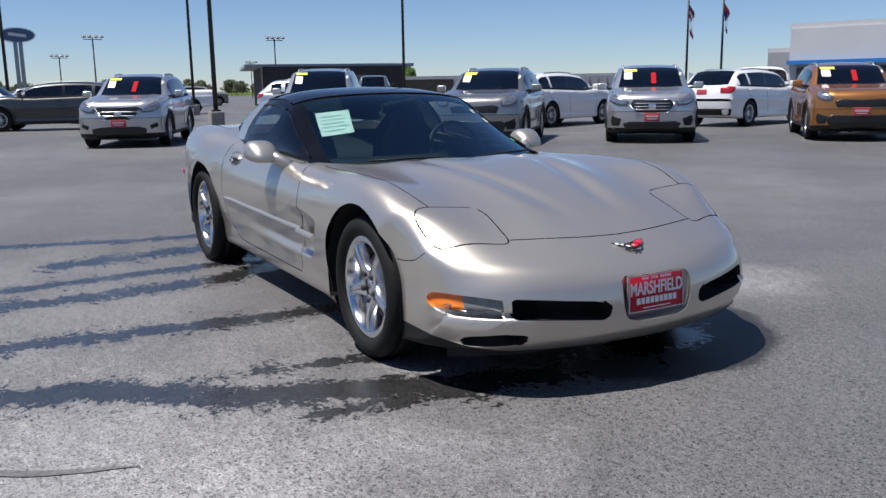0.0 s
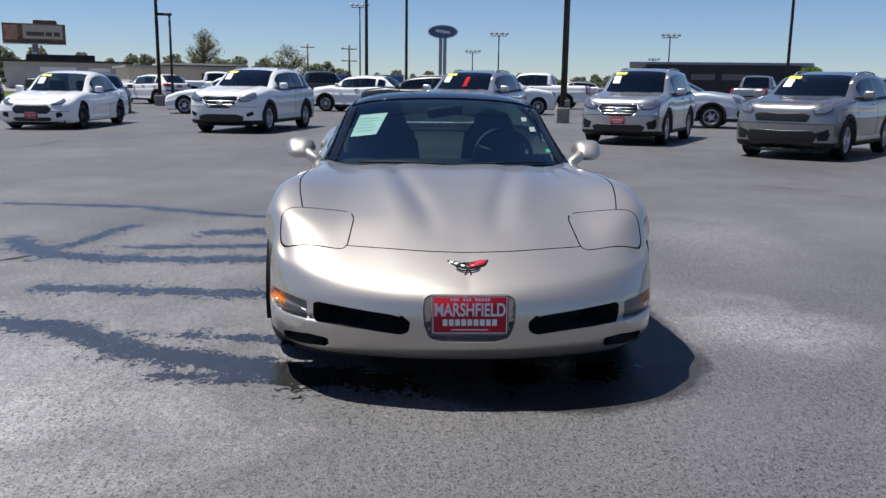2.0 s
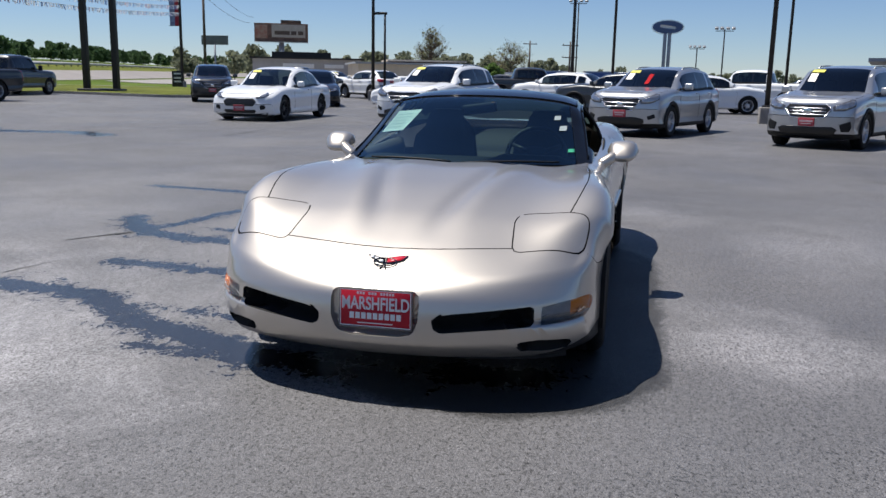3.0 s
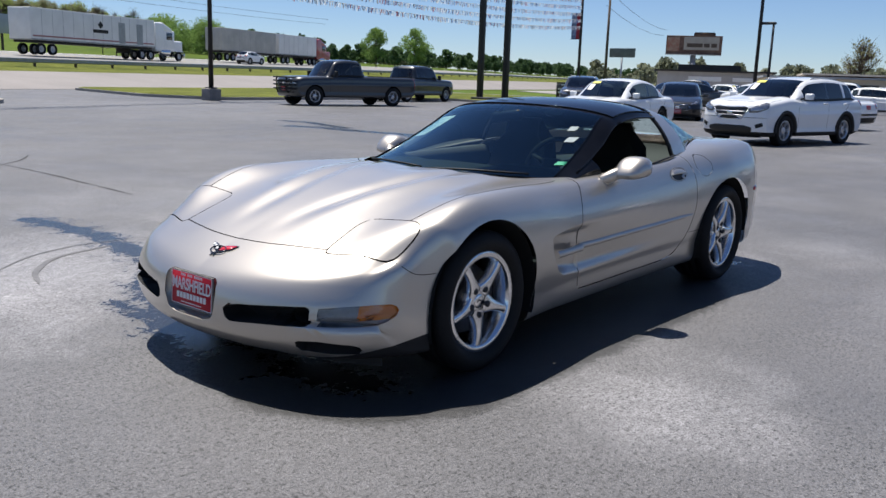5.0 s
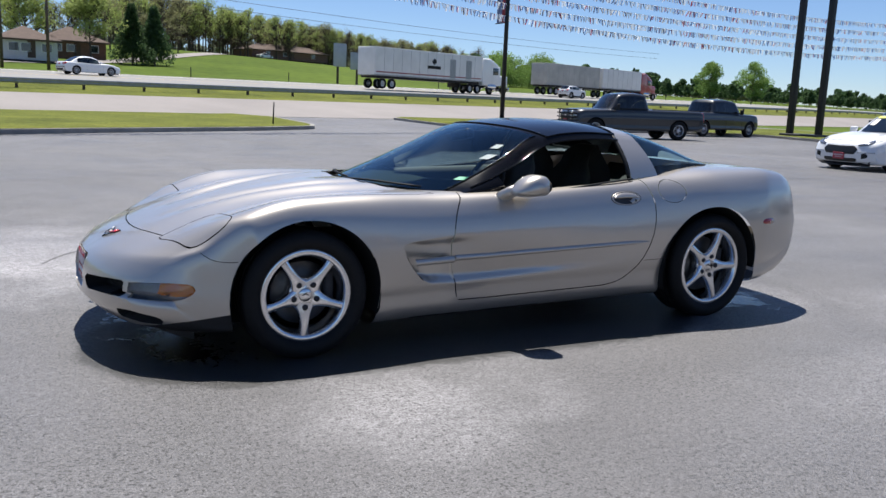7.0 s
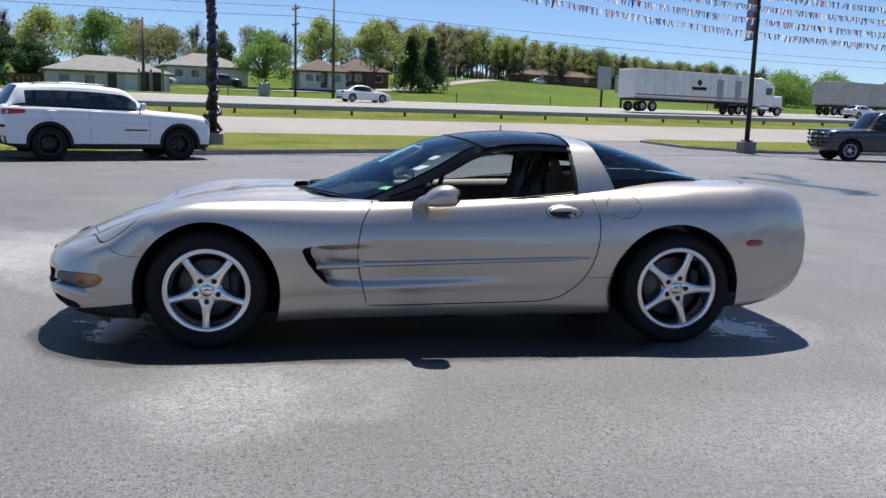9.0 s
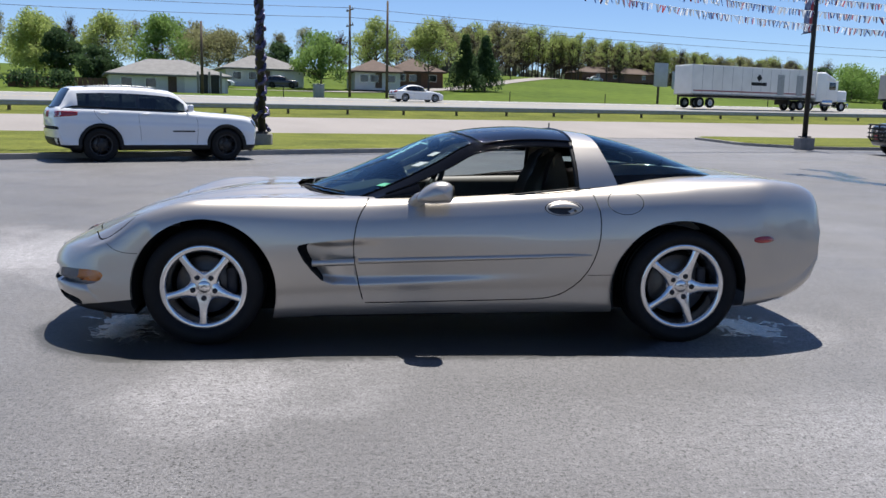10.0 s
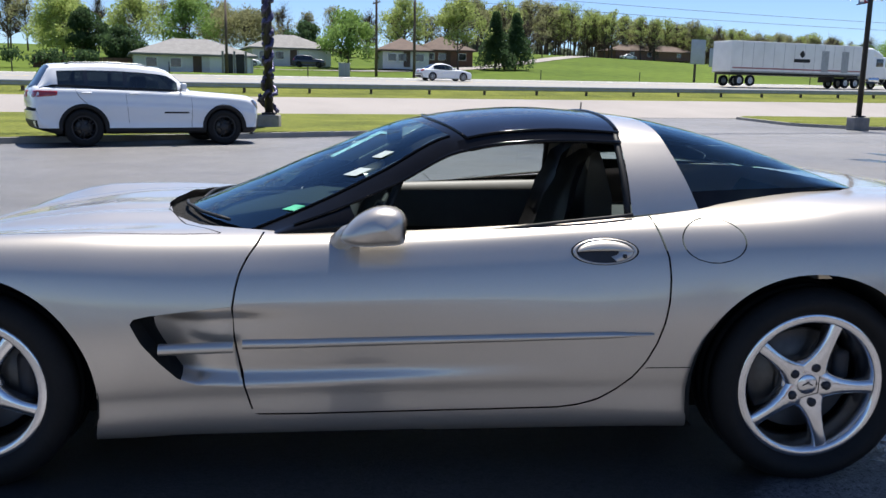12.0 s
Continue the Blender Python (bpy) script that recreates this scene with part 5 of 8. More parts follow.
part("emblem_red", emblem_piece([(-0.080, -0.042), (-0.056, -0.039), (-0.030, -0.032), (-0.006, -0.024), (-0.009, -0.001), (-0.032, -0.006), (-0.054, -0.014), (-0.066, -0.019)], EMBLEM_RED, "emblem", 0.007), EMBLEM_RED, emblem)
for y0, u0 in ((0.062, -0.033), (0.041, -0.025), (0.019, -0.013)):
    part("emblem_white", emblem_piece([(y0 + 0.008, u0 - 0.003), (y0 - 0.008, u0 - 0.002), (y0 - 0.010, u0 + 0.009), (y0 + 0.004, u0 + 0.008)], WHITE_PAINT, "emblem", 0.007), WHITE_PAINT, emblem)

# papers behind and on the windscreen
cab_skin = body_tree([ws])


def on_screen(y, z, lift=0.004):
    p, nrm, _, _ = cab_skin.ray_cast(Vector((-2.0, y, z)), Vector((1, 0, 0)))
    return (p + Vector((-lift, 0, lift))) if p else Vector((-0.3, y, z))


def sticker(name, y0, y1, z0, z1, material, skew=0.0, label="", lift=0.004):
    P = [[on_screen(y + skew * (z1 - z), z, lift) for y in np.linspace(y0, y1, 5)] for z in np.linspace(z0, z1, 4)]
    return part(name, grid_bm(P), material, coupe, label)


def sheet(corners, n=5, lift=-0.004):
    """A sheet behind the glass between four corners given as (y, z)."""
    a, b, c, d = (Vector(q) for q in corners)
    P = []
    for v in np.linspace(0, 1, n):
        P.append([on_screen(*((a.lerp(b, u)).lerp(d.lerp(c, u), v)), lift) for u in np.linspace(0, 1, n)])
    return grid_bm(P)


CORNERS = [(0.528, 1.048), (0.354, 1.067), (0.42, 0.948), (0.578, 0.925)]
big = part("price_sheet", sheet(CORNERS), PAPER, coupe, "white printed sheet behind the windscreen")
for k in range(5):
    a, b, c, d = (Vector(q) for q in CORNERS)
    v = 0.18 + 0.15 * k
    l0, r0 = a.lerp(d, v), b.lerp(c, v)
    l1, r1 = a.lerp(d, v + 0.05), b.lerp(c, v + 0.05)
    part("print_line", sheet([l0.lerp(r0, 0.1), l0.lerp(r0, 0.75 + 0.1 * (k % 2)), l1.lerp(r1, 0.75 + 0.1 * (k % 2)), l1.lerp(r1, 0.1)], 3, -0.002), INK, big)
sticker("inspection_sticker", -0.475, -0.510, 1.018, 1.040, PAPER_DIM, 0, "small white sticker", 0.003)
sticker("inspection_sticker", -0.515, -0.555, 0.960, 0.985, PAPER_DIM, 0, "small white sticker", 0.003)
sticker("green_sticker", -0.585, -0.625, 0.850, 0.866, PAPER_GREEN, 0, "small green sticker at the windscreen's foot", 0.003)
# wipers and the cowl
bm = bmesh.new()
for y0, y1 in ((0.50, 0.02), (-0.05, -0.55)):
    pts = []
    for t in np.linspace(0, 1, 8):
        y = y0 + (y1 - y0) * t
        x = float(np.interp(abs(y), [0, 0.22, 0.42, 0.60], [-0.80, -0.775, -0.70, -0.56])) - 0.030 + 0.05 * t
        pts.append((x, y, 0.812 + 0.010 * math.sin(math.pi * t)))
    add_path_tube(bm, pts, 0.006, 6)
part("wiper", bm, BLACK_PLASTIC, coupe, "black wiper blades")
# the dark pan between the hood's rear edge and the windscreen
rows = [[(x, y, z) for y, x, z in [(yy, float(np.interp(abs(yy), xs_y, xs_x)) + d, zz - 0.034 * (yy / 0.7) ** 2) for yy in np.linspace(-0.63, 0.63, 33)]] for xs_y, xs_x, d, zz in (([0, 0.22, 0.42, 0.60, 0.692, 0.712], [-0.875, -0.855, -0.79, -0.665, -0.52, -0.40], -0.015, 0.792), ([0, 0.22, 0.42, 0.60, 0.70], [-0.84, -0.815, -0.745, -0.61, -0.47], 0.0, 0.790), ([0, 0.22, 0.42, 0.60, 0.70], [-0.80, -0.775, -0.70, -0.56, -0.42], 0.0, 0.802), ([0, 0.22, 0.42, 0.60, 0.70], [-0.80, -0.775, -0.70, -0.56, -0.42], 0.09, 0.795))]
part("cowl", grid_bm(rows), COWL, coupe, "black cowl under the windscreen")
# chin spoiler under the nose
rows = [[(-2.02 + 0.95 * nose_bow(y) * 0.8, y, z) for y in np.linspace(-0.72, 0.72, 21)] for z in (0.19, 0.115)]
part("chin_spoiler", grid_bm(rows), BLACK_PLASTIC, coupe)

# ---- parked vehicles ----
SILVER = paint("silver metallic paint", (0.47, 0.48, 0.50), 0.70, 0.30)
GREY_SILVER = paint("steel grey metallic paint", (0.27, 0.27, 0.275), 0.7, 0.30)
CAR_WHITE = paint("white car paint", (0.78, 0.79, 0.80), 0.0, 0.4)
CAR_BLACK = paint("black car paint", (0.010, 0.010, 0.012), 0.0, 0.3)
DARK_GREY = paint("dark grey car paint", (0.030, 0.032, 0.035), 0.3, 0.35)
COPPER = paint("copper metallic paint", (0.36, 0.15, 0.035), 0.6, 0.35)
PALE_BLUE = paint("pale blue-silver paint", (0.50, 0.54, 0.60), 0.55, 0.36)
HEADLAMP = mat("headlamp bowl", (0.55, 0.56, 0.58), 0.15, 0.8, vary=0.5, scale=14)
MESH_BLACK = mat("black grille mesh", (0.012, 0.012, 0.013), 0.4, vary=0.4, scale=60)
PLATE_BAR = mat("pale plate lettering", (0.50, 0.36, 0.37), 0.6)
DEALER_PLATE = mat("dealer plate", (0.45, 0.05, 0.07), 0.5, vary=0.3, scale=30)

SUV = dict(L=4.60, W=1.84, H=1.62, wb=2.70, fo=0.92, R=0.360, rim=0.235, clear=0.22, nose=0.98, hood=1.13, belt=1.09, beltr=1.14, cowl=1.20, head=2.02, roof=3.85, tail=4.44,
           grille=[(0.0, 0.62), (0.0, 0.86), (0.38, 0.87), (0.46, 0.78), (0.32, 0.62)], lamp=[(0.50, 0.75), (0.47, 0.84), (0.74, 0.93), (1.05, 0.99), (1.22, 0.97), (1.12, 0.86), (0.74, 0.76)],
           intake=[(0.0, 0.30), (0.0, 0.44), (0.50, 0.45), (0.62, 0.40), (0.56, 0.30)], fog=[(0.70, 0.36), (0.64, 0.50), (0.92, 0.57), (0.98, 0.46), (0.92, 0.36)], clad=0.32, wheels="twin", metal=ALLOY, pillars=(2.72, 2.80, 3.50, 3.62), rails=True)
SEDAN = dict(SUV, L=4.85, W=1.85, H=1.47, wb=2.85, fo=0.98, R=0.335, rim=0.235, clear=0.17, nose=0.70, hood=0.94, belt=0.93, beltr=0.98, cowl=1.45, head=2.30, roof=3.40, tail=4.40,
             grille=[(0.0, 0.40), (0.0, 0.60), (0.40, 0.61), (0.50, 0.52), (0.40, 0.40)], lamp=[(0.50, 0.60), (0.49, 0.64), (0.74, 0.70), (1.05, 0.76), (1.15, 0.76), (1.05, 0.70), (0.74, 0.62)],
             intake=[(0.0, 0.22), (0.0, 0.31), (0.45, 0.31), (0.50, 0.27), (0.45, 0.22)], fog=[(0.62, 0.30), (0.60, 0.42), (0.80, 0.46), (0.80, 0.34)], clad=0.0, pillars=(2.95, 3.03, 3.75, 3.85), rails=False)
PICKUP = dict(SUV, L=5.90, W=2.00, H=1.95, wb=3.70, fo=0.95, R=0.41, rim=0.25, clear=0.36, nose=1.14, hood=1.24, belt=1.26, beltr=1.28, cowl=1.45, head=2.10, roof=3.30, tail=3.62,
              grille=[(0.0, 0.76), (0.0, 1.06), (0.52, 1.06), (0.56, 0.95), (0.52, 0.76)], lamp=[(0.62, 0.84), (0.62, 1.05), (0.98, 1.05), (0.98, 0.86)],
              intake=[(0.0, 0.50), (0.0, 0.60), (0.5, 0.60), (0.5, 0.50)], fog=[(0.66, 0.50), (0.66, 0.58), (0.80, 0.58), (0.80, 0.50)], clad=0.0, pillars=(2.75, 2.83, 3.35, 3.45), rails=False)


SMOKED = mat("smoked headlamp", (0.09, 0.09, 0.10), 0.12, coat=1.0, vary=0.3, scale=12)


def onto(tree, cx, way, y, z, lift):
    """The place on a body's nose or tail that is seen from a point inside at cx, y across at one metre."""
    d = Vector((way, y, 0)).normalized()
    q, nrm, _, _ = tree.ray_cast(Vector((cx, 0, z)) + d * 3, -d)
    if q is None:
        return tuple(Vector((cx, 0, z)) + d)
    if nrm.dot(d) < 0:
        nrm = -nrm
    return tuple(q + nrm * lift)


def patch(place, outline, lift=0.0):
    """A slightly raised piece with that outline, following the body."""
    pts = []
    for (a, b), (c, d) in zip(outline, outline[1:] + outline[:1]):
        n = max(2, int(math.hypot(c - a, d - b) / 0.045))
        pts += [(a + (c - a) * k / n, b + (d - b) * k / n) for k in range(n)]
    cy, cz = sum(q[0] for q in pts) / len(pts), sum(q[1] for q in pts) / len(pts)
    rows = []
    for k, lf in ((1.0, -0.006), (0.985, 0.006), (0.93, 0.009), (0.6, 0.009), (0.3, 0.009), (0.01, 0.009)):
        rows.append([place(cy + (y - cy) * k, cz + (z - cz) * k, lf + lift) for y, z in pts + pts[:1]])
    bm = grid_bm(rows)
    bmesh.ops.recalc_face_normals(bm, faces=bm.faces)
    return bm


def vehicle(name, label, spec, paint_mat, front_axle, heading, group="", plate=True, cards=True, seams=True, chrome_grille=True, tint=None):
    """A parked vehicle: front_axle is the point on the ground under its middle, heading the way it faces."""
    g = dict(spec)
    L, W, H, x0 = g["L"], g["W"], g["H"], -g["fo"] - g["wb"] / 2
    h = Vector((*heading, 0)).normalized()
    yaw = math.degrees(math.atan2(-h.y, -h.x))
    centre = Vector((*front_axle, 0)) - h * g["wb"] / 2
    car = thing(name, label, "car" if g["H"] < 1.9 else "pickup truck", group, at=pose(centre.x, centre.y, land(centre.x, centre.y) if su(centre.x, centre.y)[0] > 36 else 0.0, 0, 0, yaw))
    truck = "bed" in g
    zm, cl, hw = g["nose"] * 0.66, g["clear"], W / 2
    # lower body
    sx = [0, 0.012, 0.05, 0.13, 0.30, 0.70, g["cowl"], g["cowl"] + 0.5, g["roof"], L - 0.30, L - 0.10, L - 0.03, L]
    top = [zm, g["nose"] - 0.20, g["nose"] - 0.07, g["nose"], g["nose"] + 0.05, g["nose"] * 0.35 + g["hood"] * 0.65, g["hood"], g["belt"], g["beltr"], g["beltr"], g["beltr"] - 0.04, g["beltr"] - 0.16, zm + 0.12]
    bot = [zm - 0.01, cl + 0.16, cl + 0.06, cl, cl - 0.01, cl, cl, cl, cl, cl + 0.04, cl + 0.10, cl + 0.22, zm + 0.05]
    wid = [0.93, 0.935, 0.945, 0.96, 0.98, 1.0, 1.0, 1.0, 1.0, 0.985, 0.965, 0.945, 0.93]
    xs = np.unique(np.concatenate([[0, 0.004, 0.012, 0.03, 0.05, 0.08, 0.13, 0.2], np.arange(0.28, L - 0.3, 0.11), [L - 0.28, L - 0.2, L - 0.1, L - 0.06, L - 0.03, L - 0.01, L]]))
    rows = []
    for x in xs:
        zt, zb, w = float(spline(sx, top, x)), float(spline(sx, bot, x)), float(spline(sx, wid, x)) * hw
        dz = zt - zb
        C = [(0, zt), (w * 0.45, zt - 0.004 * dz), (w * 0.60, zt + 0.008 * dz), (w * 0.80, zt - 0.018 * dz), (w * 0.925, zt - 0.07 * dz), (w * 0.975, zt - 0.17 * dz), (w * 0.985, zt - 0.33 * dz), (w * 1.004, zt - 0.40 * dz), (w * 0.997, zt - 0.58 * dz), (w * 0.988, zt - 0.78 * dz), (w * 1.0, zt - 0.86 * dz), (w * 0.965, zb + 0.01 * dz), (w * 0.5, zb), (0, zb)]
        half = through_points(C, 44)
        wf, wr = 1 - float(smoothstep(0, 0.95, x)), float(smoothstep(L - 0.7, L, x))
        row = []
        for y, z in half:
            a = abs(y) / hw
            row.append((x0 + x + wf * (0.13 * a**2 + 0.16 * a**7) - wr * (0.05 * a**2 + 0.10 * a**8), y, z))
        rows.append(row + [(p, -q, z) for p, q, z in row[-2:0:-1]] + [row[0]])
    bm = grid_bm(rows)
    bmesh.ops.remove_doubles(bm, verts=bm.verts, dist=1e-5)
    bmesh.ops.recalc_face_normals(bm, faces=bm.faces)
    R, fx, rx = g["R"], x0 + g["fo"], x0 + g["fo"] + g["wb"]
    ar = R * 1.13
    for ax in (fx, rx):
        hole(bm, lambda p, ax=ax: math.hypot(p.x - ax, p.z - R) - ar if abs(p.y) > hw * 0.55 and p.z > 0 else 1.0)
        for s in (-1, 1):
            rws = [[(ax + ar * math.cos(a), s * y, max(R + ar * math.sin(a), cl)) for y in (hw * 0.96, hw * 0.80, hw * 0.55)] for a in np.linspace(-0.3, math.pi + 0.3, 18)]
            wall = grid_bm([[(x, s * hw * 0.56, z) for z in (cl, R + ar * 0.96)] for x in (ax - ar, ax + ar)])
            part("wheel_arch_liner", join_bm(grid_bm(rws), wall), GAP, car)
            if g["clad"]:
                rws = [[(ax + rr * math.cos(a), s * (hw + dy), max(R + rr * math.sin(a), cl + 0.02)) for rr, dy in ((ar - 0.035, -0.05), (ar - 0.012, 0.006), (ar + 0.050, 0.012), (ar + 0.062, -0.03))] for a in np.linspace(-0.12, math.pi + 0.12, 20)]
                part("arch_trim", grid_bm(rws), BLACK_PLASTIC, car, "black plastic wheel arch trim")
    # lamps, grille and intakes lie on the nose and the tail
    bm.normal_update()
    skin_tree = BVHTree.FromBMesh(bm)
    at_nose = lambda y, z, lf: onto(skin_tree, x0 + 1.0, -1, y, z, lf)
    at_tail = lambda y, z, lf: onto(skin_tree, x0 + L - 1.0, 1, y, z, lf)
    both = lambda pts: pts[1:] + [(-y, z) for y, z in pts[::-1] if y > 0]
    part("grille", patch(at_nose, both(g["grille"])), MESH_BLACK, car, "black grille")
    part("lower_intake", patch(at_nose, both(g["intake"])), MESH_BLACK, car)
    for s in (-1, 1):
        flip = lambda pts: [(s * y, z) for y, z in pts]
        part("fog_lamp_recess", patch(at_nose, flip(g["fog"])), BLACK_PLASTIC, car)
        lampo = part("headlamp", patch(at_nose, flip(g["lamp"])), SMOKED, car, "clear headlamp")
        cy, cz = sum(y for y, z in g["lamp"]) / len(g["lamp"]), sum(z for y, z in g["lamp"]) / len(g["lamp"])
        part("reflector", patch(at_nose, flip([(cy + (y - cy) * 0.84, cz + (z - cz) * 0.72) for y, z in g["lamp"]]), 0.006), HEADLAMP, lampo)
    zt0 = g["beltr"] - 0.06
    tl = [(hw * 0.62, zt0 - 0.17), (hw * 0.62, zt0 - 0.02), (hw * 1.0, zt0 + 0.02), (hw * 1.35, zt0), (hw * 1.25, zt0 - 0.10), (hw * 1.0, zt0 - 0.17)] if not truck else [(hw * 0.88, zt0 - 0.42), (hw * 0.88, zt0), (hw * 1.12, zt0), (hw * 1.12, zt0 - 0.42)]
    tl = g.get("tail_lamp", tl)
    for s in (-1, 1):
        part("tail_lamp", patch(at_tail, [(s * y, z) for y, z in tl]), RED_LENS, car, "red tail lamp")
    if not truck:
        part("rear_plate", patch(at_tail, [(-0.16, zt0 - 0.20), (-0.16, zt0 - 0.06), (0.16, zt0 - 0.06), (0.16, zt0 - 0.20)]), DEALER_PLATE, car)
    if not truck:
        zc = g["intake"][0][1]
        part("front_valance", patch(at_nose, [(-0.95, zc - 0.10), (-0.95, zc + 0.02), (-0.62, zc - 0.02), (0.62, zc - 0.02), (0.95, zc + 0.02), (0.95, zc - 0.10)], -0.002), BLACK_PLASTIC, car, "black plastic front valance")
        part("rear_bumper_trim", patch(at_tail, [(-0.98, cl + 0.10), (-0.98, cl + 0.28), (0.98, cl + 0.28), (0.98, cl + 0.10)], -0.002), BLACK_PLASTIC, car, "black plastic rear bumper trim")
        # the joint round the bonnet
        b2 = bmesh.new()
        line = [(0.16, y) for y in np.linspace(-0.80 * hw, 0.80 * hw, 11)]
        line = [(g["cowl"] - 0.02, -0.86 * hw), (g["cowl"] * 0.6, -0.87 * hw), (0.45, -0.85 * hw)] + [(0.20 + 0.10 * (y / hw) ** 2, y) for x, y in line] + [(0.45, 0.85 * hw), (g["cowl"] * 0.6, 0.87 * hw), (g["cowl"] - 0.02, 0.86 * hw)]
        pts = [skin_tree.ray_cast(Vector((x0 + x, y, 3.0)), Vector((0, 0, -1)))[0] for x, y in line]
        add_path_tube(b2, [p for p in pts if p], 0.005, 4)
        part("bonnet_joint", b2, GAP, car)
    if chrome_grille:
        b2 = bmesh.new()
        edge = both(g["grille"])
        add_path_tube(b2, [at_nose(y, z, 0.008) for y, z in edge + edge[:1]], 0.014, 6)
        part("grille_frame", b2, CHROME, car, "bright grille surround")
    if g["clad"]:
        slice_bm(bm, lambda p: p.z - g["clad"])
        part("lower_cladding", extract(bm, [f for f in bm.faces if f.calc_center_median().z < g["clad"]]), BLACK_PLASTIC, car, "black plastic lower cladding")
    if seams:
        d0, d1, d2 = x0 + g["cowl"] + 0.22, x0 + (g["pillars"][0] + g["pillars"][1]) / 2, x0 + min(g["pillars"][2] + 0.15, g["fo"] + g["wb"] + 0.1)
        zlow = max(g["clad"], cl + 0.06)
        lines = [[(d0 + 0.10, g["belt"] + 0.05), (d0, g["belt"] - 0.25), (d0 + 0.02, zlow)], [(d1 + 0.02, g["belt"] + 0.05), (d1, g["belt"] - 0.3), (d1 - 0.04, zlow)]]
        if not truck:
            lines.append([(d2 + 0.12, g["beltr"] + 0.02), (d2 + 0.05, g["belt"] - 0.16), (d2 - 0.22, R + ar * 0.9)])
        bm.verts.index_update()
        tree = BVHTree.FromBMesh(bm)
        for s in (-1, 1):
            for ln in lines:
                pts = []
                for x, z in smooth_line(ln, 10):
                    q = tree.ray_cast(Vector((x, s * 2, z)), Vector((0, -s, 0)))[0]
                    if q:
                        pts.append(q)
                if len(pts) > 3:
                    t2 = bmesh.new()
                    add_path_tube(t2, pts, 0.004, 4)
                    part("door_joint", t2, GAP, car)
            for hx in (d1 - 0.16, d2 - 0.10):
                if truck and hx > d1:
                    continue
                q = tree.ray_cast(Vector((hx, s * 2, g["belt"] - 0.10)), Vector((0, -s, 0)))[0]
                if q:
                    part("door_handle", box((hx, q.y + s * 0.02, g["belt"] - 0.10), (0.19, 0.035, 0.032), 0.012), paint_mat, car)
    body_bm = bm
    # cabin
    px = [g["cowl"], g["head"], (g["head"] + g["roof"]) / 2, g["roof"], g["tail"]]
    pz = [g["hood"] - 0.02, H - 0.075, H, H - 0.05, g["beltr"] - 0.03]
    pe = [hw * 0.84, hw * 0.735, hw * 0.735, hw * 0.72, hw * 0.80]
    pze = [g["hood"] - 0.05, H - 0.14, H - 0.07, H - 0.12, g["beltr"] - 0.05]
    pb = [hw * 0.86, hw * 0.93, hw * 0.93, hw * 0.92, hw * 0.86]
    pzb = [g["hood"] - 0.06, g["belt"] - 0.04, g["belt"] - 0.03, g["beltr"] - 0.04, g["beltr"] - 0.07]
    b0, b1, c0, c1 = g["pillars"]
    brk = [*np.linspace(g["cowl"], g["head"], 7), *np.linspace(g["head"] + 0.10, b0, 5), b1, *np.linspace(b1 + 0.1, c0, 5), c1, *np.linspace(max(c1 + 0.1, g["roof"] - 0.06), g["tail"], 8)]
    brk = np.unique(np.round(brk, 4))
    ne, ns = 9, 10
    rws = []
    for p in brk:
        zr, ye, ze, yb, zb = (float(spline(px, c, p)) for c in (pz, pe, pze, pb, pzb))
        bow = 0.16 * (1 - float(smoothstep(g["cowl"], g["head"] + 0.2, p))) - 0.10 * float(smoothstep(g["roof"] - 0.1, g["tail"], p))
        half = [(x0 + p + bow * t * t, ye * t, zr + (ze - zr) * (0.35 * t**2 + 0.65 * t**6)) for t in np.linspace(0, 1, ne)]
        half += [(x0 + p + bow, ye + (yb - ye) * t + 0.02 * math.sin(math.pi * t), ze + (zb - ze) * t) for t in np.linspace(0, 1, ns)[1:]]
        rws.append([(x, -y, z) for x, y, z in half[:0:-1]] + half)
    mid, tp = (len(rws[0]) - 1) // 2, ne - 1
    qq = lambda j: (j - mid) if j >= mid else (mid - 1 - j)
    at = lambda i: (brk[i] + brk[i + 1]) / 2
    screen = lambda i, j: at(i) < g["head"] and qq(j) < tp - 1
    back = lambda i, j: at(i) > g["roof"] + 0.05 and qq(j) < tp - 1
    rail = tp + g.get("rail", 0)
    glassy = lambda i, j: rail < qq(j) < tp + ns - 2 and g["cowl"] + 0.45 < at(i) < g["tail"] - 0.42 and not (b0 < at(i) < b1) and not (c0 < at(i) < c1) and at(i) < g["roof"] + 0.35
    dark = lambda i, j: (b0 < at(i) < b1 or (g.get("dark_c") and c0 < at(i) < c1)) and rail < qq(j) < tp + ns - 2
    gl = tint or CAR_GLASS
    part("windscreen", grid_bm(rws, screen), gl, car, "dark tinted windscreen")
    part("rear_window", grid_bm(rws, back), gl, car)
    for s in (-1, 1):
        part("side_window", grid_bm(rws, lambda i, j: glassy(i, j) and (j >= mid) == (s > 0)), gl, car)
        part("pillar", grid_bm(rws, lambda i, j: dark(i, j) and at(i) < b1 and (j >= mid) == (s > 0)), GLOSS_BLACK, car)
        if g.get("dark_c"):
            part("pillar", grid_bm(rws, lambda i, j: dark(i, j) and at(i) > b1 and (j >= mid) == (s > 0)), GLOSS_BLACK, car)
        part("belt_strip", grid_bm(rws, lambda i, j: qq(j) == tp + ns - 2 and at(i) > g["cowl"] + 0.35 and (j >= mid) == (s > 0)), BLACK_PLASTIC, car)
    roof_bm = grid_bm(rws, lambda i, j: not screen(i, j) and not back(i, j) and not glassy(i, j) and not dark(i, j) and not (qq(j) == tp + ns - 2 and at(i) > g["cowl"] + 0.35))
    body = part("body", body_bm, paint_mat, car)
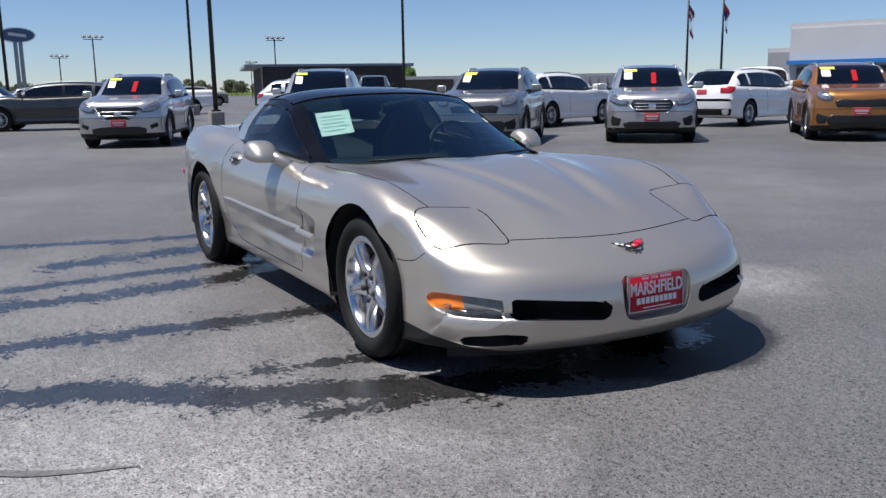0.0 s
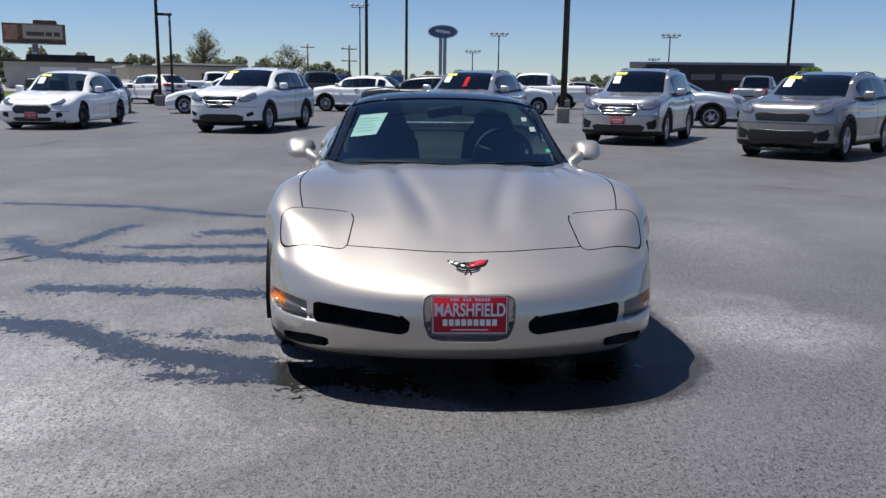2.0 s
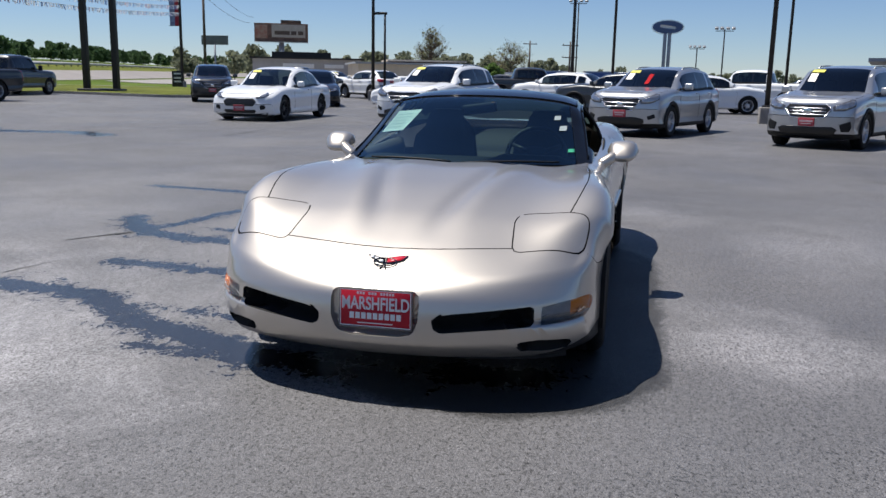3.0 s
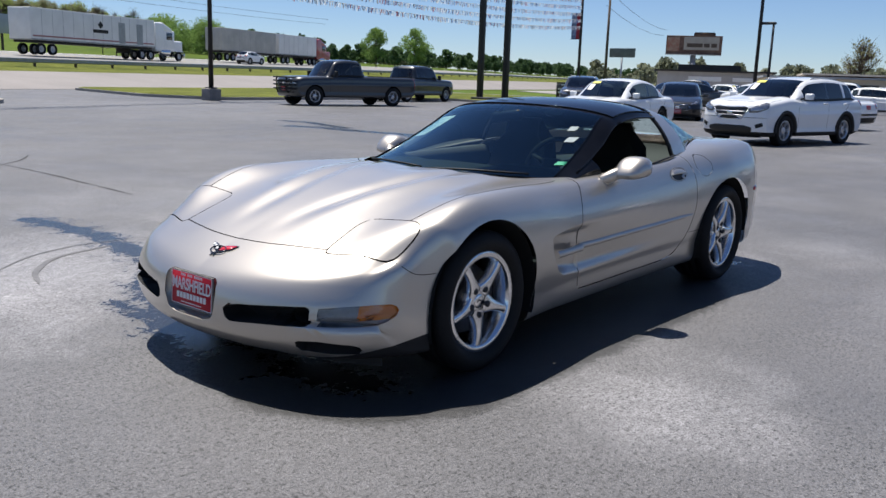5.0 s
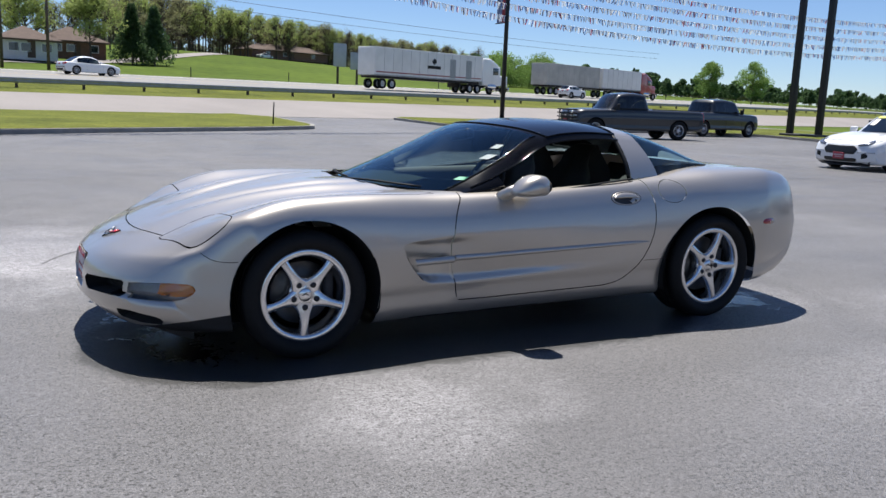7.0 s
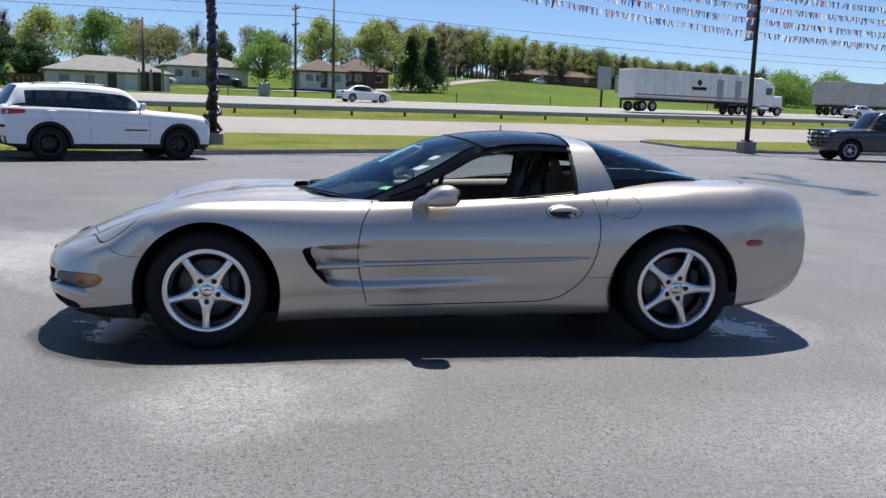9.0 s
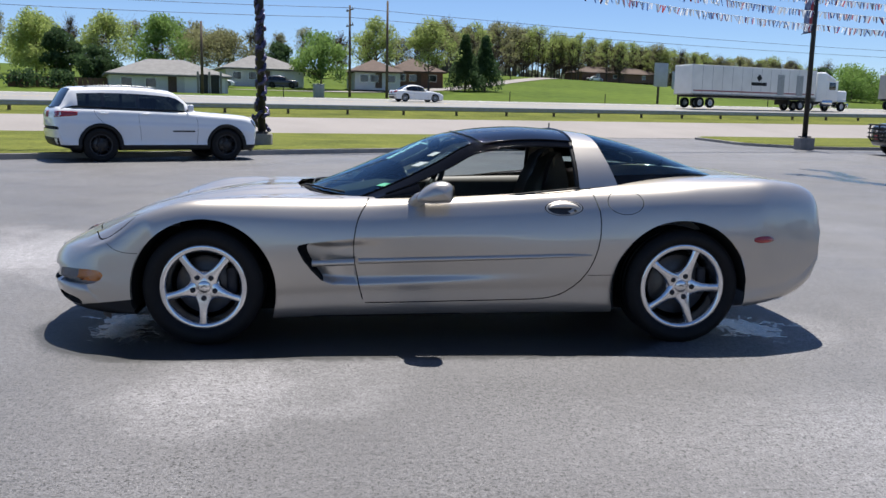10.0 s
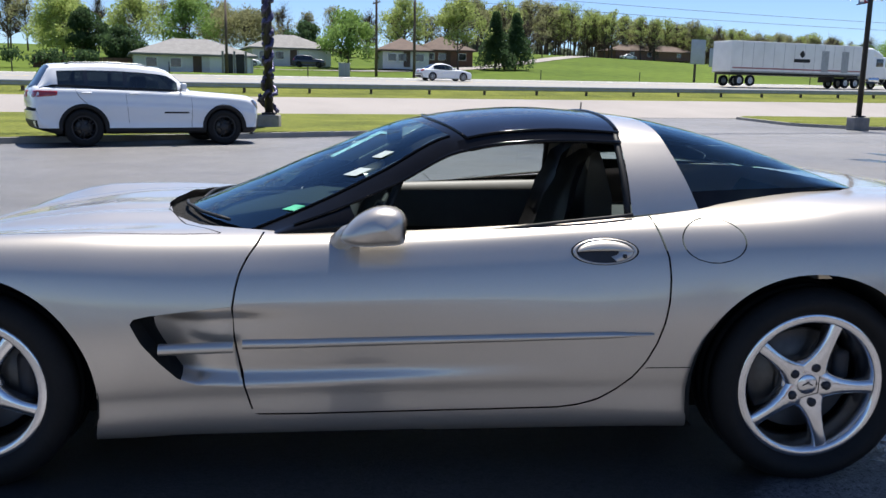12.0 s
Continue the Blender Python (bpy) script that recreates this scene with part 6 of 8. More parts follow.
    part("roof", roof_bm, paint_mat, car)
    inner = box((x0 + (g["cowl"] + g["tail"]) / 2 + 0.1, 0, g["belt"] * 0.75), (g["tail"] - g["cowl"] - 0.6, W * 0.72, g["belt"] * 0.5), 0.05)
    part("interior", inner, INTERIOR, car)
    for sx_, sy in ((g["head"] + 0.35, -0.36), (g["head"] + 0.35, 0.36)):
        part("seat", box((x0 + sx_, sy, g["belt"] + 0.02), (0.14, 0.42, 0.50), 0.06), LEATHER, car)
    if truck:
        zb = g["beltr"]
        bx0, bx1 = x0 + g["tail"] + 0.05, x0 + L - 0.10
        part("load_bed", box(((bx0 + bx1) / 2, 0, zb - 0.015), (bx1 - bx0 - 0.1, W * 0.80, 0.05), 0.015), GAP, car, "open load bed")
    # small parts
    for s in (-1, 1):
        mx, mz = x0 + g["cowl"] + 0.42, g["belt"] + 0.06
        m = part("door_mirror", box((mx, s * (hw + 0.10), mz), (0.10, 0.20, 0.15 if not truck else 0.26), 0.04, seg=3), paint_mat if not truck else BLACK_PLASTIC, car)
        part("mirror_arm", tube((mx, s * hw * 0.88, mz - 0.06), (mx, s * (hw + 0.06), mz - 0.03), 0.025, 0.02, 8), BLACK_PLASTIC, m)
        if g["rails"]:
            b2 = bmesh.new()
            y = s * hw * 0.62
            add_path_tube(b2, [(x0 + g["head"] + 0.25, y, H - 0.09), (x0 + g["head"] + 0.40, y, H - 0.030), (x0 + (g["head"] + g["roof"]) / 2, y, H - 0.008), (x0 + g["roof"] - 0.35, y, H - 0.030), (x0 + g["roof"] - 0.2, y, H - 0.09)], 0.016, 6)
            part("roof_rail", b2, GREY_STEEL, car)
        for ax in (fx, rx):
            make_wheel(car, ax, s * (hw - 0.125), R - 0.004, R, g["rim"], 0.225, s, g["wheels"], g["metal"], 90.0 + 20 * s)
    if chrome_grille:
        bars_n = g.get("bars", 3)
        zlo, zhi = g["grille"][0][1], g["grille"][1][1]
        ymax = max(y for y, z in g["grille"]) - 0.10
        for k in range(bars_n):
            z = zlo + (zhi - zlo) * (k + 1) / (bars_n + 1)
            b2 = bmesh.new()
            add_path_tube(b2, [at_nose(y, z, 0.010) for y in np.linspace(-ymax, ymax, 9)], 0.011, 6)
            part("grille_bar", b2, ALLOY, car)
        part("badge", box((x0 + 0.0, 0, (zlo + zhi) / 2), (0.03, 0.15, 0.10), 0.012, seg=3), CHROME, car, "plain chrome badge")
    if g.get("script"):
        for s in (-1, 1):
            part("lettering_bar", box((x0 + g["cowl"] + 0.55, s * (hw + 0.002), 0.70), (0.52, 0.008, 0.035)), BLACK_PLASTIC, car, "plain dark bar in place of lettering", smooth=False)
    if g.get("guard"):
        b2 = bmesh.new()
        gx, zl, zh = x0 - 0.10, 0.60, 1.18
        for y in (-0.42, 0.42):
            add_path_tube(b2, [(gx + 0.10, y, zl - 0.08), (gx, y, zl + 0.05), (gx, y, zh - 0.1), (gx + 0.06, y, zh)], 0.035, 8)
        for z in (zl + 0.08, zl + 0.24, zl + 0.40, zh - 0.03):
            add_path_tube(b2, [(gx + 0.16, -0.95, z), (gx + 0.03, -0.62, z), (gx, -0.3, z), (gx, 0.3, z), (gx + 0.03, 0.62, z), (gx + 0.16, 0.95, z)], 0.030, 8)
        part("grille_guard", b2, BLACK_PLASTIC, car, "black tube grille guard")
    if plate:
        part("front_plate", box((x0 - 0.005, 0, (g["intake"][1][1] + g["grille"][0][1]) / 2), (0.02, 0.31, 0.16), 0.006), DEALER_PLATE, car, "red dealer plate")
        zp = (g["intake"][1][1] + g["grille"][0][1]) / 2
        for dz, hh, ww in ((0.018, 0.035, 0.25), (-0.032, 0.020, 0.19)):
            part("lettering_bar", box((x0 - 0.017, 0, zp + dz), (0.004, ww, hh)), PLATE_BAR, car, smooth=False)
    if cards:
        # price cards behind the windscreen
        sk = BVHTree.FromPolygons([tuple(v) for row in rws for v in row], [(i * len(rws[0]) + j, (i + 1) * len(rws[0]) + j, (i + 1) * len(rws[0]) + j + 1, i * len(rws[0]) + j + 1) for i in range(len(rws) - 1) for j in range(len(rws[0]) - 1)])

        def card(y0, y1, z0, z1, m, nm):
            P = []
            for z in (z0, z1):
                row = []
                for y in (y0, y1):
                    q = sk.ray_cast(Vector((x0 - 1, y, z)), Vector((1, 0, 0)))[0]
                    row.append(q + Vector((-0.012, 0, 0.008)) if q else Vector((x0 + g["head"], y, z)))
                P.append(row)
            part(nm, grid_bm(P), m, car)
        zh, zl = H - 0.10, g["hood"]
        card(0.56, 0.28, zh - 0.07, zh - 0.015, YELLOW_CARD, "yellow_card")
        card(0.55, 0.38, zl + (zh - zl) * 0.40, zl + (zh - zl) * 0.78, PAPER, "price_sheet")
        if cards == "red":
            card(-0.02, -0.12, zl + (zh - zl) * 0.15, zl + (zh - zl) * 0.75, RED_CARD, "red_card")
        card(-0.62, -0.66, zh - 0.16, zh - 0.10, PAPER, "inspection_sticker")
    return car


ROW = "parked cars on the lot"
BIG_GRILLE = dict(grille=[(0.0, 0.60), (0.0, 0.86), (0.40, 0.88), (0.50, 0.85), (0.30, 0.60)], bars=2, intake=[(0.0, 0.29), (0.0, 0.46), (0.40, 0.46), (0.60, 0.42), (0.62, 0.34), (0.52, 0.29)], fog=[(0.72, 0.40), (0.68, 0.48), (0.90, 0.54), (0.96, 0.46)])
WIDE_GRILLE = dict(grille=[(0.0, 0.66), (0.0, 0.82), (0.40, 0.84), (0.52, 0.79), (0.46, 0.68)], lamp=[(0.58, 0.80), (0.54, 0.88), (0.76, 0.98), (1.05, 1.03), (1.18, 1.0), (1.08, 0.90), (0.76, 0.80)], intake=[(0.0, 0.25), (0.0, 0.52), (0.56, 0.53), (0.70, 0.46), (0.58, 0.25)])
vehicle("crossover", "silver crossover with black lower trim and a red windscreen card", dict(SUV, **BIG_GRILLE), SILVER, (15.5, -1.0), (-0.925, 0.38), ROW, cards="red")
vehicle("crossover", "white crossover with dark glass and a yellow price card", dict(SUV, **BIG_GRILLE), CAR_WHITE, (16.4, 4.47), (-0.975, 0.22), ROW, plate=False)
vehicle("suv", "silver estate-like SUV with roof rails and chrome grille", dict(SUV, L=4.58, W=1.80, H=1.68, wb=2.64, head=1.95, cowl=1.20), SILVER, (13.6, -4.74), (-0.88, 0.475), ROW)
vehicle("crossover", "steel-grey compact crossover with a wide dark grille", dict(SUV, **WIDE_GRILLE, L=4.48, H=1.60, wb=2.67), GREY_SILVER, (10.26, -7.05), (-0.73, 0.68), ROW, plate=False, chrome_grille=False)
vehicle("crossover", "silver crossover with chrome-barred grille and red windscreen card", dict(SUV, L=4.65, wb=2.72), SILVER, (8.95, -10.4), (-0.755, 0.655), ROW, cards="red")
vehicle("crossover", "copper-orange compact crossover with a dark grille", dict(SUV, **WIDE_GRILLE, L=4.48, H=1.60, wb=2.67), COPPER, (6.57, -13.73), (-0.70, 0.71), ROW, cards="red", chrome_grille=False)
MPV = dict(SUV, L=4.88, W=1.83, H=1.58, wb=2.89, fo=0.95, clad=0.0, clear=0.22, tail=4.72, roof=4.10, pillars=(2.85, 2.93, 3.75, 3.85))
vehicle("family_car", "white seven-seat family car, side on", MPV, CAR_WHITE, (17.15, -15.0), (0.34, -0.94), ROW, plate=False, cards=False)
vehicle("family_car", "white seven-seat family car seen from behind", MPV, CAR_WHITE, (13.3, -19.3), (0.224, -0.974), ROW, plate=False, cards=False)
vehicle("suv", "dark grey large SUV, side on", dict(SUV, L=5.0, W=1.98, H=1.56, R=0.375, wb=2.86, roof=4.1, tail=4.85, pillars=(2.85, 2.93, 3.75, 3.85)), DARK_GREY, (27.1, 0.86), (0.30, 0.95), ROW, plate=False, cards=False)
vehicle("crossover", "small silver-white crossover, side on", dict(SUV, L=4.26, W=1.77, H=1.57, wb=2.56, head=1.85, cowl=1.12, roof=3.5, tail=4.15, pillars=(2.5, 2.58, 3.25, 3.35)), CAR_WHITE, (33.4, 3.4), (0.35, 0.94), ROW, plate=False, cards=False)
vehicle("sedan", "white sedan with a dark mesh grille", dict(SEDAN, metal=DARK_ALLOY), CAR_WHITE, (17.0, 9.34), (-0.998, 0.0), ROW, chrome_grille=False)
vehicle("sedan", "black sedan parked behind the white sedan", SEDAN, CAR_BLACK, (27.9, 11.6), (-0.92, -0.39), ROW, cards=False)
vehicle("sedan", "white sedan beside the white crossover", SEDAN, CAR_WHITE, (28.6, 8.4), (0.2, 0.98), ROW, plate=False, cards=False)
vehicle("crossover", "small white crossover seen from behind", dict(SUV, L=4.26, W=1.77, H=1.57, wb=2.56, head=1.85, cowl=1.12, roof=3.5, tail=4.15, pillars=(2.5, 2.58, 3.25, 3.35)), CAR_WHITE, (42.3, 14.6), (0.6, 0.8), ROW, plate=False, cards=False)
vehicle("suv", "black compact off-roader facing the lot", dict(SUV, L=4.45, W=1.80, H=1.64, wb=2.63, metal=DARK_ALLOY), CAR_BLACK, (29.6, 17.1), (-0.89, -0.46), ROW, cards=False)
vehicle("crossover", "pale blue-silver crossover, side on", dict(SUV, L=4.48, H=1.54, wb=2.67), PALE_BLUE, (21.7, -9.66), (-0.45, -0.89), ROW, plate=False, cards=False)
vehicle("suv", "white SUV with black wheels parked on the lot's edge", dict(SUV, L=4.82, W=1.94, H=1.73, rail=1, clear=0.26, wb=2.915, fo=0.93, R=0.385, rim=0.255, metal=DARK_ALLOY, dark_c=True, script=True, clad=0.38, tail_lamp=[(0.72, 0.99), (0.72, 1.12), (1.0, 1.13), (1.9, 1.12), (1.9, 1.04), (1.0, 1.0)], head=2.20, cowl=1.42, roof=4.36, tail=4.74, belt=1.19, beltr=1.25, hood=1.15, nose=1.02, pillars=(2.95, 3.03, 3.72, 3.80)), CAR_WHITE, (-4.0, 16.85), (0.89, 0.46), plate=False, cards=False)
vehicle("pickup_truck", "dark grey heavy pickup with a black grille guard", dict(PICKUP, L=6.3, wb=4.0, bed=1, guard=True), DARK_GREY, (20.2, 25.0), (-0.97, 0.19), plate=True, cards=False)
vehicle("pickup_truck", "dark grey crew-cab pickup facing away", dict(PICKUP, bed=1, roof=3.75, tail=4.05, pillars=(2.95, 3.03, 3.65, 3.75)), DARK_GREY, (33.8, 29.4), (0.99, 0.10), plate=False, cards=False)
vehicle("pickup_truck", "white crew-cab pickup, side on", dict(PICKUP, bed=1, roof=3.75, tail=4.05, pillars=(2.95, 3.03, 3.65, 3.75)), CAR_WHITE, (43.0, -5.2), (0.30, 0.95), plate=False, cards=False)
vehicle("pickup_truck", "dark pickup parked before the dark building", dict(PICKUP, bed=1), GREY_SILVER, (43.5, -20.3), (0.85, -0.5), plate=False, cards=False)

# ---- poles, signs and lamps ----
def ground_z(x, y):
    return land(x, y) if su(x, y)[0] > 36 else 0.0


def lamp_post(x, y, height, r, label, base=True, base_size=0.44, heads="none", banner=False):
    z = ground_z(x, y)
    post = thing("lamp_post", label, "lamp post", at=pose(x, y, z))
    foot = 0.0
    if base:
        foot = 0.52
        part("concrete_base", box((0, 0, foot / 2 - 0.05), (base_size, base_size, foot + 0.1), 0.03), CONCRETE, post, "square concrete footing")
        part("base_plate", box((0, 0, foot + 0.03), (base_size * 0.62, base_size * 0.62, 0.06), 0.012), BLACK_POLE, post)
    part("pole", tube((0, 0, foot), (0, 0, height), r, r * 0.75, 12), BLACK_POLE, post, "black steel pole")
    if heads == "four":
        part("crossbar", box((0, 0, height - 0.15), (0.06, 1.5, 0.06), 0.01), BLACK_POLE, post)
        for k in (-0.7, -0.25, 0.25, 0.7):
            m = Matrix.Translation((-0.18, k, height + 0.08)) @ pose(0, 0, 0, 0, -22, 0)
            part("lamp_head", moved(box((0, 0, 0), (0.40, 0.30, 0.16), 0.04), m), GREY_STEEL, post)
    elif heads == "two":
        part("crossbar", box((0, 0, height - 0.05), (0.06, 1.6, 0.06), 0.01), BLACK_POLE, post)
        for k in (-0.85, 0.85):
            part("lamp_head", box((0, k, height - 0.02), (0.35, 0.55, 0.14), 0.04), BLACK_POLE, post)
    elif heads == "one":
        part("lamp_head", box((0, 0.25, height), (0.25, 0.7, 0.12), 0.04), BLACK_POLE, post)
    if banner:
        h = 4.95
        part("banner_arm", tube((0, 0, h + 2.1), (0, 1.0, h + 2.1), 0.02, 0.02, 6), BLACK_POLE, post)
        part("banner_arm", tube((0, 0, h), (0, 1.0, h), 0.02, 0.02, 6), BLACK_POLE, post)
        P = [[(0.04 * math.sin(3 * yy + zz), yy, zz) for yy in np.linspace(0.10, 0.48, 4)] for zz in np.linspace(h, h + 2.1, 8)]
        part("banner", grid_bm(P), mat("red banner cloth", (0.38, 0.03, 0.05), 0.8, vary=0.3, scale=3), post, "red half of a printed banner")
        P = [[(0.04 * math.sin(3 * yy + zz), yy, zz) for yy in np.linspace(0.48, 0.95, 4)] for zz in np.linspace(h, h + 2.1, 8)]
        part("banner", grid_bm(P), mat("pale blue banner cloth", (0.30, 0.38, 0.55), 0.8, color2=(0.10, 0.12, 0.25), scale=4), post, "pale blue half of a printed banner")
    return post


lamp_post(23.6, -5.1, 10.5, 0.080, "black steel lamp post on a concrete footing among the cars")
lamp_post(18.9, 29.7, 9.6, 0.11, "black lamp post with a banner on the entrance island", banner=True, base_size=0.62)
lamp_post(-3.25, 21.2, 9.6, 0.12, "lamp post wrapped in bundled foil pennants beside the lot", base_size=0.60)
lamp_post(39.1, -8.1, 11.5, 0.075, "tall black lamp post behind the cars", heads="two")
lamp_post(39.7, 0.15, 11.5, 0.075, "tall black lamp post behind the cars", heads="two")
lamp_post(39.7, 2.2, 8.9, 0.09, "tall black lamp post behind the cars", heads="two")
lamp_post(35.5, -18.1, 11.5, 0.075, "tall black lamp post before the dark building", heads="two")
lamp_post(37.9, 12.3, 9.5, 0.09, "tall black lamp post behind the cars", heads="two")
lamp_post(38.0, 11.7, 4.4, 0.07, "short black lamp post behind the cars", heads="one")
lamp_post(60.1, 35.5, 10.5, 0.13, "black pole with a banner at the far end of the pennants", banner=True)
for x, y, h in ((74.5, -8.4, 5.8), (71.0, -23.2, 5.7), (74.6, 4.3, 8.1), (120.0, -36.0, 5.2), (89.8, -7.2, 4.8)):
    lamp_post(x, y, h, 0.07, "distant lot lamp with a bank of floodlights", base=False, heads="four")

# foil bundle round the lamp post
bm = bmesh.new()
rng = random.Random(4)
for k in range(60):
    z = 0.7 + k * 0.13
    r = 0.10 + 0.035 * rng.random() + (0.17 * max(0, 1 - (z - 0.7) / 0.7))
    a = rng.random() * math.tau
    add_path_tube(bm, [(-3.25 + r * math.cos(a + t * 2.5), 21.2 + r * math.sin(a + t * 2.5), z + 0.30 * t - 0.1 + 0.05 * math.sin(9 * t)) for t in np.linspace(0, 1, 7)], 0.062, 5)
FOIL = mat("bundled foil fringe", (0.13, 0.12, 0.22), 0.35, 0.5, color2=(0.02, 0.02, 0.06), scale=9, bump=0.8, bump_scale=30)
tagged(part("foil_bundle", bm, FOIL), "dark purple and blue foil fringe wound round the lamp post", "decoration", kind="stuff")


# pennant strings: cords with hanging fringe
def fringe_material():
    m = mat("foil fringe", (0.5, 0.5, 0.55), 0.35, 0.3)
    nt = m.node_tree
    gi, ramp = nt.nodes.new("ShaderNodeNewGeometry"), nt.nodes.new("ShaderNodeValToRGB")
    ramp.color_ramp.interpolation = "CONSTANT"
    el = ramp.color_ramp.elements
    el[0].color, el[1].position, el[1].color = (0.62, 0.66, 0.72, 1), 0.45, (0.10, 0.17, 0.40, 1)
    for pos, c in ((0.66, (0.36, 0.08, 0.10, 1)), (0.76, (0.80, 0.82, 0.85, 1)), (0.92, (0.05, 0.06, 0.14, 1))):
        e = el.new(pos)
        e.color = c
    nt.links.new(gi.outputs["Random Per Island"], ramp.inputs[0])
    b = nt.nodes["Principled BSDF"]
    nt.links.new(ramp.outputs[0], b.inputs["Base Color"])
    tl, mx = nt.nodes.new("ShaderNodeBsdfTranslucent"), nt.nodes.new("ShaderNodeMixShader")  # thin foil glows against the sun
    nt.links.new(ramp.outputs[0], tl.inputs[0])
    mx.inputs[0].default_value = 0.5
    nt.links.new(b.outputs[0], mx.inputs[1])
    nt.links.new(tl.outputs[0], mx.inputs[2])
    nt.links.new(mx.outputs[0], nt.nodes["Material Output"].inputs[0])
    return m


FRINGE = fringe_material()


def pennants(a, c, sag, seed):
    a, c = Vector(a), Vector(c)
    length = (c - a).length
    string = thing("pennant_string", "string of silver, blue and red foil pennants between poles", "pennants", "pennant strings")
    at_t = lambda t: a.lerp(c, t) - Vector((0, 0, sag * 4 * t * (1 - t)))
    bm = bmesh.new()
    add_path_tube(bm, [at_t(t) for t in np.linspace(0, 1, 25)], 0.008, 4)
    part("cord", bm, WHITE_PAINT, string)
    bm = bmesh.new()
    rn = random.Random(seed)
    n = int(length / 0.075)
    along = (c - a).normalized()
    for k in range(n):
        if rn.random() < 0.12:
            continue
        p = at_t((k + 0.2) / n)
        w, d, sw = 0.045 + 0.03 * rn.random(), 0.20 + 0.12 * rn.random(), rn.uniform(-0.04, 0.04)
        side = Vector((rn.uniform(-0.1, 0.1), rn.uniform(-0.1, 0.1), 0))
        q = [p, p + along * w, p + along * (w + sw) + side - Vector((0, 0, d)), p + along * sw + side - Vector((0, 0, d * rn.uniform(0.8, 1.0)))]
        bm.faces.new([bm.verts.new(v) for v in q])
    tagged(part("fringe", bm, FRINGE, string, smooth=False), kind="stuff")


for k in range(5):
    pennants((-3.25, 21.2, 6.7 + 0.55 * k), (18.9, 29.7, 5.25 + 0.55 * k), 0.35, k)
    pennants((18.9, 29.7, 5.25 + 0.55 * k), (60.1, 35.5, 6.0 + 0.55 * k), 0.55, k + 10)
    pennants((-3.25, 21.2, 6.7 + 0.55 * k), (-30.0, 8.0, 6.2 + 0.55 * k), 0.5, k + 20)

# tall twin posts on a base
pylon = thing("sign_pylon", "two tall dark steel posts on a low kerbed base", "pylon", at=pose(37.6, 27.9, 0))
part("plinth", box((0, 0, 0.10), (1.4, 2.2, 0.36), 0.05), BLACK_POLE, pylon)
for s in (-1, 1):
    part("post", box((-0.42 * s * 0.6, 0.75 * s, 6.2), (0.30, 0.30, 12.4), 0.02), BLACK_POLE, pylon)
small_sign = thing("notice_board", "small dark notice board standing on the grass", "sign", at=pose(41.0, 25.2, 0.12, 0, 0, 40))
part("board", box((0, 0, 0.75), (0.05, 0.6, 0.9), 0.01), BLACK_POLE, small_sign)
for k in (0.25, 0.0, -0.2):
    part("lettering_bar", box((-0.03, 0, 0.80 + k), (0.01, 0.40, 0.09)), WHITE_PAINT, small_sign, smooth=False)
marker = thing("marker_post", "thin dark marker post at the island's tip", "post", at=pose(6.85, 26.4, 0.12))
part("post", tube((0, 0, 0), (0.03, 0, 0.84), 0.03, 0.025, 8), BLACK_POLE, marker)

# blue oval sign on two posts
sign = thing("pole_sign", "blue oval dealer sign with pale rim on grey posts", "sign", at=pose(105.3, -4.6, 0))
for s in (-0.27, 0.27):
    part("post", box((0, s, 3.6), (0.45, 0.42, 7.2), 0.02), GREY_STEEL, sign)
def oval_disc(ry, rz, x0, x1):
    bm = bmesh.new()
    ring = [(ry * math.cos(a), rz * math.sin(a)) for a in np.linspace(0, math.tau, 49)[:-1]]
    v0, v1 = [bm.verts.new((x0, y, z)) for y, z in ring], [bm.verts.new((x1, y, z)) for y, z in ring]
    bm.faces.new(v0), bm.faces.new(v1[::-1])
    for i in range(48):
        bm.faces.new((v0[i], v0[(i + 1) % 48], v1[(i + 1) % 48], v1[i]))
    bmesh.ops.recalc_face_normals(bm, faces=bm.faces)
    return moved(bm, Matrix.Translation((0, 0, 7.75)))
part("rim", oval_disc(1.95, 0.88, -0.22, 0.22), CHROME, sign, smooth=False)
part("face", oval_disc(1.80, 0.76, -0.26, 0.0), mat("blue sign face", (0.02, 0.055, 0.17), 0.3, coat=0.5), sign, "blue face", smooth=False)
part("script_mark", moved(box((0, 0, 0), (0.04, 1.9, 0.34), 0.15), Matrix.Translation((-0.28, 0, 7.75)) @ pose(0, 0, 0, 8, 0, 0)), WHITE_PAINT, sign, "plain pale bar in place of lettering")

# billboard
bb = thing("billboard", "roadside billboard with a brown advert on a steel post", "billboard", at=pose(133.2, 57.6, 0, 0, 0, 22.5))
part("post", tube((0, 0, 0), (0, 0, 6.6), 0.45, 0.45, 12), GREY_STEEL, bb)
part("panel", box((0, 0, 8.1), (0.35, 8.9, 3.0), 0.05), mat("brown advert", (0.20, 0.12, 0.085), 0.7, color2=(0.10, 0.055, 0.04), scale=1.2), bb, "brown panel")
part("picture", box((-0.2, 3.3, 8.2), (0.05, 2.0, 2.2), 0.02), mat("reddish picture", (0.28, 0.09, 0.06), 0.7, color2=(0.35, 0.25, 0.18), scale=1.5), bb)
part("cream_field", box((-0.19, -1.2, 8.35), (0.04, 5.6, 2.1), 0.01), mat("cream advert field", (0.42, 0.38, 0.32), 0.7, vary=0.15, scale=1.5), bb)
part("cut_out", box((0, -1.6, 9.8), (0.25, 3.4, 0.7), 0.25), mat("dark brown cut-out", (0.10, 0.055, 0.035), 0.7, vary=0.4, scale=2), bb)
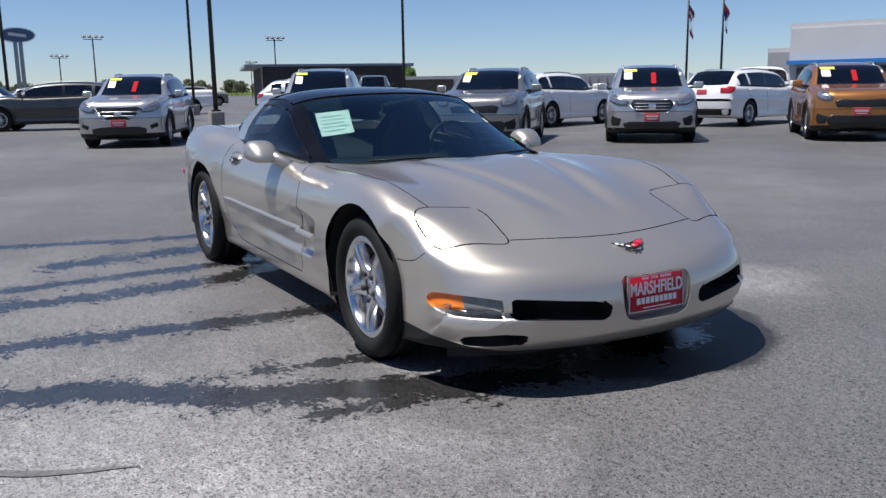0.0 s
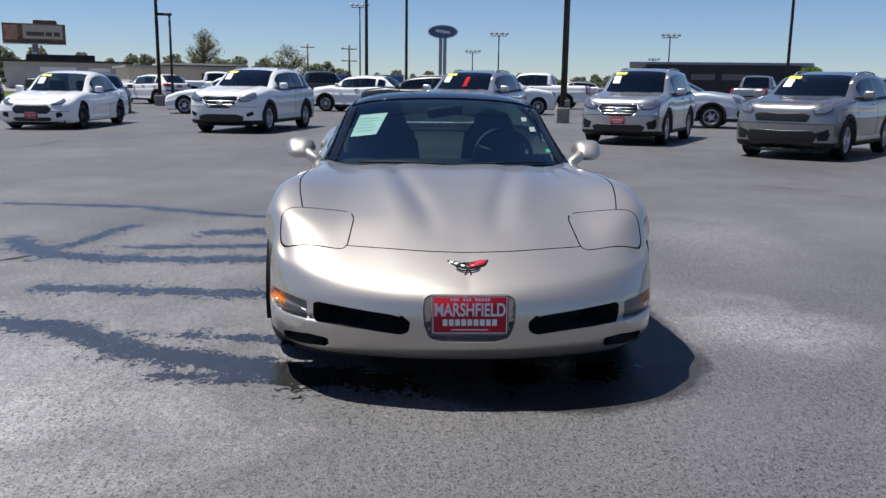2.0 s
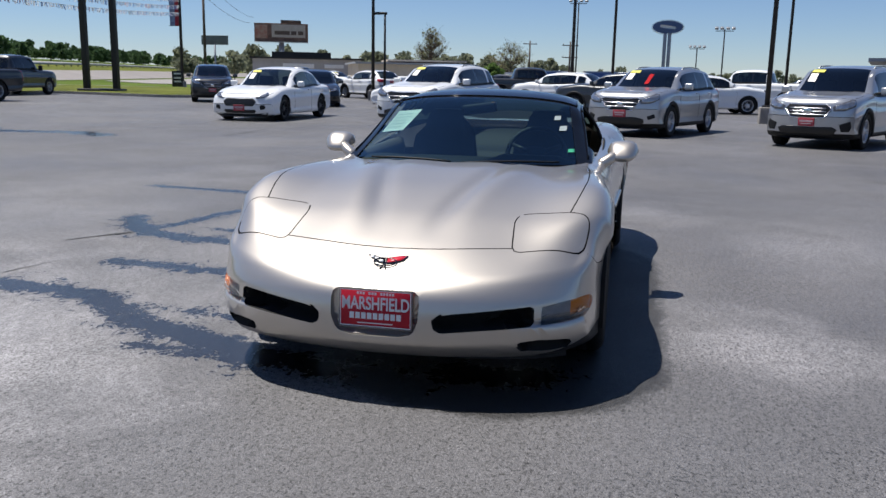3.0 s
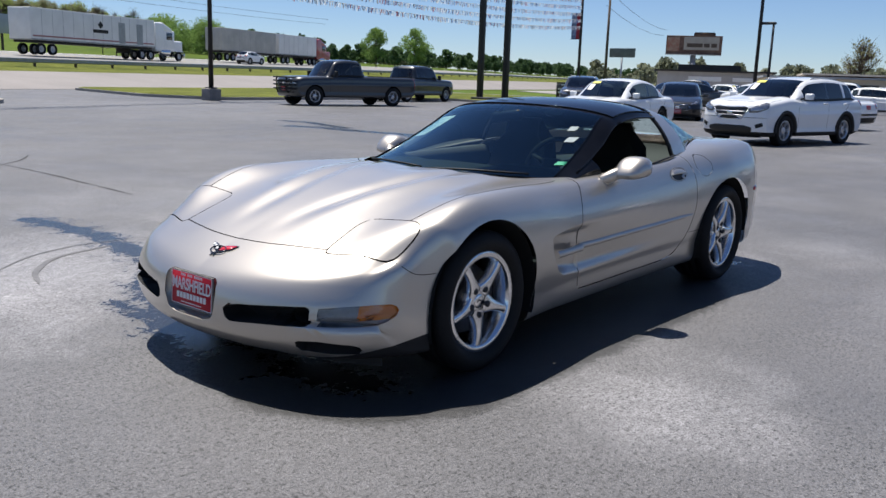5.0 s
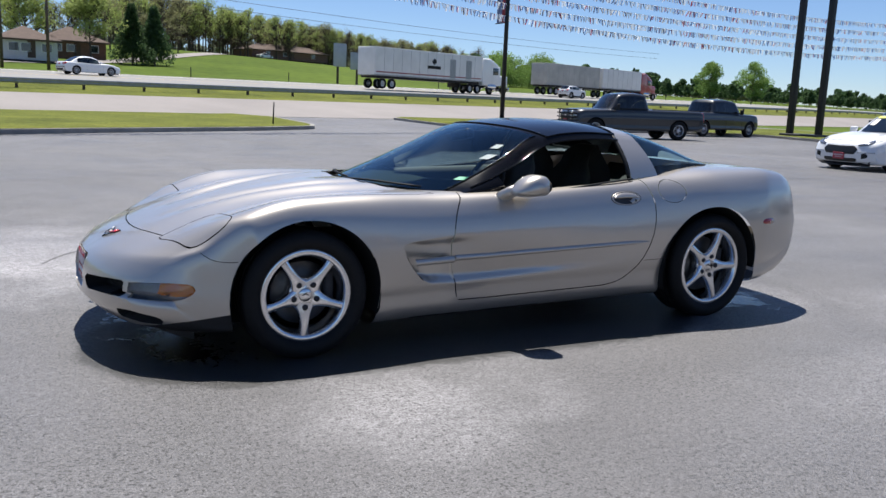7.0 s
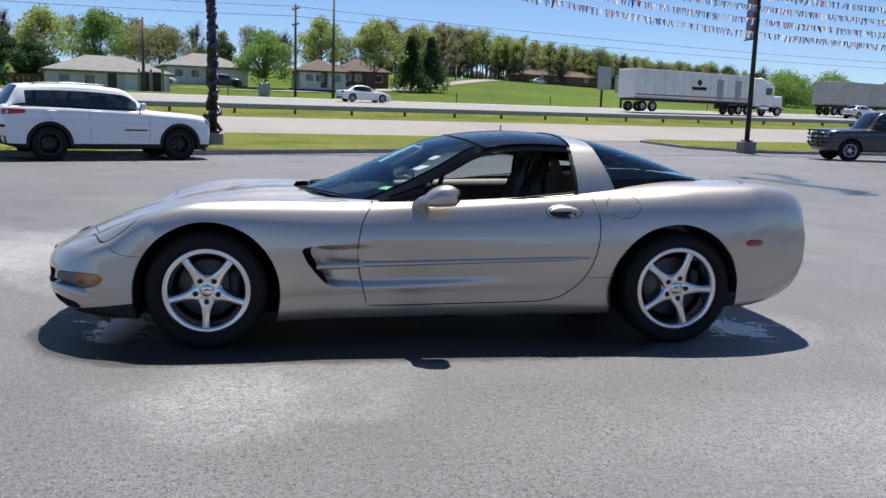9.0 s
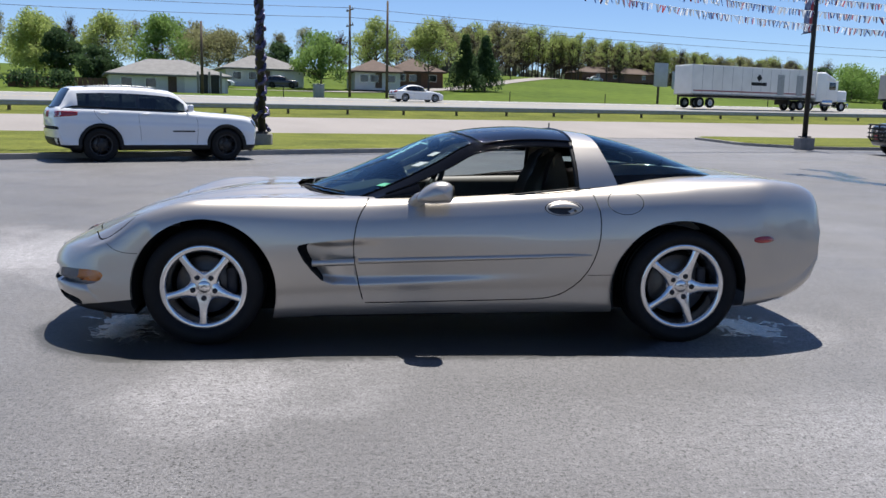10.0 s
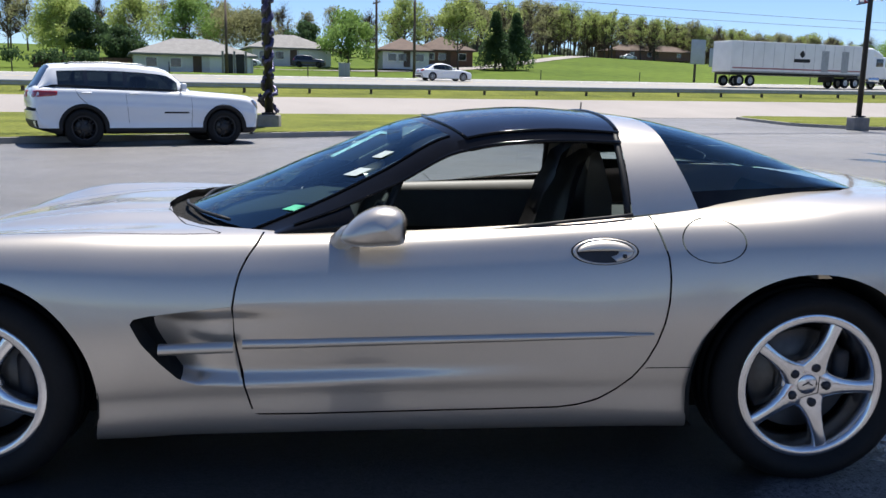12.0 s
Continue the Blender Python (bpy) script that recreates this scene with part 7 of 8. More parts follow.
for y, z, w, h in ((-0.15, 8.05, 2.5, 0.62), (-2.05, 8.05, 0.9, 0.62), (-3.2, 8.05, 0.9, 0.62)):
    part("lettering_bar", box((-0.22, y, z), (0.04, w, h)), WOOD_POLE, bb, smooth=False)
part("catwalk", box((-0.5, 0, 6.5), (0.6, 8.9, 0.12), 0.02), GREY_STEEL, bb)
rs = thing("road_sign", "two-post grey road sign seen from behind", "road sign", at=pose(39.2, 100.0, land(39.2, 100.0), 0, 0, 18))
for s, h in ((-1.6, 4.9), (1.6, 4.3)):
    part("post", box((s, 0, 2.2), (0.22, 0.22, 4.6), 0.02), WOOD_POLE, rs)
    part("panel", box((s - 0.2 * math.copysign(1, s), -0.15, h - 1.35), (2.1, 0.06, 2.9 if s < 0 else 2.2), 0.01), mat("sheet aluminium", (0.40, 0.43, 0.46), 0.5, 0.4, vary=0.15, scale=1), rs)
small = thing("road_sign", "distant dark panel sign on a post", "road sign", at=pose(101.6, 53.7, ground_z(101.6, 53.7)))
part("post", tube((0, 0, 0), (0, 0, 5.0), 0.12, 0.12, 8), GREY_STEEL, small)
part("panel", box((0, 0, 5.5), (0.15, 3.8, 1.2), 0.02), mat("green-grey sign", (0.10, 0.13, 0.12), 0.6, vary=0.3, scale=1), small)


# utility poles and wires
def utility_pole(x, y, top, arms=1):
    z = ground_z(x, y)
    p = thing("utility_pole", "weathered timber utility pole with cross-arm", "utility pole", at=pose(x, y, z, 0, 0, 18))
    part("pole", tube((0, 0, 0), (0, 0, top - z), 0.16, 0.11, 10), WOOD_POLE, p)
    for k in range(arms):
        part("cross_arm", box((0, 0, top - z - 0.5 - 1.6 * k), (0.12, 2.2, 0.12), 0.01), WOOD_POLE, p)
        for s in (-0.95, 0, 0.95):
            part("insulator", tube((0, s, top - z - 0.44 - 1.6 * k), (0, s, top - z - 0.22 - 1.6 * k), 0.05, 0.03, 8), GREY_STEEL, p)
    return Vector((x, y, top - 0.3))


pole_tops = [utility_pole(-70, 62, 11.5), utility_pole(-16.2, 88.5, 10.2, 0), utility_pole(-0.7, 88.5, 12.3, 2), utility_pole(3.2, 86.0, 12.6, 0), utility_pole(74.4, 40.9, 10.3), utility_pole(114.6, 7.8, 6.3, 2), utility_pole(134.0, 15.6, 7.2)]
for a, c in ((pole_tops[0], pole_tops[2]), (pole_tops[2], Vector((120, 132, 12.5))), (pole_tops[4], Vector((140, 66, 11)))):
    for k in (-0.7, 0.7):
        w = thing("power_line", "sagging power line between poles", "cable")
        bm = bmesh.new()
        add_path_tube(bm, [a.lerp(c, t) + Vector((0, k * 0.6, -1.2 * 4 * t * (1 - t) * 0.6 - (0.9 if k > 0 else 0))) for t in np.linspace(0, 1, 20)], 0.022, 4)
        part("wire", bm, BLACK_PLASTIC, w)

# flags by the showroom
def flag_pole(x, y, h, mats, label):
    p = thing("flag_pole", label, "flagpole", at=pose(x, y, 0))
    part("pole", tube((0, 0, 0), (0, 0, h), 0.09, 0.05, 10), BLACK_POLE, p)
    for k, m in enumerate(mats):
        P = [[(0.10 * math.sin(5 * t + k), -0.05 - 0.42 * t, h - 1.2 - 0.28 * k - 0.9 * t - dz) for t in np.linspace(0, 1, 6)] for dz in (0, 0.28)]
        part("flag_stripe", grid_bm(P), m, p)


FLAG_RED, FLAG_NAVY = mat("red flag cloth", (0.40, 0.03, 0.04), 0.8), mat("navy flag cloth", (0.03, 0.04, 0.14), 0.8)
flag_pole(37.6, -40.2, 7.8, [FLAG_NAVY, FLAG_RED, WHITE_PAINT, FLAG_RED, WHITE_PAINT, FLAG_RED], "flagpole with a limp striped flag")
flag_pole(36.0, -41.7, 7.8, [FLAG_RED, FLAG_RED, FLAG_NAVY, FLAG_NAVY, FLAG_NAVY], "flagpole with a limp dark flag")
ban = thing("banner", "blue and white banner hung between the flagpoles", "banner")
P = [[(37.5 - 1.5 * t, -40.3 - 1.4 * t, z - 0.35 * math.sin(math.pi * t)) for t in np.linspace(0.02, 0.98, 9)] for z in (0.75, 1.95)]
part("cloth", grid_bm(P), mat("blue printed cloth", (0.07, 0.11, 0.30), 0.8, color2=(0.45, 0.50, 0.60), scale=1.6), ban)


# ---- buildings ----
ROOF_GREY = mat("grey shingle roof", (0.21, 0.205, 0.20), 0.9, vary=0.25, scale=1.5, fine=0.15, fine_scale=8)
ROOF_BROWN = mat("brown shingle roof", (0.11, 0.075, 0.06), 0.9, vary=0.25, scale=1.5, fine=0.15, fine_scale=8)
SIDING = mat("pale grey siding", (0.60, 0.59, 0.60), 0.8, vary=0.12, scale=1)
BRICK_WALL = mat("brown brick wall", (0.20, 0.11, 0.08), 0.9, vary=0.3, scale=2)
TAN_WALL = mat("tan metal cladding", (0.62, 0.53, 0.42), 0.8, vary=0.15, scale=0.6)
DARK_WALL = mat("dark grey block wall", (0.040, 0.038, 0.037), 0.85, vary=0.3, scale=0.8, fine=0.15, fine_scale=5)
LIGHT_METAL = mat("pale corrugated metal", (0.34, 0.35, 0.37), 0.6, 0.2, vary=0.12, scale=0.6)
WHITE_CLAD = mat("white composite cladding", (0.50, 0.51, 0.53), 0.5, vary=0.06, scale=0.7)
WINDOW_DARK = mat("dark window glass", (0.02, 0.025, 0.03), 0.08, coat=1.0)
BLUE_TRIM = mat("blue fascia", (0.02, 0.17, 0.50), 0.4, vary=0.08, scale=1)


def house(x, y, yaw, w, d, wall_h, roof_h, wall_m, roof_m, label, garage=True, z=None):
    z = ground_z(x, y) if z is None else z
    hs = thing("house", label, "house", "houses across the highway", at=pose(x, y, z - 0.1, 0, 0, yaw))
    part("wall", box((0, 0, wall_h / 2), (w, d, wall_h + 0.4)), wall_m, hs, smooth=False)
    bm = bmesh.new()
    o, rl = 0.5, max(0.1, w - d) / 2
    eave = [bm.verts.new((sx * (w / 2 + o), sy * (d / 2 + o), wall_h)) for sx, sy in ((-1, -1), (1, -1), (1, 1), (-1, 1))]
    low = [bm.verts.new((v.co.x, v.co.y, wall_h - 0.22)) for v in eave]
    r0, r1 = bm.verts.new((-rl, 0, wall_h + roof_h)), bm.verts.new((rl, 0, wall_h + roof_h))
    for f in ((eave[0], eave[1], r1, r0), (eave[1], eave[2], r1), (eave[2], eave[3], r0, r1), (eave[3], eave[0], r0)):
        bm.faces.new(f)
    for i in range(4):
        bm.faces.new((eave[i], low[i], low[(i + 1) % 4], eave[(i + 1) % 4]))
    bm.faces.new(low)
    bmesh.ops.recalc_face_normals(bm, faces=bm.faces)
    part("roof", bm, roof_m, hs, smooth=False)
    xs = [-w * 0.30, -w * 0.08, w * 0.30] if not garage else [-w * 0.36, -w * 0.16]
    for k in xs:
        win = part("window", box((k, -d / 2 - 0.03, wall_h * 0.58), (1.3, 0.08, 1.15)), WHITE_PAINT, hs, smooth=False)
        part("pane", box((k, -d / 2 - 0.06, wall_h * 0.58), (1.12, 0.06, 0.97)), WINDOW_DARK, win, smooth=False)
    part("door", box((w * 0.02, -d / 2 - 0.03, 1.15), (0.95, 0.08, 2.1)), ROOF_BROWN, hs, smooth=False)
    if garage:
        part("garage_door", box((w * 0.30, -d / 2 - 0.03, 1.2), (4.6, 0.08, 2.2)), WHITE_PAINT, hs, smooth=False)


house(-22.5, 101.0, 17, 13.0, 9.0, 2.3, 1.9, SIDING, ROOF_GREY, "low pale house with a grey hipped roof", z=2.7)
house(-14.0, 124.5, 17, 11.0, 8.5, 2.5, 2.0, SIDING, ROOF_GREY, "pale house with garage and grey hipped roof", z=4.5)
house(2.6, 121.0, 10, 6.5, 7.0, 2.4, 1.8, SIDING, ROOF_BROWN, "small pale house half hidden by a tree", False, z=4.5)
house(9.5, 138.0, 8, 8.5, 8.0, 2.5, 2.2, BRICK_WALL, ROOF_BROWN, "brown house behind the trees", False, z=5.3)
house(74.0, 237.5, 18, 26.0, 9.0, 2.2, 1.9, BRICK_WALL, ROOF_BROWN, "long low brick house on the rise", False, z=11.0)


cabinet = thing("utility_cabinet", "pale grey utility cabinet standing beyond the highway", "cabinet", at=pose(-3.7, 80.4, ground_z(-3.7, 80.4), 0, 0, 18))
part("body", box((0, 0, 0.60), (0.98, 0.60, 1.30), 0.03), LIGHT_METAL, cabinet)
part("door", box((-0.23, -0.31, 0.62), (0.44, 0.03, 1.12), 0.01), LIGHT_METAL, cabinet)
part("door", box((0.23, -0.31, 0.62), (0.44, 0.03, 1.12), 0.01), LIGHT_METAL, cabinet)
part("lid", box((0, 0, 1.27), (1.06, 0.68, 0.07), 0.02), GREY_STEEL, cabinet)
screen_wall = thing("yard_screen", "dark board screen between pale grey posts beside the pale house", "screen", at=pose(-16.3, 93.8, 2.6, 0, 0, 17))
for k in (-1.25, 0.0, 1.25):
    part("post", box((k, 0, 1.25), (0.22, 0.22, 2.7), 0.02), CONCRETE, screen_wall)
for k in (-0.62, 0.62):
    part("panel", box((k, 0, 1.20), (0.92, 0.06, 2.2), 0.01), DARK_WALL, screen_wall)


def building(name, label, x0, y0, x1, y1, h, depth, wall_m, roof_m, overhang=0.0, z=0.0):
    """A flat-roofed building: its front wall runs from (x0, y0) to (x1, y1), its depth lies behind."""
    a, c = Vector((x0, y0)), Vector((x1, y1))
    w = (c - a).length
    d = (c - a).normalized()
    b = thing(name, label, "building", at=Matrix.Translation((x0, y0, z)) @ pose(0, 0, 0, 0, 0, math.degrees(math.atan2(d.y, d.x))))
    part("wall", box((w / 2, depth / 2, h / 2 - 0.1), (w, depth, h + 0.2)), wall_m, b, smooth=False)
    part("roof", box((w / 2, depth / 2 - overhang * 0.3, h + 0.10), (w + overhang, depth + overhang, 0.22)), roof_m, b, smooth=False)
    return b, w


# walls run so that their front faces the lot (towards smaller x)
db, w = building("office_building", "dark single-storey block building with an overhanging pale roof edge", 50.0, -25.5, 52.5, -16.0, 2.75, -14.0, DARK_WALL, LIGHT_METAL, 2.2)
for k, (p, wd) in enumerate(((0.62, 1.5), (0.38, 2.3))):
    part("lettering_bar", box((w * p, 0.05, 1.95), (wd, 0.08, 0.38)), mat("weathered letters", (0.14, 0.13, 0.13), 0.7), db, "plain bar in place of worn lettering", smooth=False)
wh, w = building("warehouse", "long pale metal warehouse behind the lot", 51.5, -47.5, 62.0, -31.5, 1.95, -30.0, LIGHT_METAL, LIGHT_METAL, 0.3)
for k in range(26):
    part("rib", box((w * (k + 0.5) / 26, 0.04, 0.95), (0.10, 0.08, 1.9)), LIGHT_METAL, wh, smooth=False)
part("dark_bay", box((w - 2.2, 0.05, 0.95), (4.2, 0.14, 1.85)), DARK_WALL, wh, smooth=False)
sr, w = building("showroom", "white dealer showroom with a blue fascia stripe", 9.0, -32.0, 19.2, -27.4, 3.3, -14.0, WHITE_CLAD, WHITE_CLAD, 0.1)
part("fascia", box((w / 2, 0.10, 1.95), (w + 0.1, 0.25, 0.16)), BLUE_TRIM, sr, "blue stripe", smooth=False)
part("shopfront", box((w / 2, 0.05, 0.9), (w * 0.94, 0.14, 1.7)), WINDOW_DARK, sr, "dark shop window", smooth=False)
for k in range(5):
    part("mullion", box((w * (0.08 + 0.21 * k), 0.13, 0.9), (0.10, 0.08, 1.75)), WHITE_PAINT, sr, smooth=False)
sr2, w2 = building("showroom_annexe", "grey annexe beside the showroom", 19.4, -40.5, 27.5, -36.0, 2.75, -12.0, LIGHT_METAL, WHITE_CLAD, 0.1)
part("lettering_bar", box((w2 - 2.0, 0.05, 1.35), (2.4, 0.10, 0.42)), mat("blue-grey lettering", (0.16, 0.22, 0.36), 0.5), sr2, smooth=False)
tb, w = building("shed", "low tan metal building with a shallow roof", 90.0, 30.0, 95.0, 18.5, 2.6, 14.0, TAN_WALL, LIGHT_METAL, 0.8)
part("dark_bay", box((w * 0.75, -0.05, 1.1), (3.4, 0.2, 1.9)), DARK_WALL, tb, smooth=False)
building("tan_canopy", "tan flat canopy building in the distance", 101.0, 29.0, 104.0, 21.0, 3.1, 10.0, BRICK_WALL, TAN_WALL, 1.5)
lb, w = building("diner", "low grey roadside building with a sign band", 104.0, 49.5, 109.5, 36.0, 3.0, 14.0, mat("grey stucco", (0.46, 0.44, 0.43), 0.85, vary=0.2, scale=0.6), DARK_WALL, 0.8, 0.3)
part("lettering_bar", box((w * 0.42, -0.06, 2.1), (4.2, 0.12, 0.6)), WHITE_PAINT, lb, smooth=False)
part("lettering_bar", box((w * 0.75, -0.06, 2.1), (2.6, 0.12, 0.5)), WHITE_PAINT, lb, smooth=False)
part("parapet", box((w * 0.45, 3, 3.5), (8.0, 4.0, 0.9)), DARK_WALL, lb, smooth=False)
for k, (yy, ww) in enumerate(((3.0, 5.2), (10.0, 4.6))):
    building("blue_building", "distant low blue-fronted building", 114.8, yy - ww / 2, 114.4, yy + ww / 2, 2.2, -8.0, mat("blue metal wall", (0.05, 0.12, 0.33), 0.6, vary=0.2, scale=0.6), LIGHT_METAL, 0.4)
building("white_shed", "distant white gabled sheds", 118.5, 14.0, 118.0, 20.0, 1.9, -9.0, WHITE_CLAD, WHITE_CLAD, 0.5)

# ---- guard rail along the highway ----
rail = thing("guard_rail", "galvanised guard rail on short posts along the highway", "guard rail")
prof = [(0.0, 0.30), (-0.05, 0.36), (-0.05, 0.42), (0.0, 0.46), (-0.05, 0.50), (-0.05, 0.56), (0.0, 0.62)]
P = []
for u in np.arange(-160, 330, 5.0):
    x, y = xy(49.3, u)
    z = land(x, y)
    P.append([(x + 0.322 * d, y - 0.947 * d * -1, z + h) for d, h in prof])
part("beam", grid_bm(P), GREY_STEEL, rail)
post_me = mesh_of("rail_post", box((0, 0, 0.18), (0.16, 0.16, 0.80), 0.01))
post_me.materials.append(WOOD_POLE)
for u in np.arange(-120, 260, 4.0):
    x, y = xy(49.45, u)
    o = part("rail_post", post_me, WOOD_POLE, rail)
    o.location = (x, y, land(x, y))
# thin delineators beyond the far lane
dl_me = mesh_of("delineator", box((0, 0, 0.5), (0.09, 0.05, 1.1), 0.01))
dl_me.materials.append(BLACK_POLE)
for k, u in enumerate(np.arange(-30, 150, 12.0)):
    x, y = xy(74.0, u)
    o = tagged(part("delineator", dl_me, BLACK_POLE), "thin dark delineator post on the highway verge", "post", "delineators")
    o.location = (x, y, land(x, y))
# pale drive up the rise to the brick house
P = [[(x + dx, y, land(x + dx, y) + 0.06) for dx in (-2.2, 2.2)] for x, y in [tuple(p) for p in through_points([(-40, 106), (-5, 112), (12, 128), (30, 165), (48, 205), (58, 228)], 40)]]
tagged(part("drive", grid_bm(P), CONCRETE_ROAD), "pale drive curving up to the brick house", "drive", kind="structure")

# ---- trees ----
LEAF_YELLOW = leaf("young yellow-green leaves", (0.41, 0.48, 0.17), (0.28, 0.34, 0.11))
LEAF_GREEN = leaf("fresh green leaves", (0.25, 0.37, 0.11), (0.16, 0.25, 0.07))
LEAF_DARK = leaf("dark green leaves", (0.085, 0.14, 0.060), (0.048, 0.088, 0.038))
LEAF_OLIVE = leaf("olive spring leaves", (0.33, 0.33, 0.165), (0.22, 0.22, 0.115), 0.4)
# distance haze is painted in: paler, greyer leaf colour for the far trees
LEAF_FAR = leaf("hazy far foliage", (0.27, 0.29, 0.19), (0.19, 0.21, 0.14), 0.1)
BARK = mat("grey-brown bark", (0.11, 0.085, 0.065), 0.95, vary=0.35, scale=4)


def add_leaves(bm, c, r, n, size, rn, flat=1.0):
    for _ in range(n):
        d = Vector((rn.gauss(0, 1), rn.gauss(0, 1), rn.gauss(0, 1) * flat)).normalized() * r * rn.random() ** 0.4
        p = Vector(c) + d
        q = Euler((rn.uniform(0, 6.3), rn.uniform(0, 6.3), rn.uniform(0, 6.3))).to_matrix()
        s = size * rn.uniform(0.6, 1.3)
        bm.faces.new([bm.verts.new(p + q @ Vector(v)) for v in ((-s, -s * 0.6, 0), (s, -s * 0.5, 0), (s * 0.8, s * 0.6, s * 0.2), (-s * 0.7, s * 0.55, 0))])


def crown_shapes(kind, h, w, rn):
    """Clump places: (centre, radius)."""
    out = []
    if kind == "conifer":
        for k in range(34):
            t = k / 33
            z = h * (0.10 + 0.88 * t)
            rr = w / 2 * (1 - t) * rn.uniform(0.5, 1.0)
            a = k * 2.4
            out.append(((rr * math.cos(a), rr * math.sin(a), z), w * 0.15 * (1.15 - 0.8 * t) + 0.15))
        return out
    n, base = (34, 0.22) if kind != "thin" else (36, 0.38)
    if kind == "low":
        n, base = 46, 0.06
    for k in range(n):
        t = rn.random() ** 0.8
        z = base + (0.97 - base) * t
        env = math.sin(math.pi * min(1, 0.18 + 0.80 * t)) ** 0.7
        rr = w / 2 * env * math.sqrt(rn.uniform(0.05, 1.0)) * rn.uniform(0.75, 1.08)
        a = rn.uniform(0, math.tau)
        out.append(((rr * math.cos(a), rr * math.sin(a), z * h), w * rn.uniform(0.085, 0.15)))
    return out


def tree_meshes(kind, h, w, seed, leaf_n=250, leaf=0.130, limbs=True):
    rn = random.Random(seed)
    clumps = crown_shapes(kind, h, w, rn)
    tb, lb = bmesh.new(), bmesh.new()
    lean = Vector((rn.uniform(-0.3, 0.3), rn.uniform(-0.3, 0.3), 0))
    spine = [Vector((0, 0, -0.2)), Vector((0, 0, h * 0.22)) + lean * 0.3, Vector((0, 0, h * 0.5)) + lean, Vector((0, 0, h * 0.86)) + lean * 1.2]
    rad = [0.030 * h * 0.62, 0.020 * h * 0.62, 0.013 * h * 0.62, 0.004 * h]
    for a, c, r0, r1 in zip(spine, spine[1:], rad, rad[1:]):
        add_tube(tb, a, c, r0, r1, 7, False)
    for (c, r) in clumps:
        c = Vector(c)
        if kind != "conifer" and limbs:
            z0 = max(h * 0.2, min(h * 0.75, c.z - 0.25 * h * rn.uniform(0.5, 1.0)))
            start = Vector((0, 0, z0)) + lean * (z0 / h)
            mid = start.lerp(c, 0.55) + Vector((0, 0, -0.04 * h))
            add_tube(tb, start, mid, 0.008 * h, 0.005 * h, 5, False)
            add_tube(tb, mid, c, 0.005 * h, 0.002 * h, 4, False)
            if kind in ("thin", "bare"):
                for _ in range(22 if kind == "bare" else 3):
                    add_tube(tb, mid, c + Vector((rn.gauss(0, r), rn.gauss(0, r), rn.gauss(0.1, 0.8 * r))), 0.0028 * h, 0.0012 * h, 3, False)
        n = {"thin": int(leaf_n * 0.62), "bare": int(leaf_n * 0.10)}.get(kind, leaf_n)
        add_leaves(lb, c, r * 1.35, n, leaf, rn, 0.8)
    return mesh_of("trunk", tb), mesh_of("crown", lb, False)


def tree(name, label, kind, h, w, leaf_mat, x, y, seed, group="", **kw):
    tm, lm = tree_meshes(kind, h, w, seed, **kw)
    t = thing(name, label, "tree", group, at=pose(x, y, ground_z(x, y), 0, 0, seed * 37))
    part("trunk", tm, BARK, t)
    part("crown", lm, leaf_mat, t)
    return t


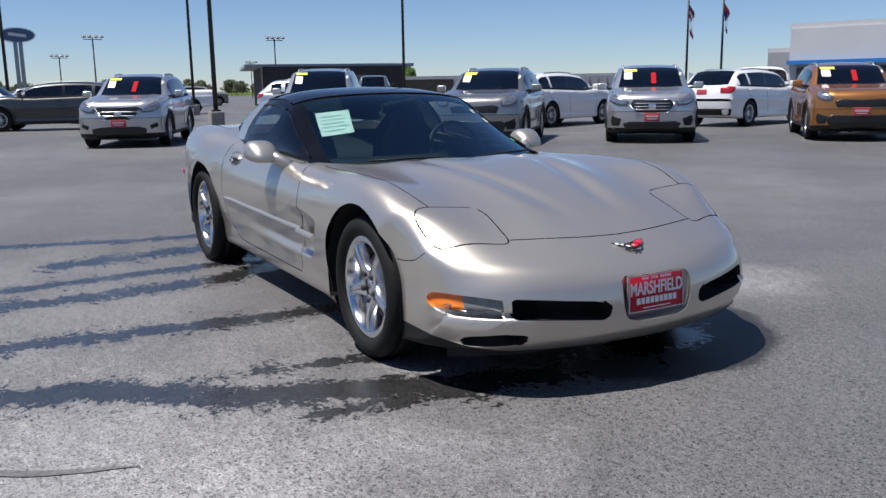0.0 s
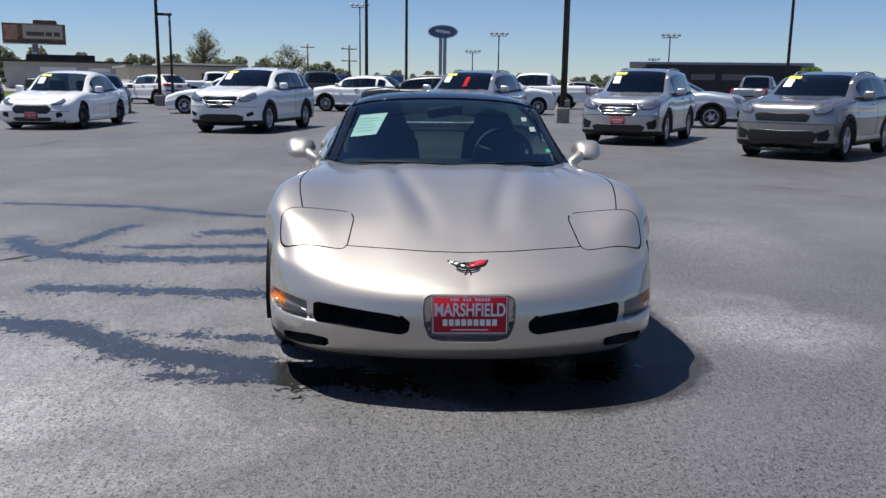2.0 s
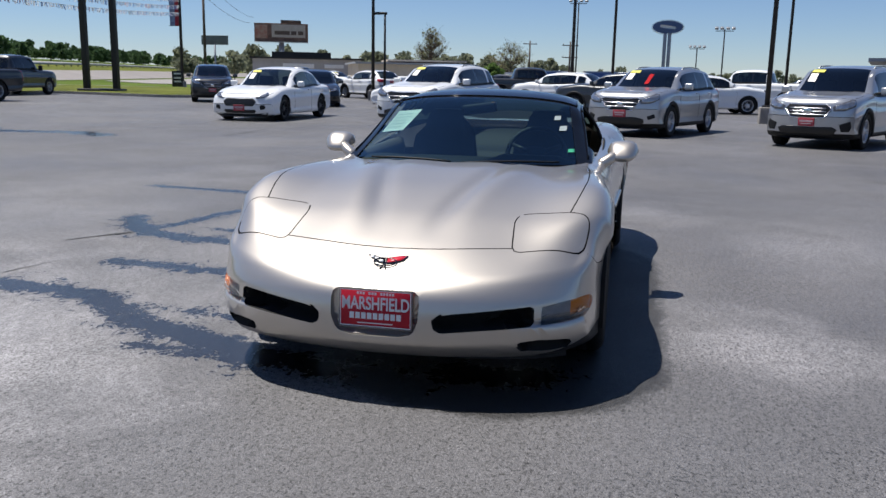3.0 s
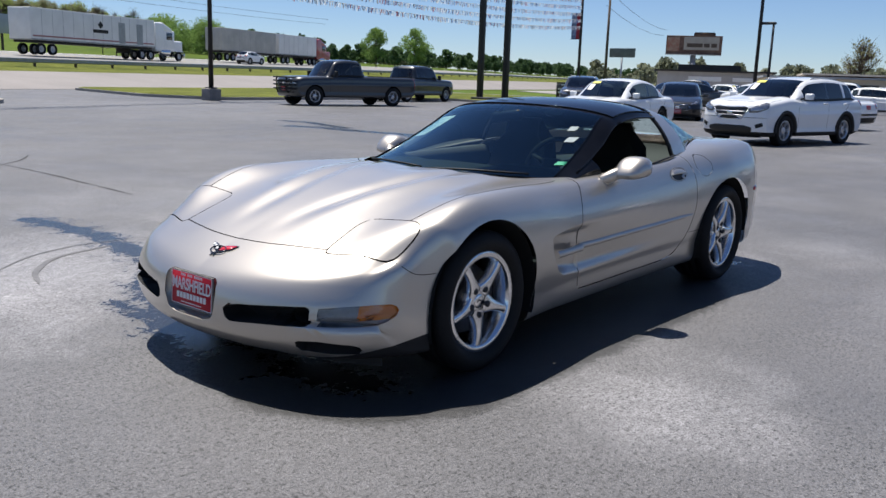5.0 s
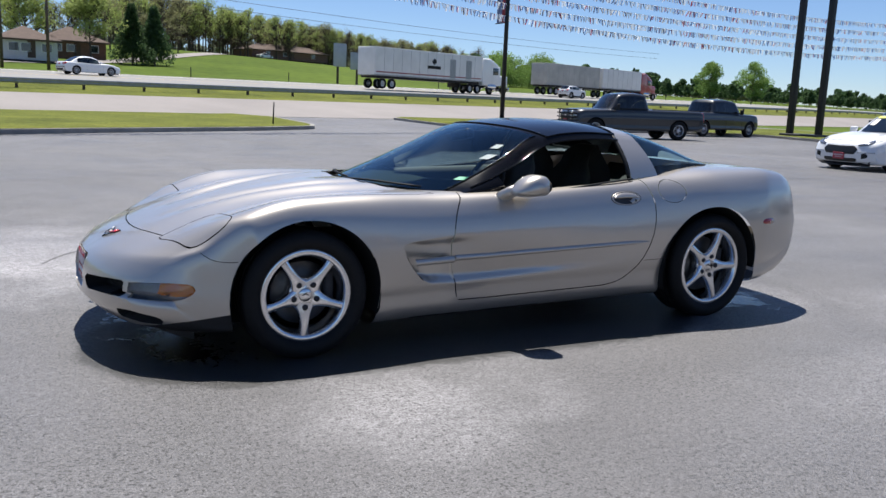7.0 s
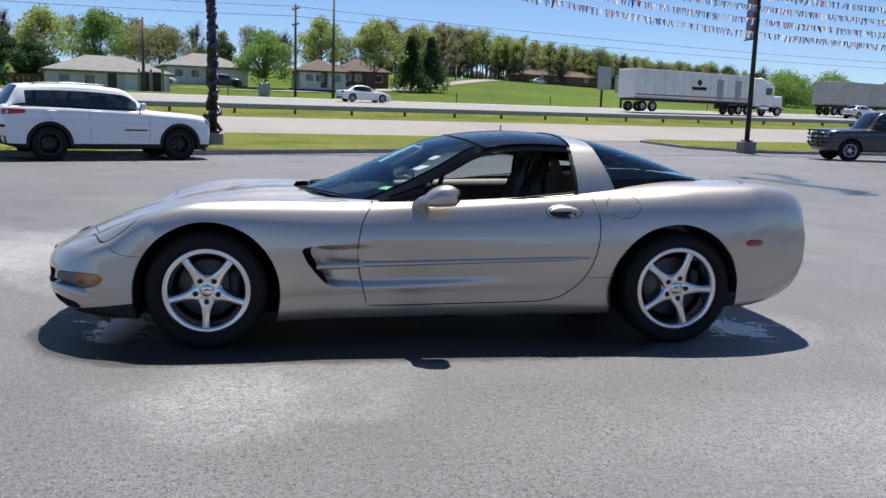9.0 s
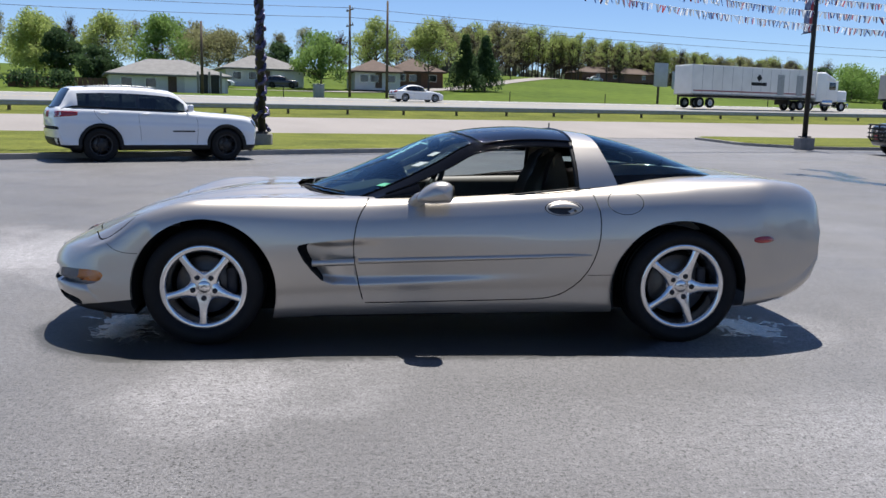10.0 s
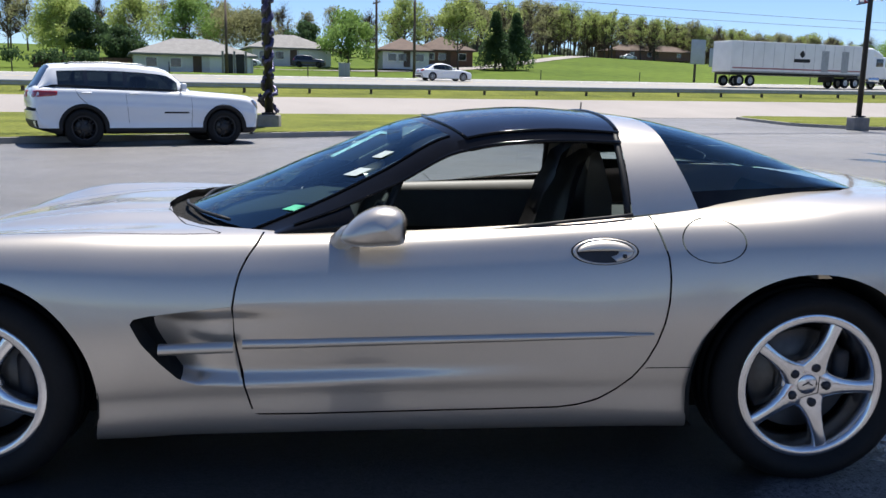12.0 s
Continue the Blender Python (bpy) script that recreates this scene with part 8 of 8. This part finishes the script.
GR = "trees round the houses"
for n_, (kind, leaf_m, x, y, top, w, what) in enumerate((
        ("full", LEAF_YELLOW, -43.0, 117.5, 14.4, 8.5, "yellow-green spring tree behind the houses"),
        ("full", LEAF_DARK, -38.6, 113.6, 12.0, 5.5, "dark green tree beside a house"),
        ("thin", LEAF_YELLOW, -36.6, 129.8, 15.6, 9.0, "airy pale tree just coming into leaf"),
        ("full", LEAF_DARK, -32.5, 108.2, 9.5, 5.5, "dark green tree beside a house"),
        ("full", LEAF_GREEN, -29.1, 131.6, 15.6, 9.5, "fresh green tree behind the houses"),
        ("thin", LEAF_OLIVE, -20.9, 133.0, 13.9, 10.0, "olive tree coming into leaf"),
        ("full", LEAF_DARK, -12.0, 134.0, 12.5, 6.5, "dark green tree between the houses"),
        ("full", LEAF_GREEN, -4.8, 119.5, 12.9, 8.5, "dense green tree before the houses"),
        ("thin", LEAF_YELLOW, 3.4, 134.5, 16.8, 8.5, "tall yellow-green tree behind the houses"),
        ("thin", LEAF_YELLOW, 11.0, 124.0, 15.6, 8.0, "slender yellow-green tree with a bare trunk"),
        ("conifer", LEAF_DARK, 17.1, 128.4, 14.2, 5.2, "dark conifer at the field's edge"),
        ("conifer", LEAF_DARK, 20.6, 130.9, 14.4, 5.0, "dark conifer at the field's edge"),
        ("thin", LEAF_OLIVE, -25.5, 138.0, 14.5, 10.0, "olive tree coming into leaf"),
        ("full", LEAF_YELLOW, -48.0, 132.0, 14.0, 10.0, "yellow-green spring tree behind the houses"),
        ("full", LEAF_GREEN, -56.0, 118.0, 13.5, 9.0, "fresh green tree behind the houses"),
        ("low", LEAF_GREEN, 98.4, 157.0, 11.2, 12.5, "broad low green tree in the field"),
        ("low", LEAF_GREEN, 107.5, 156.0, 11.2, 11.5, "broad low green tree in the field"),
        ("bare", LEAF_OLIVE, 50.9, 93.7, 6.7, 4.2, "small bare tree beside the highway"),
        ("bare", LEAF_OLIVE, 140.9, 33.2, 9.2, 6.5, "bare tree with fine twigs in the distance"),
        ("bare", LEAF_OLIVE, 143.3, 19.8, 7.0, 8.0, "bare tree with fine twigs in the distance"),
        ("full", LEAF_GREEN, 160.7, 157.1, 13.4, 8.0, "round green tree on the far hedge line"),
        ("full", LEAF_GREEN, 167.5, 149.8, 13.4, 8.0, "round green tree on the far hedge line"),
        ("full", LEAF_GREEN, 116.0, 18.5, 3.0, 3.0, "small bright green tree in the distance"),
        ("full", LEAF_GREEN, 66.0, -33.5, 2.9, 3.2, "green tree behind the dark building"))):
    gz = ground_z(x, y)
    tree("tree", what, kind, max(top - gz - (1.3 if y > 100 and x < 25 else 0.0), 2.5), w, leaf_m, x, y, n_ + 1, GR if y > 100 and x < 25 else "")
for x, y, w in ((-37.0, 96.5, 4.0), (-33.2, 97.0, 3.2), (-42.0, 95.0, 4.2)):
    bm = bmesh.new()
    rn = random.Random(int(x * 10))
    for k in range(14):
        add_leaves(bm, (rn.uniform(-w / 2, w / 2), rn.uniform(-1, 1), rn.uniform(0.4, 1.7)), 0.7, 40, 0.16, rn)
    b = thing("shrub", "clipped dark green shrub by the garden fence", "shrub", at=pose(x, y, ground_z(x, y)))
    part("foliage", bm, LEAF_DARK, b, smooth=False)
fence = thing("garden_fence", "brown board fence beside the pale house", "fence", at=pose(-33.0, 98.6, 2.7, 0, 0, 16))
for k in range(22):
    part("board", box((-6 + k * 0.56, 0, 0.85), (0.52, 0.05, 1.7 + 0.03 * (k % 2))), BRICK_WALL, fence, smooth=False)


def woods(name, label, places, protos, leaf_m):
    """Many far trees as one mesh of trunks and one of leaves."""
    tb, lb = bmesh.new(), bmesh.new()
    rn = random.Random(len(places))
    for k, (x, y, h) in enumerate(places):
        tm, lm, ph = protos[k % len(protos)]
        s = h / ph
        m = pose(x, y, ground_z(x, y), 0, 0, rn.uniform(0, 360)) @ Matrix.Diagonal((s * rn.uniform(0.85, 1.15), s * rn.uniform(0.85, 1.15), s, 1))
        for bmx, me in ((tb, tm), (lb, lm)):
            c = me.copy()
            c.transform(m)
            bmx.from_mesh(c)
            bpy.data.meshes.remove(c)
    w = thing(name, label, "woods", kind="stuff")
    part("trunks", tb, BARK, w)
    part("leaves", lb, leaf_m, w, smooth=False)


protos = [(*tree_meshes("thin", 14, 8, 90 + k, 44, 0.19), 14) for k in range(3)] + [(*tree_meshes("bare", 14, 8, 95 + k, 90, 0.18), 14) for k in range(2)]
dense = [(*tree_meshes("full", 10, 8, 80 + k, 9, 0.78, False), 10) for k in range(3)]
rn = random.Random(11)
ridge = []
for k in range(170):
    t = k / 169
    u, s = 92 + 135 * t + rn.uniform(-3, 3), 182 + rn.uniform(0, 26) + 14 * math.sin(3 * t)
    ridge.append((*xy(s, u), (12.6 - 2.2 * t) * rn.uniform(0.82, 1.1)))
under = []
for k in range(50):
    t = 0.35 + 0.65 * k / 49
    under.append((*xy(196 + rn.uniform(0, 22) + 14 * math.sin(3 * t), 92 + 135 * t + rn.uniform(-2, 2)), 4.2 * rn.uniform(0.7, 1.2)))
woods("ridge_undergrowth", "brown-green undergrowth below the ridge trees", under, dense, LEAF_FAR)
woods("ridge_woods", "line of tall half-leafed trees along the ridge", ridge[0::2], protos, LEAF_OLIVE)
woods("ridge_woods", "yellow-green trees mixed into the ridge line", ridge[1::2], protos[:3], LEAF_YELLOW)
back = []
for k in range(46):
    u, s = -60 + 150 * k / 45 + rn.uniform(-2, 2), 150 + rn.uniform(0, 20)
    back.append((*xy(s, u), 9.0 * rn.uniform(0.8, 1.1)))
woods("back_woods", "spring trees behind the houses", back, protos, LEAF_OLIVE)
far = []
for k in range(300):
    u, s = 185 + 420 * k / 299 + rn.uniform(-3, 3), 190 + rn.uniform(-30, 30) - 110 * (k / 299)
    far.append((*xy(s, u), 6.2 * rn.uniform(0.6, 1.3)))
woods("far_woods", "low dark green hedge line in the far distance", far, dense, LEAF_DARK)
far = []
for k in range(220):
    a = radians(-14 + 52 * k / 219)
    d = 190 + rn.uniform(-15, 60)
    far.append((d * math.cos(a) + 10, d * math.sin(a) - 30, (3.2 + 2.4 * float(smoothstep(0.09, 0.42, a))) * rn.uniform(0.6, 1.2)))
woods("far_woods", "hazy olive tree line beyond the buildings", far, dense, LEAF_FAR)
hills = []
for k in range(240):
    t = k / 239
    u, s = 150 + 700 * t + rn.uniform(-5, 5), 330 + rn.uniform(-25, 25)
    hills.append((*xy(s, u), 9 * rn.uniform(0.7, 1.2)))
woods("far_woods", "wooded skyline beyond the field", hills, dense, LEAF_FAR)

# ---- lorries and cars on the highway ----
def on_road(s, u, turn=0.0):
    x, y = xy(s, u)
    return pose(x, y, land(x, y) + 0.04, 0, 0, 18.8 + 180 + turn)


TRAILER_WHITE = mat("white trailer panels", (0.78, 0.78, 0.77), 0.5, vary=0.12, scale=0.7)
TRAILER_GREY = mat("dirty pale trailer panels", (0.48, 0.47, 0.44), 0.6, vary=0.25, scale=0.6)
TRUCK_RED = paint("red lorry paint", (0.30, 0.015, 0.02), 0.0, 0.35)


def lorry(s, u_front, cab_m, label, trailers, sign=False):
    """A tractor unit facing along the highway (towards +u) with its box trailers behind: lengths in metres."""
    lt = thing("semi_trailer_truck", label, "truck", at=on_road(s, u_front))
    # local: the nose points to -x
    part("bonnet", box((0.9, 0, 1.55), (1.7, 1.9, 1.2), 0.25, seg=3), cab_m, lt)
    part("cab", box((2.6, 0, 2.05), (1.9, 2.3, 2.2), 0.18, seg=3), cab_m, lt)
    part("sleeper", box((4.1, 0, 2.4), (1.5, 2.4, 3.0), 0.2, seg=3), cab_m, lt)
    part("roof_fairing", moved(box((0, 0, 0), (1.9, 2.3, 0.7), 0.25, seg=3), pose(3.0, 0, 3.35, 0, -22, 0)), cab_m, lt)
    part("windscreen", moved(box((0, 0, 0), (0.08, 2.05, 0.85), 0.03), pose(1.72, 0, 2.62, 0, 16, 0)), WINDOW_DARK, lt)
    for q in (-1, 1):
        part("side_window", box((2.55, q * 1.15, 2.55), (0.95, 0.05, 0.75), 0.02), WINDOW_DARK, lt)
        part("fuel_tank", moved(lathe([(0.001, 0), (0.32, 0), (0.34, 0.1), (0.34, 1.3), (0.32, 1.4), (0.001, 1.4)], 20), pose(3.9, q * 0.95, 0.85, 0, 0, 90)), CHROME, lt)
        part("mudguard", box((0.9, q * 0.98, 1.02), (1.25, 0.35, 0.10), 0.03), cab_m, lt)
    part("bumper", box((0.10, 0, 0.62), (0.22, 2.35, 0.45), 0.08), CHROME, lt)
    part("chassis", box((4.5, 0, 0.85), (7.2, 0.9, 0.25), 0.02), BLACK_PLASTIC, lt)
    tyre = shared(("tyre", "lorry"), lambda: tyre_bm(0.50, 0.30, 0.30, 28), RUBBER)
    hubm = shared(("wheel", "lorry"), lambda: lathe([(0.31, 0.05), (0.30, -0.10), (0.22, -0.04), (0.12, -0.04), (0.10, -0.10), (0.001, -0.11)], 20), ALLOY)

    def axle(x):
        for q in (-1, 1):
            w = part("wheel", hubm, ALLOY, lt)
            w.location = (x, q * 1.05, 0.50)
            if q > 0:
                w.rotation_euler = (0, 0, math.pi)
            part("tyre", tyre, RUBBER, w)
    for x in (1.0, 5.6, 6.9):
        axle(x)
    x = 5.1
    for k, (length, m) in enumerate(trailers):
        part("trailer", box((x + length / 2, 0, 2.65), (length, 2.55, 2.80), 0.03), m, lt, "box trailer")
        part("side_skirt", box((x + length * 0.5, 0, 1.15), (length * 0.96, 2.3, 0.22), 0.02), BLACK_PLASTIC, lt)
        part("rail", box((x + length / 2, 0, 1.32), (length + 0.02, 2.58, 0.12), 0.02), GREY_STEEL, lt)
        n = int(length / 1.2)
        for i in range(1, n):
            for q in (-1, 1):
                part("panel_joint", box((x + length * i / n, q * 1.277, 2.7), (0.03, 0.012, 2.6)), GREY_STEEL, lt, smooth=False)
        part("rear_door", box((x + length + 0.01, 0, 2.65), (0.06, 2.45, 2.65), 0.02), m, lt)
        for dx in (length - 1.2, length - 2.5):
            axle(x + dx)
        part("landing_leg", box((x + 3.2, 0, 0.9), (0.25, 1.8, 0.7), 0.02), BLACK_PLASTIC, lt)
        if sign and k == 0:
            c = x + length * 0.48
            for q in (-1, 1):
                part("lettering_bar", box((c, q * 1.29, 2.45), (2.0, 0.01, 0.32)), BLACK_PLASTIC, lt, "plain dark bar in place of lettering", smooth=False)
                part("emblem_mark", moved(box((0, 0, 0), (0.7, 0.01, 0.7)), Matrix.Translation((c, q * 1.29, 3.05)) @ pose(0, 0, 0, 0, 45, 0) @ Matrix.Diagonal((0.75, 1, 0.75, 1))), BLACK_PLASTIC, lt, smooth=False)
                part("stripe", box((x + length / 2, q * 1.288, 1.62), (length * 0.98, 0.008, 0.12)), mat("faded red stripe", (0.30, 0.10, 0.11), 0.6), lt, smooth=False)
                for dx in (0.70, 0.86):
                    part("side_door", box((x + length * (1 - dx), q * 1.285, 2.45), (0.9, 0.02, 2.0), 0.005), GREY_STEEL, lt, smooth=False)
        elif k == 0:
            part("lettering_bar", box((x + 1.9, -1.29, 3.35), (1.9, 0.012, 0.7)), TRUCK_RED, lt, smooth=False)
        x += length + 0.9


lorry(61.0, 75.0, CAR_WHITE, "white semi-trailer lorry on the highway", [(16.2, TRAILER_WHITE)], True)
lorry(65.0, 116.5, TRUCK_RED, "red-cabbed lorry with two pale box trailers on the highway", [(10.5, TRAILER_WHITE), (12.5, TRAILER_GREY)])

LANE = "cars on the highway"
spots = [o for o in scene.collection.objects if o.parent is None and o.type == "EMPTY"]
by_label = {o["label"]: o for o in spots if "label" in o}
sedan_white = by_label["white sedan beside the white crossover"]
mpv_white = by_label["white seven-seat family car, side on"]
suv_grey = by_label["dark grey large SUV, side on"]
crossover_small = by_label["small silver-white crossover, side on"]


def drive(ob, s, u, label):
    return tagged(copy_thing(ob, on_road(s, u)), label, "car", LANE)


drive(sedan_white, 66.0, 28.0, "white sedan driving on the highway")
drive(crossover_small, 60.0, 76.0 + 12.0, "pale crossover driving on the highway")


# ---- rows of cars far across the lot ----
def park(ob, x, y, deg, label):
    return tagged(copy_thing(ob, pose(x, y, 0, 0, 0, deg)), label, "car", "far rows of parked cars")


silver_x, white_x, grey_k, black_j = (by_label[k] for k in ("silver crossover with black lower trim and a red windscreen card", "white crossover with dark glass and a yellow price card", "steel-grey compact crossover with a wide dark grille", "black compact off-roader facing the lot"))
pick_w, pick_d = by_label["white crew-cab pickup, side on"], by_label["dark grey crew-cab pickup facing away"]
for k, (ob, x, y, d, lab) in enumerate((
        (suv_grey, 42.4, 17.4, 160, "dark SUV in the far row"), (pick_d, 49.0, 5.4, 100, "dark pickup in the far row"),
        (white_x, 52.0, 9.5, 80, "white crossover in the far row"), (silver_x, 56.0, 2.0, 95, "silver crossover in the far row"), (grey_k, 58.0, -3.0, 85, "grey crossover in the far row"),
        (pick_w, 60.0, 14.0, 100, "white pickup in the far row"), (suv_grey, 62.0, 8.0, 60, "dark SUV in the far row"), (black_j, 64.0, 19.5, 110, "black off-roader in the far row"),
        (sedan_white, 66.0, -1.0, 90, "white sedan in the far row"), (white_x, 68.0, 25.0, 70, "white crossover in the far row"), (grey_k, 70.0, 3.5, 100, "grey crossover in the far row"),
        (pick_d, 72.0, 30.0, 90, "dark pickup in the far row"), (sedan_white, 74.0, 12.0, 80, "white sedan in the far row"), (suv_grey, 58.0, -10.0, 95, "dark SUV in the far row"),
        (silver_x, 66.0, -15.0, 85, "silver crossover in the far row"), (pick_w, 24.0, -31.5, 60, "white pickup by the showroom"), (mpv_white, 31.9, -3.9, 100, "white car behind the silver crossover"),
        (sedan_white, -18.5, 113.5, 190, "white car on a driveway"), (black_j, -10.0, 116.0, 180, "dark car on a driveway"), (sedan_white, 66.5, 229.0, 200, "white car before the brick house"))):
    o = park(ob, x, y, d, lab)
    if y > 100:
        o.location.z = ground_z(x, y) + 0.1

# ---- cracks and skid marks on the asphalt ----
SKID = mat("rubbed tyre marks", (0.150, 0.146, 0.148), 0.6, vary=0.4, scale=3, fine=0.3, fine_scale=60)


def ragged(name, pts, width, material, label, seed, rough=0.8, drops=60, z=0.004, spread=0.3):
    """A thin film with ragged edges along a line, and drops beside it."""
    line = through_points([(*p, 0) for p in pts], 90)
    bm = bmesh.new()
    prev = None
    rn = random.Random(seed)
    for i, p in enumerate(line):
        a, c = line[max(i - 1, 0)], line[min(i + 1, len(line) - 1)]
        d = Vector((c[0] - a[0], c[1] - a[1], 0)).normalized()
        n = Vector((-d.y, d.x, 0))
        t = i / (len(line) - 1)
        row = []
        for side in (-1, 1):
            k = noise.fractal((p[0] * 2.3 + seed, p[1] * 2.3, side * 7.0), 0.9, 2.0, 5)
            w = max(0.004, width * (0.55 + rough * k) * min(1, 8 * t, 8 * (1 - t) + 0.15))
            row.append(Vector(p) + n * side * w + Vector((0, 0, z)))
        q = [bm.verts.new(v) for v in (row[0], row[0].lerp(row[1], 0.5), row[1])]
        if prev:
            bm.faces.new((prev[0], prev[1], q[1], q[0]))
            bm.faces.new((prev[1], prev[2], q[2], q[1]))
        prev = q
    for _ in range(drops):
        p = Vector(line[rn.randrange(len(line))]) + Vector((rn.gauss(0, spread), rn.gauss(0, spread), z))
        r = abs(rn.gauss(0, 0.022)) + 0.006
        k = rn.randint(5, 8)
        st = rn.uniform(0.6, 2.2)
        bm.faces.new([bm.verts.new(p + Vector((r * rn.uniform(0.5, 1.2) * math.cos(j * math.tau / k), r * st * rn.uniform(0.5, 1.2) * math.sin(j * math.tau / k), 0))) for j in range(k)])
    return tagged(part(name, bm, material, smooth=False), label, "tyre mark" if material is SKID else "crack", kind="stuff")


ragged("skid_mark", [(-2.35, 1.95), (-2.15, 2.32), (-1.63, 2.78), (-1.1, 2.92), (-0.4, 2.8)], 0.012, SKID, "curved dark tyre mark", 13, 0.6, drops=0)
ragged("skid_mark", [(-2.0, 1.95), (-1.85, 2.3), (-1.55, 2.62), (-1.1, 2.75)], 0.035, SKID, "curved dark tyre mark", 14, 0.3, drops=0)
CRACK = mat("open crack", (0.03, 0.03, 0.03), 0.9)
for k, pts in enumerate(([(0.55, 9.8), (0.61, 8.7), (0.58, 7.3), (0.50, 6.0), (0.42, 5.0)], [(0.60, 8.45), (1.05, 8.9), (1.42, 9.5)], [(10.4, 7.56), (11.0, 7.2), (13.2, 7.3)], [(0.20, 3.2), (0.48, 3.04), (0.69, 2.9)])):
    ragged("crack", pts, 0.020, CRACK, "thin crack in the asphalt", 30 + k, 1.0, drops=0)
RESIDUE = mat("pale dried streak", (0.19, 0.187, 0.185), 0.85, vary=0.4, scale=4, fine=0.3, fine_scale=40)
for k, pts in enumerate(([(6.88, -3.93), (6.76, -4.3), (6.33, -4.63)], [(4.92, -4.70), (4.50, -4.99), (4.21, -5.31)], [(5.6, -4.2), (5.2, -4.6), (5.0, -5.1)])):
    ragged("dried_streak", pts, 0.035, RESIDUE, "pale dried water streak on the asphalt", 50 + k, 0.9, drops=0)
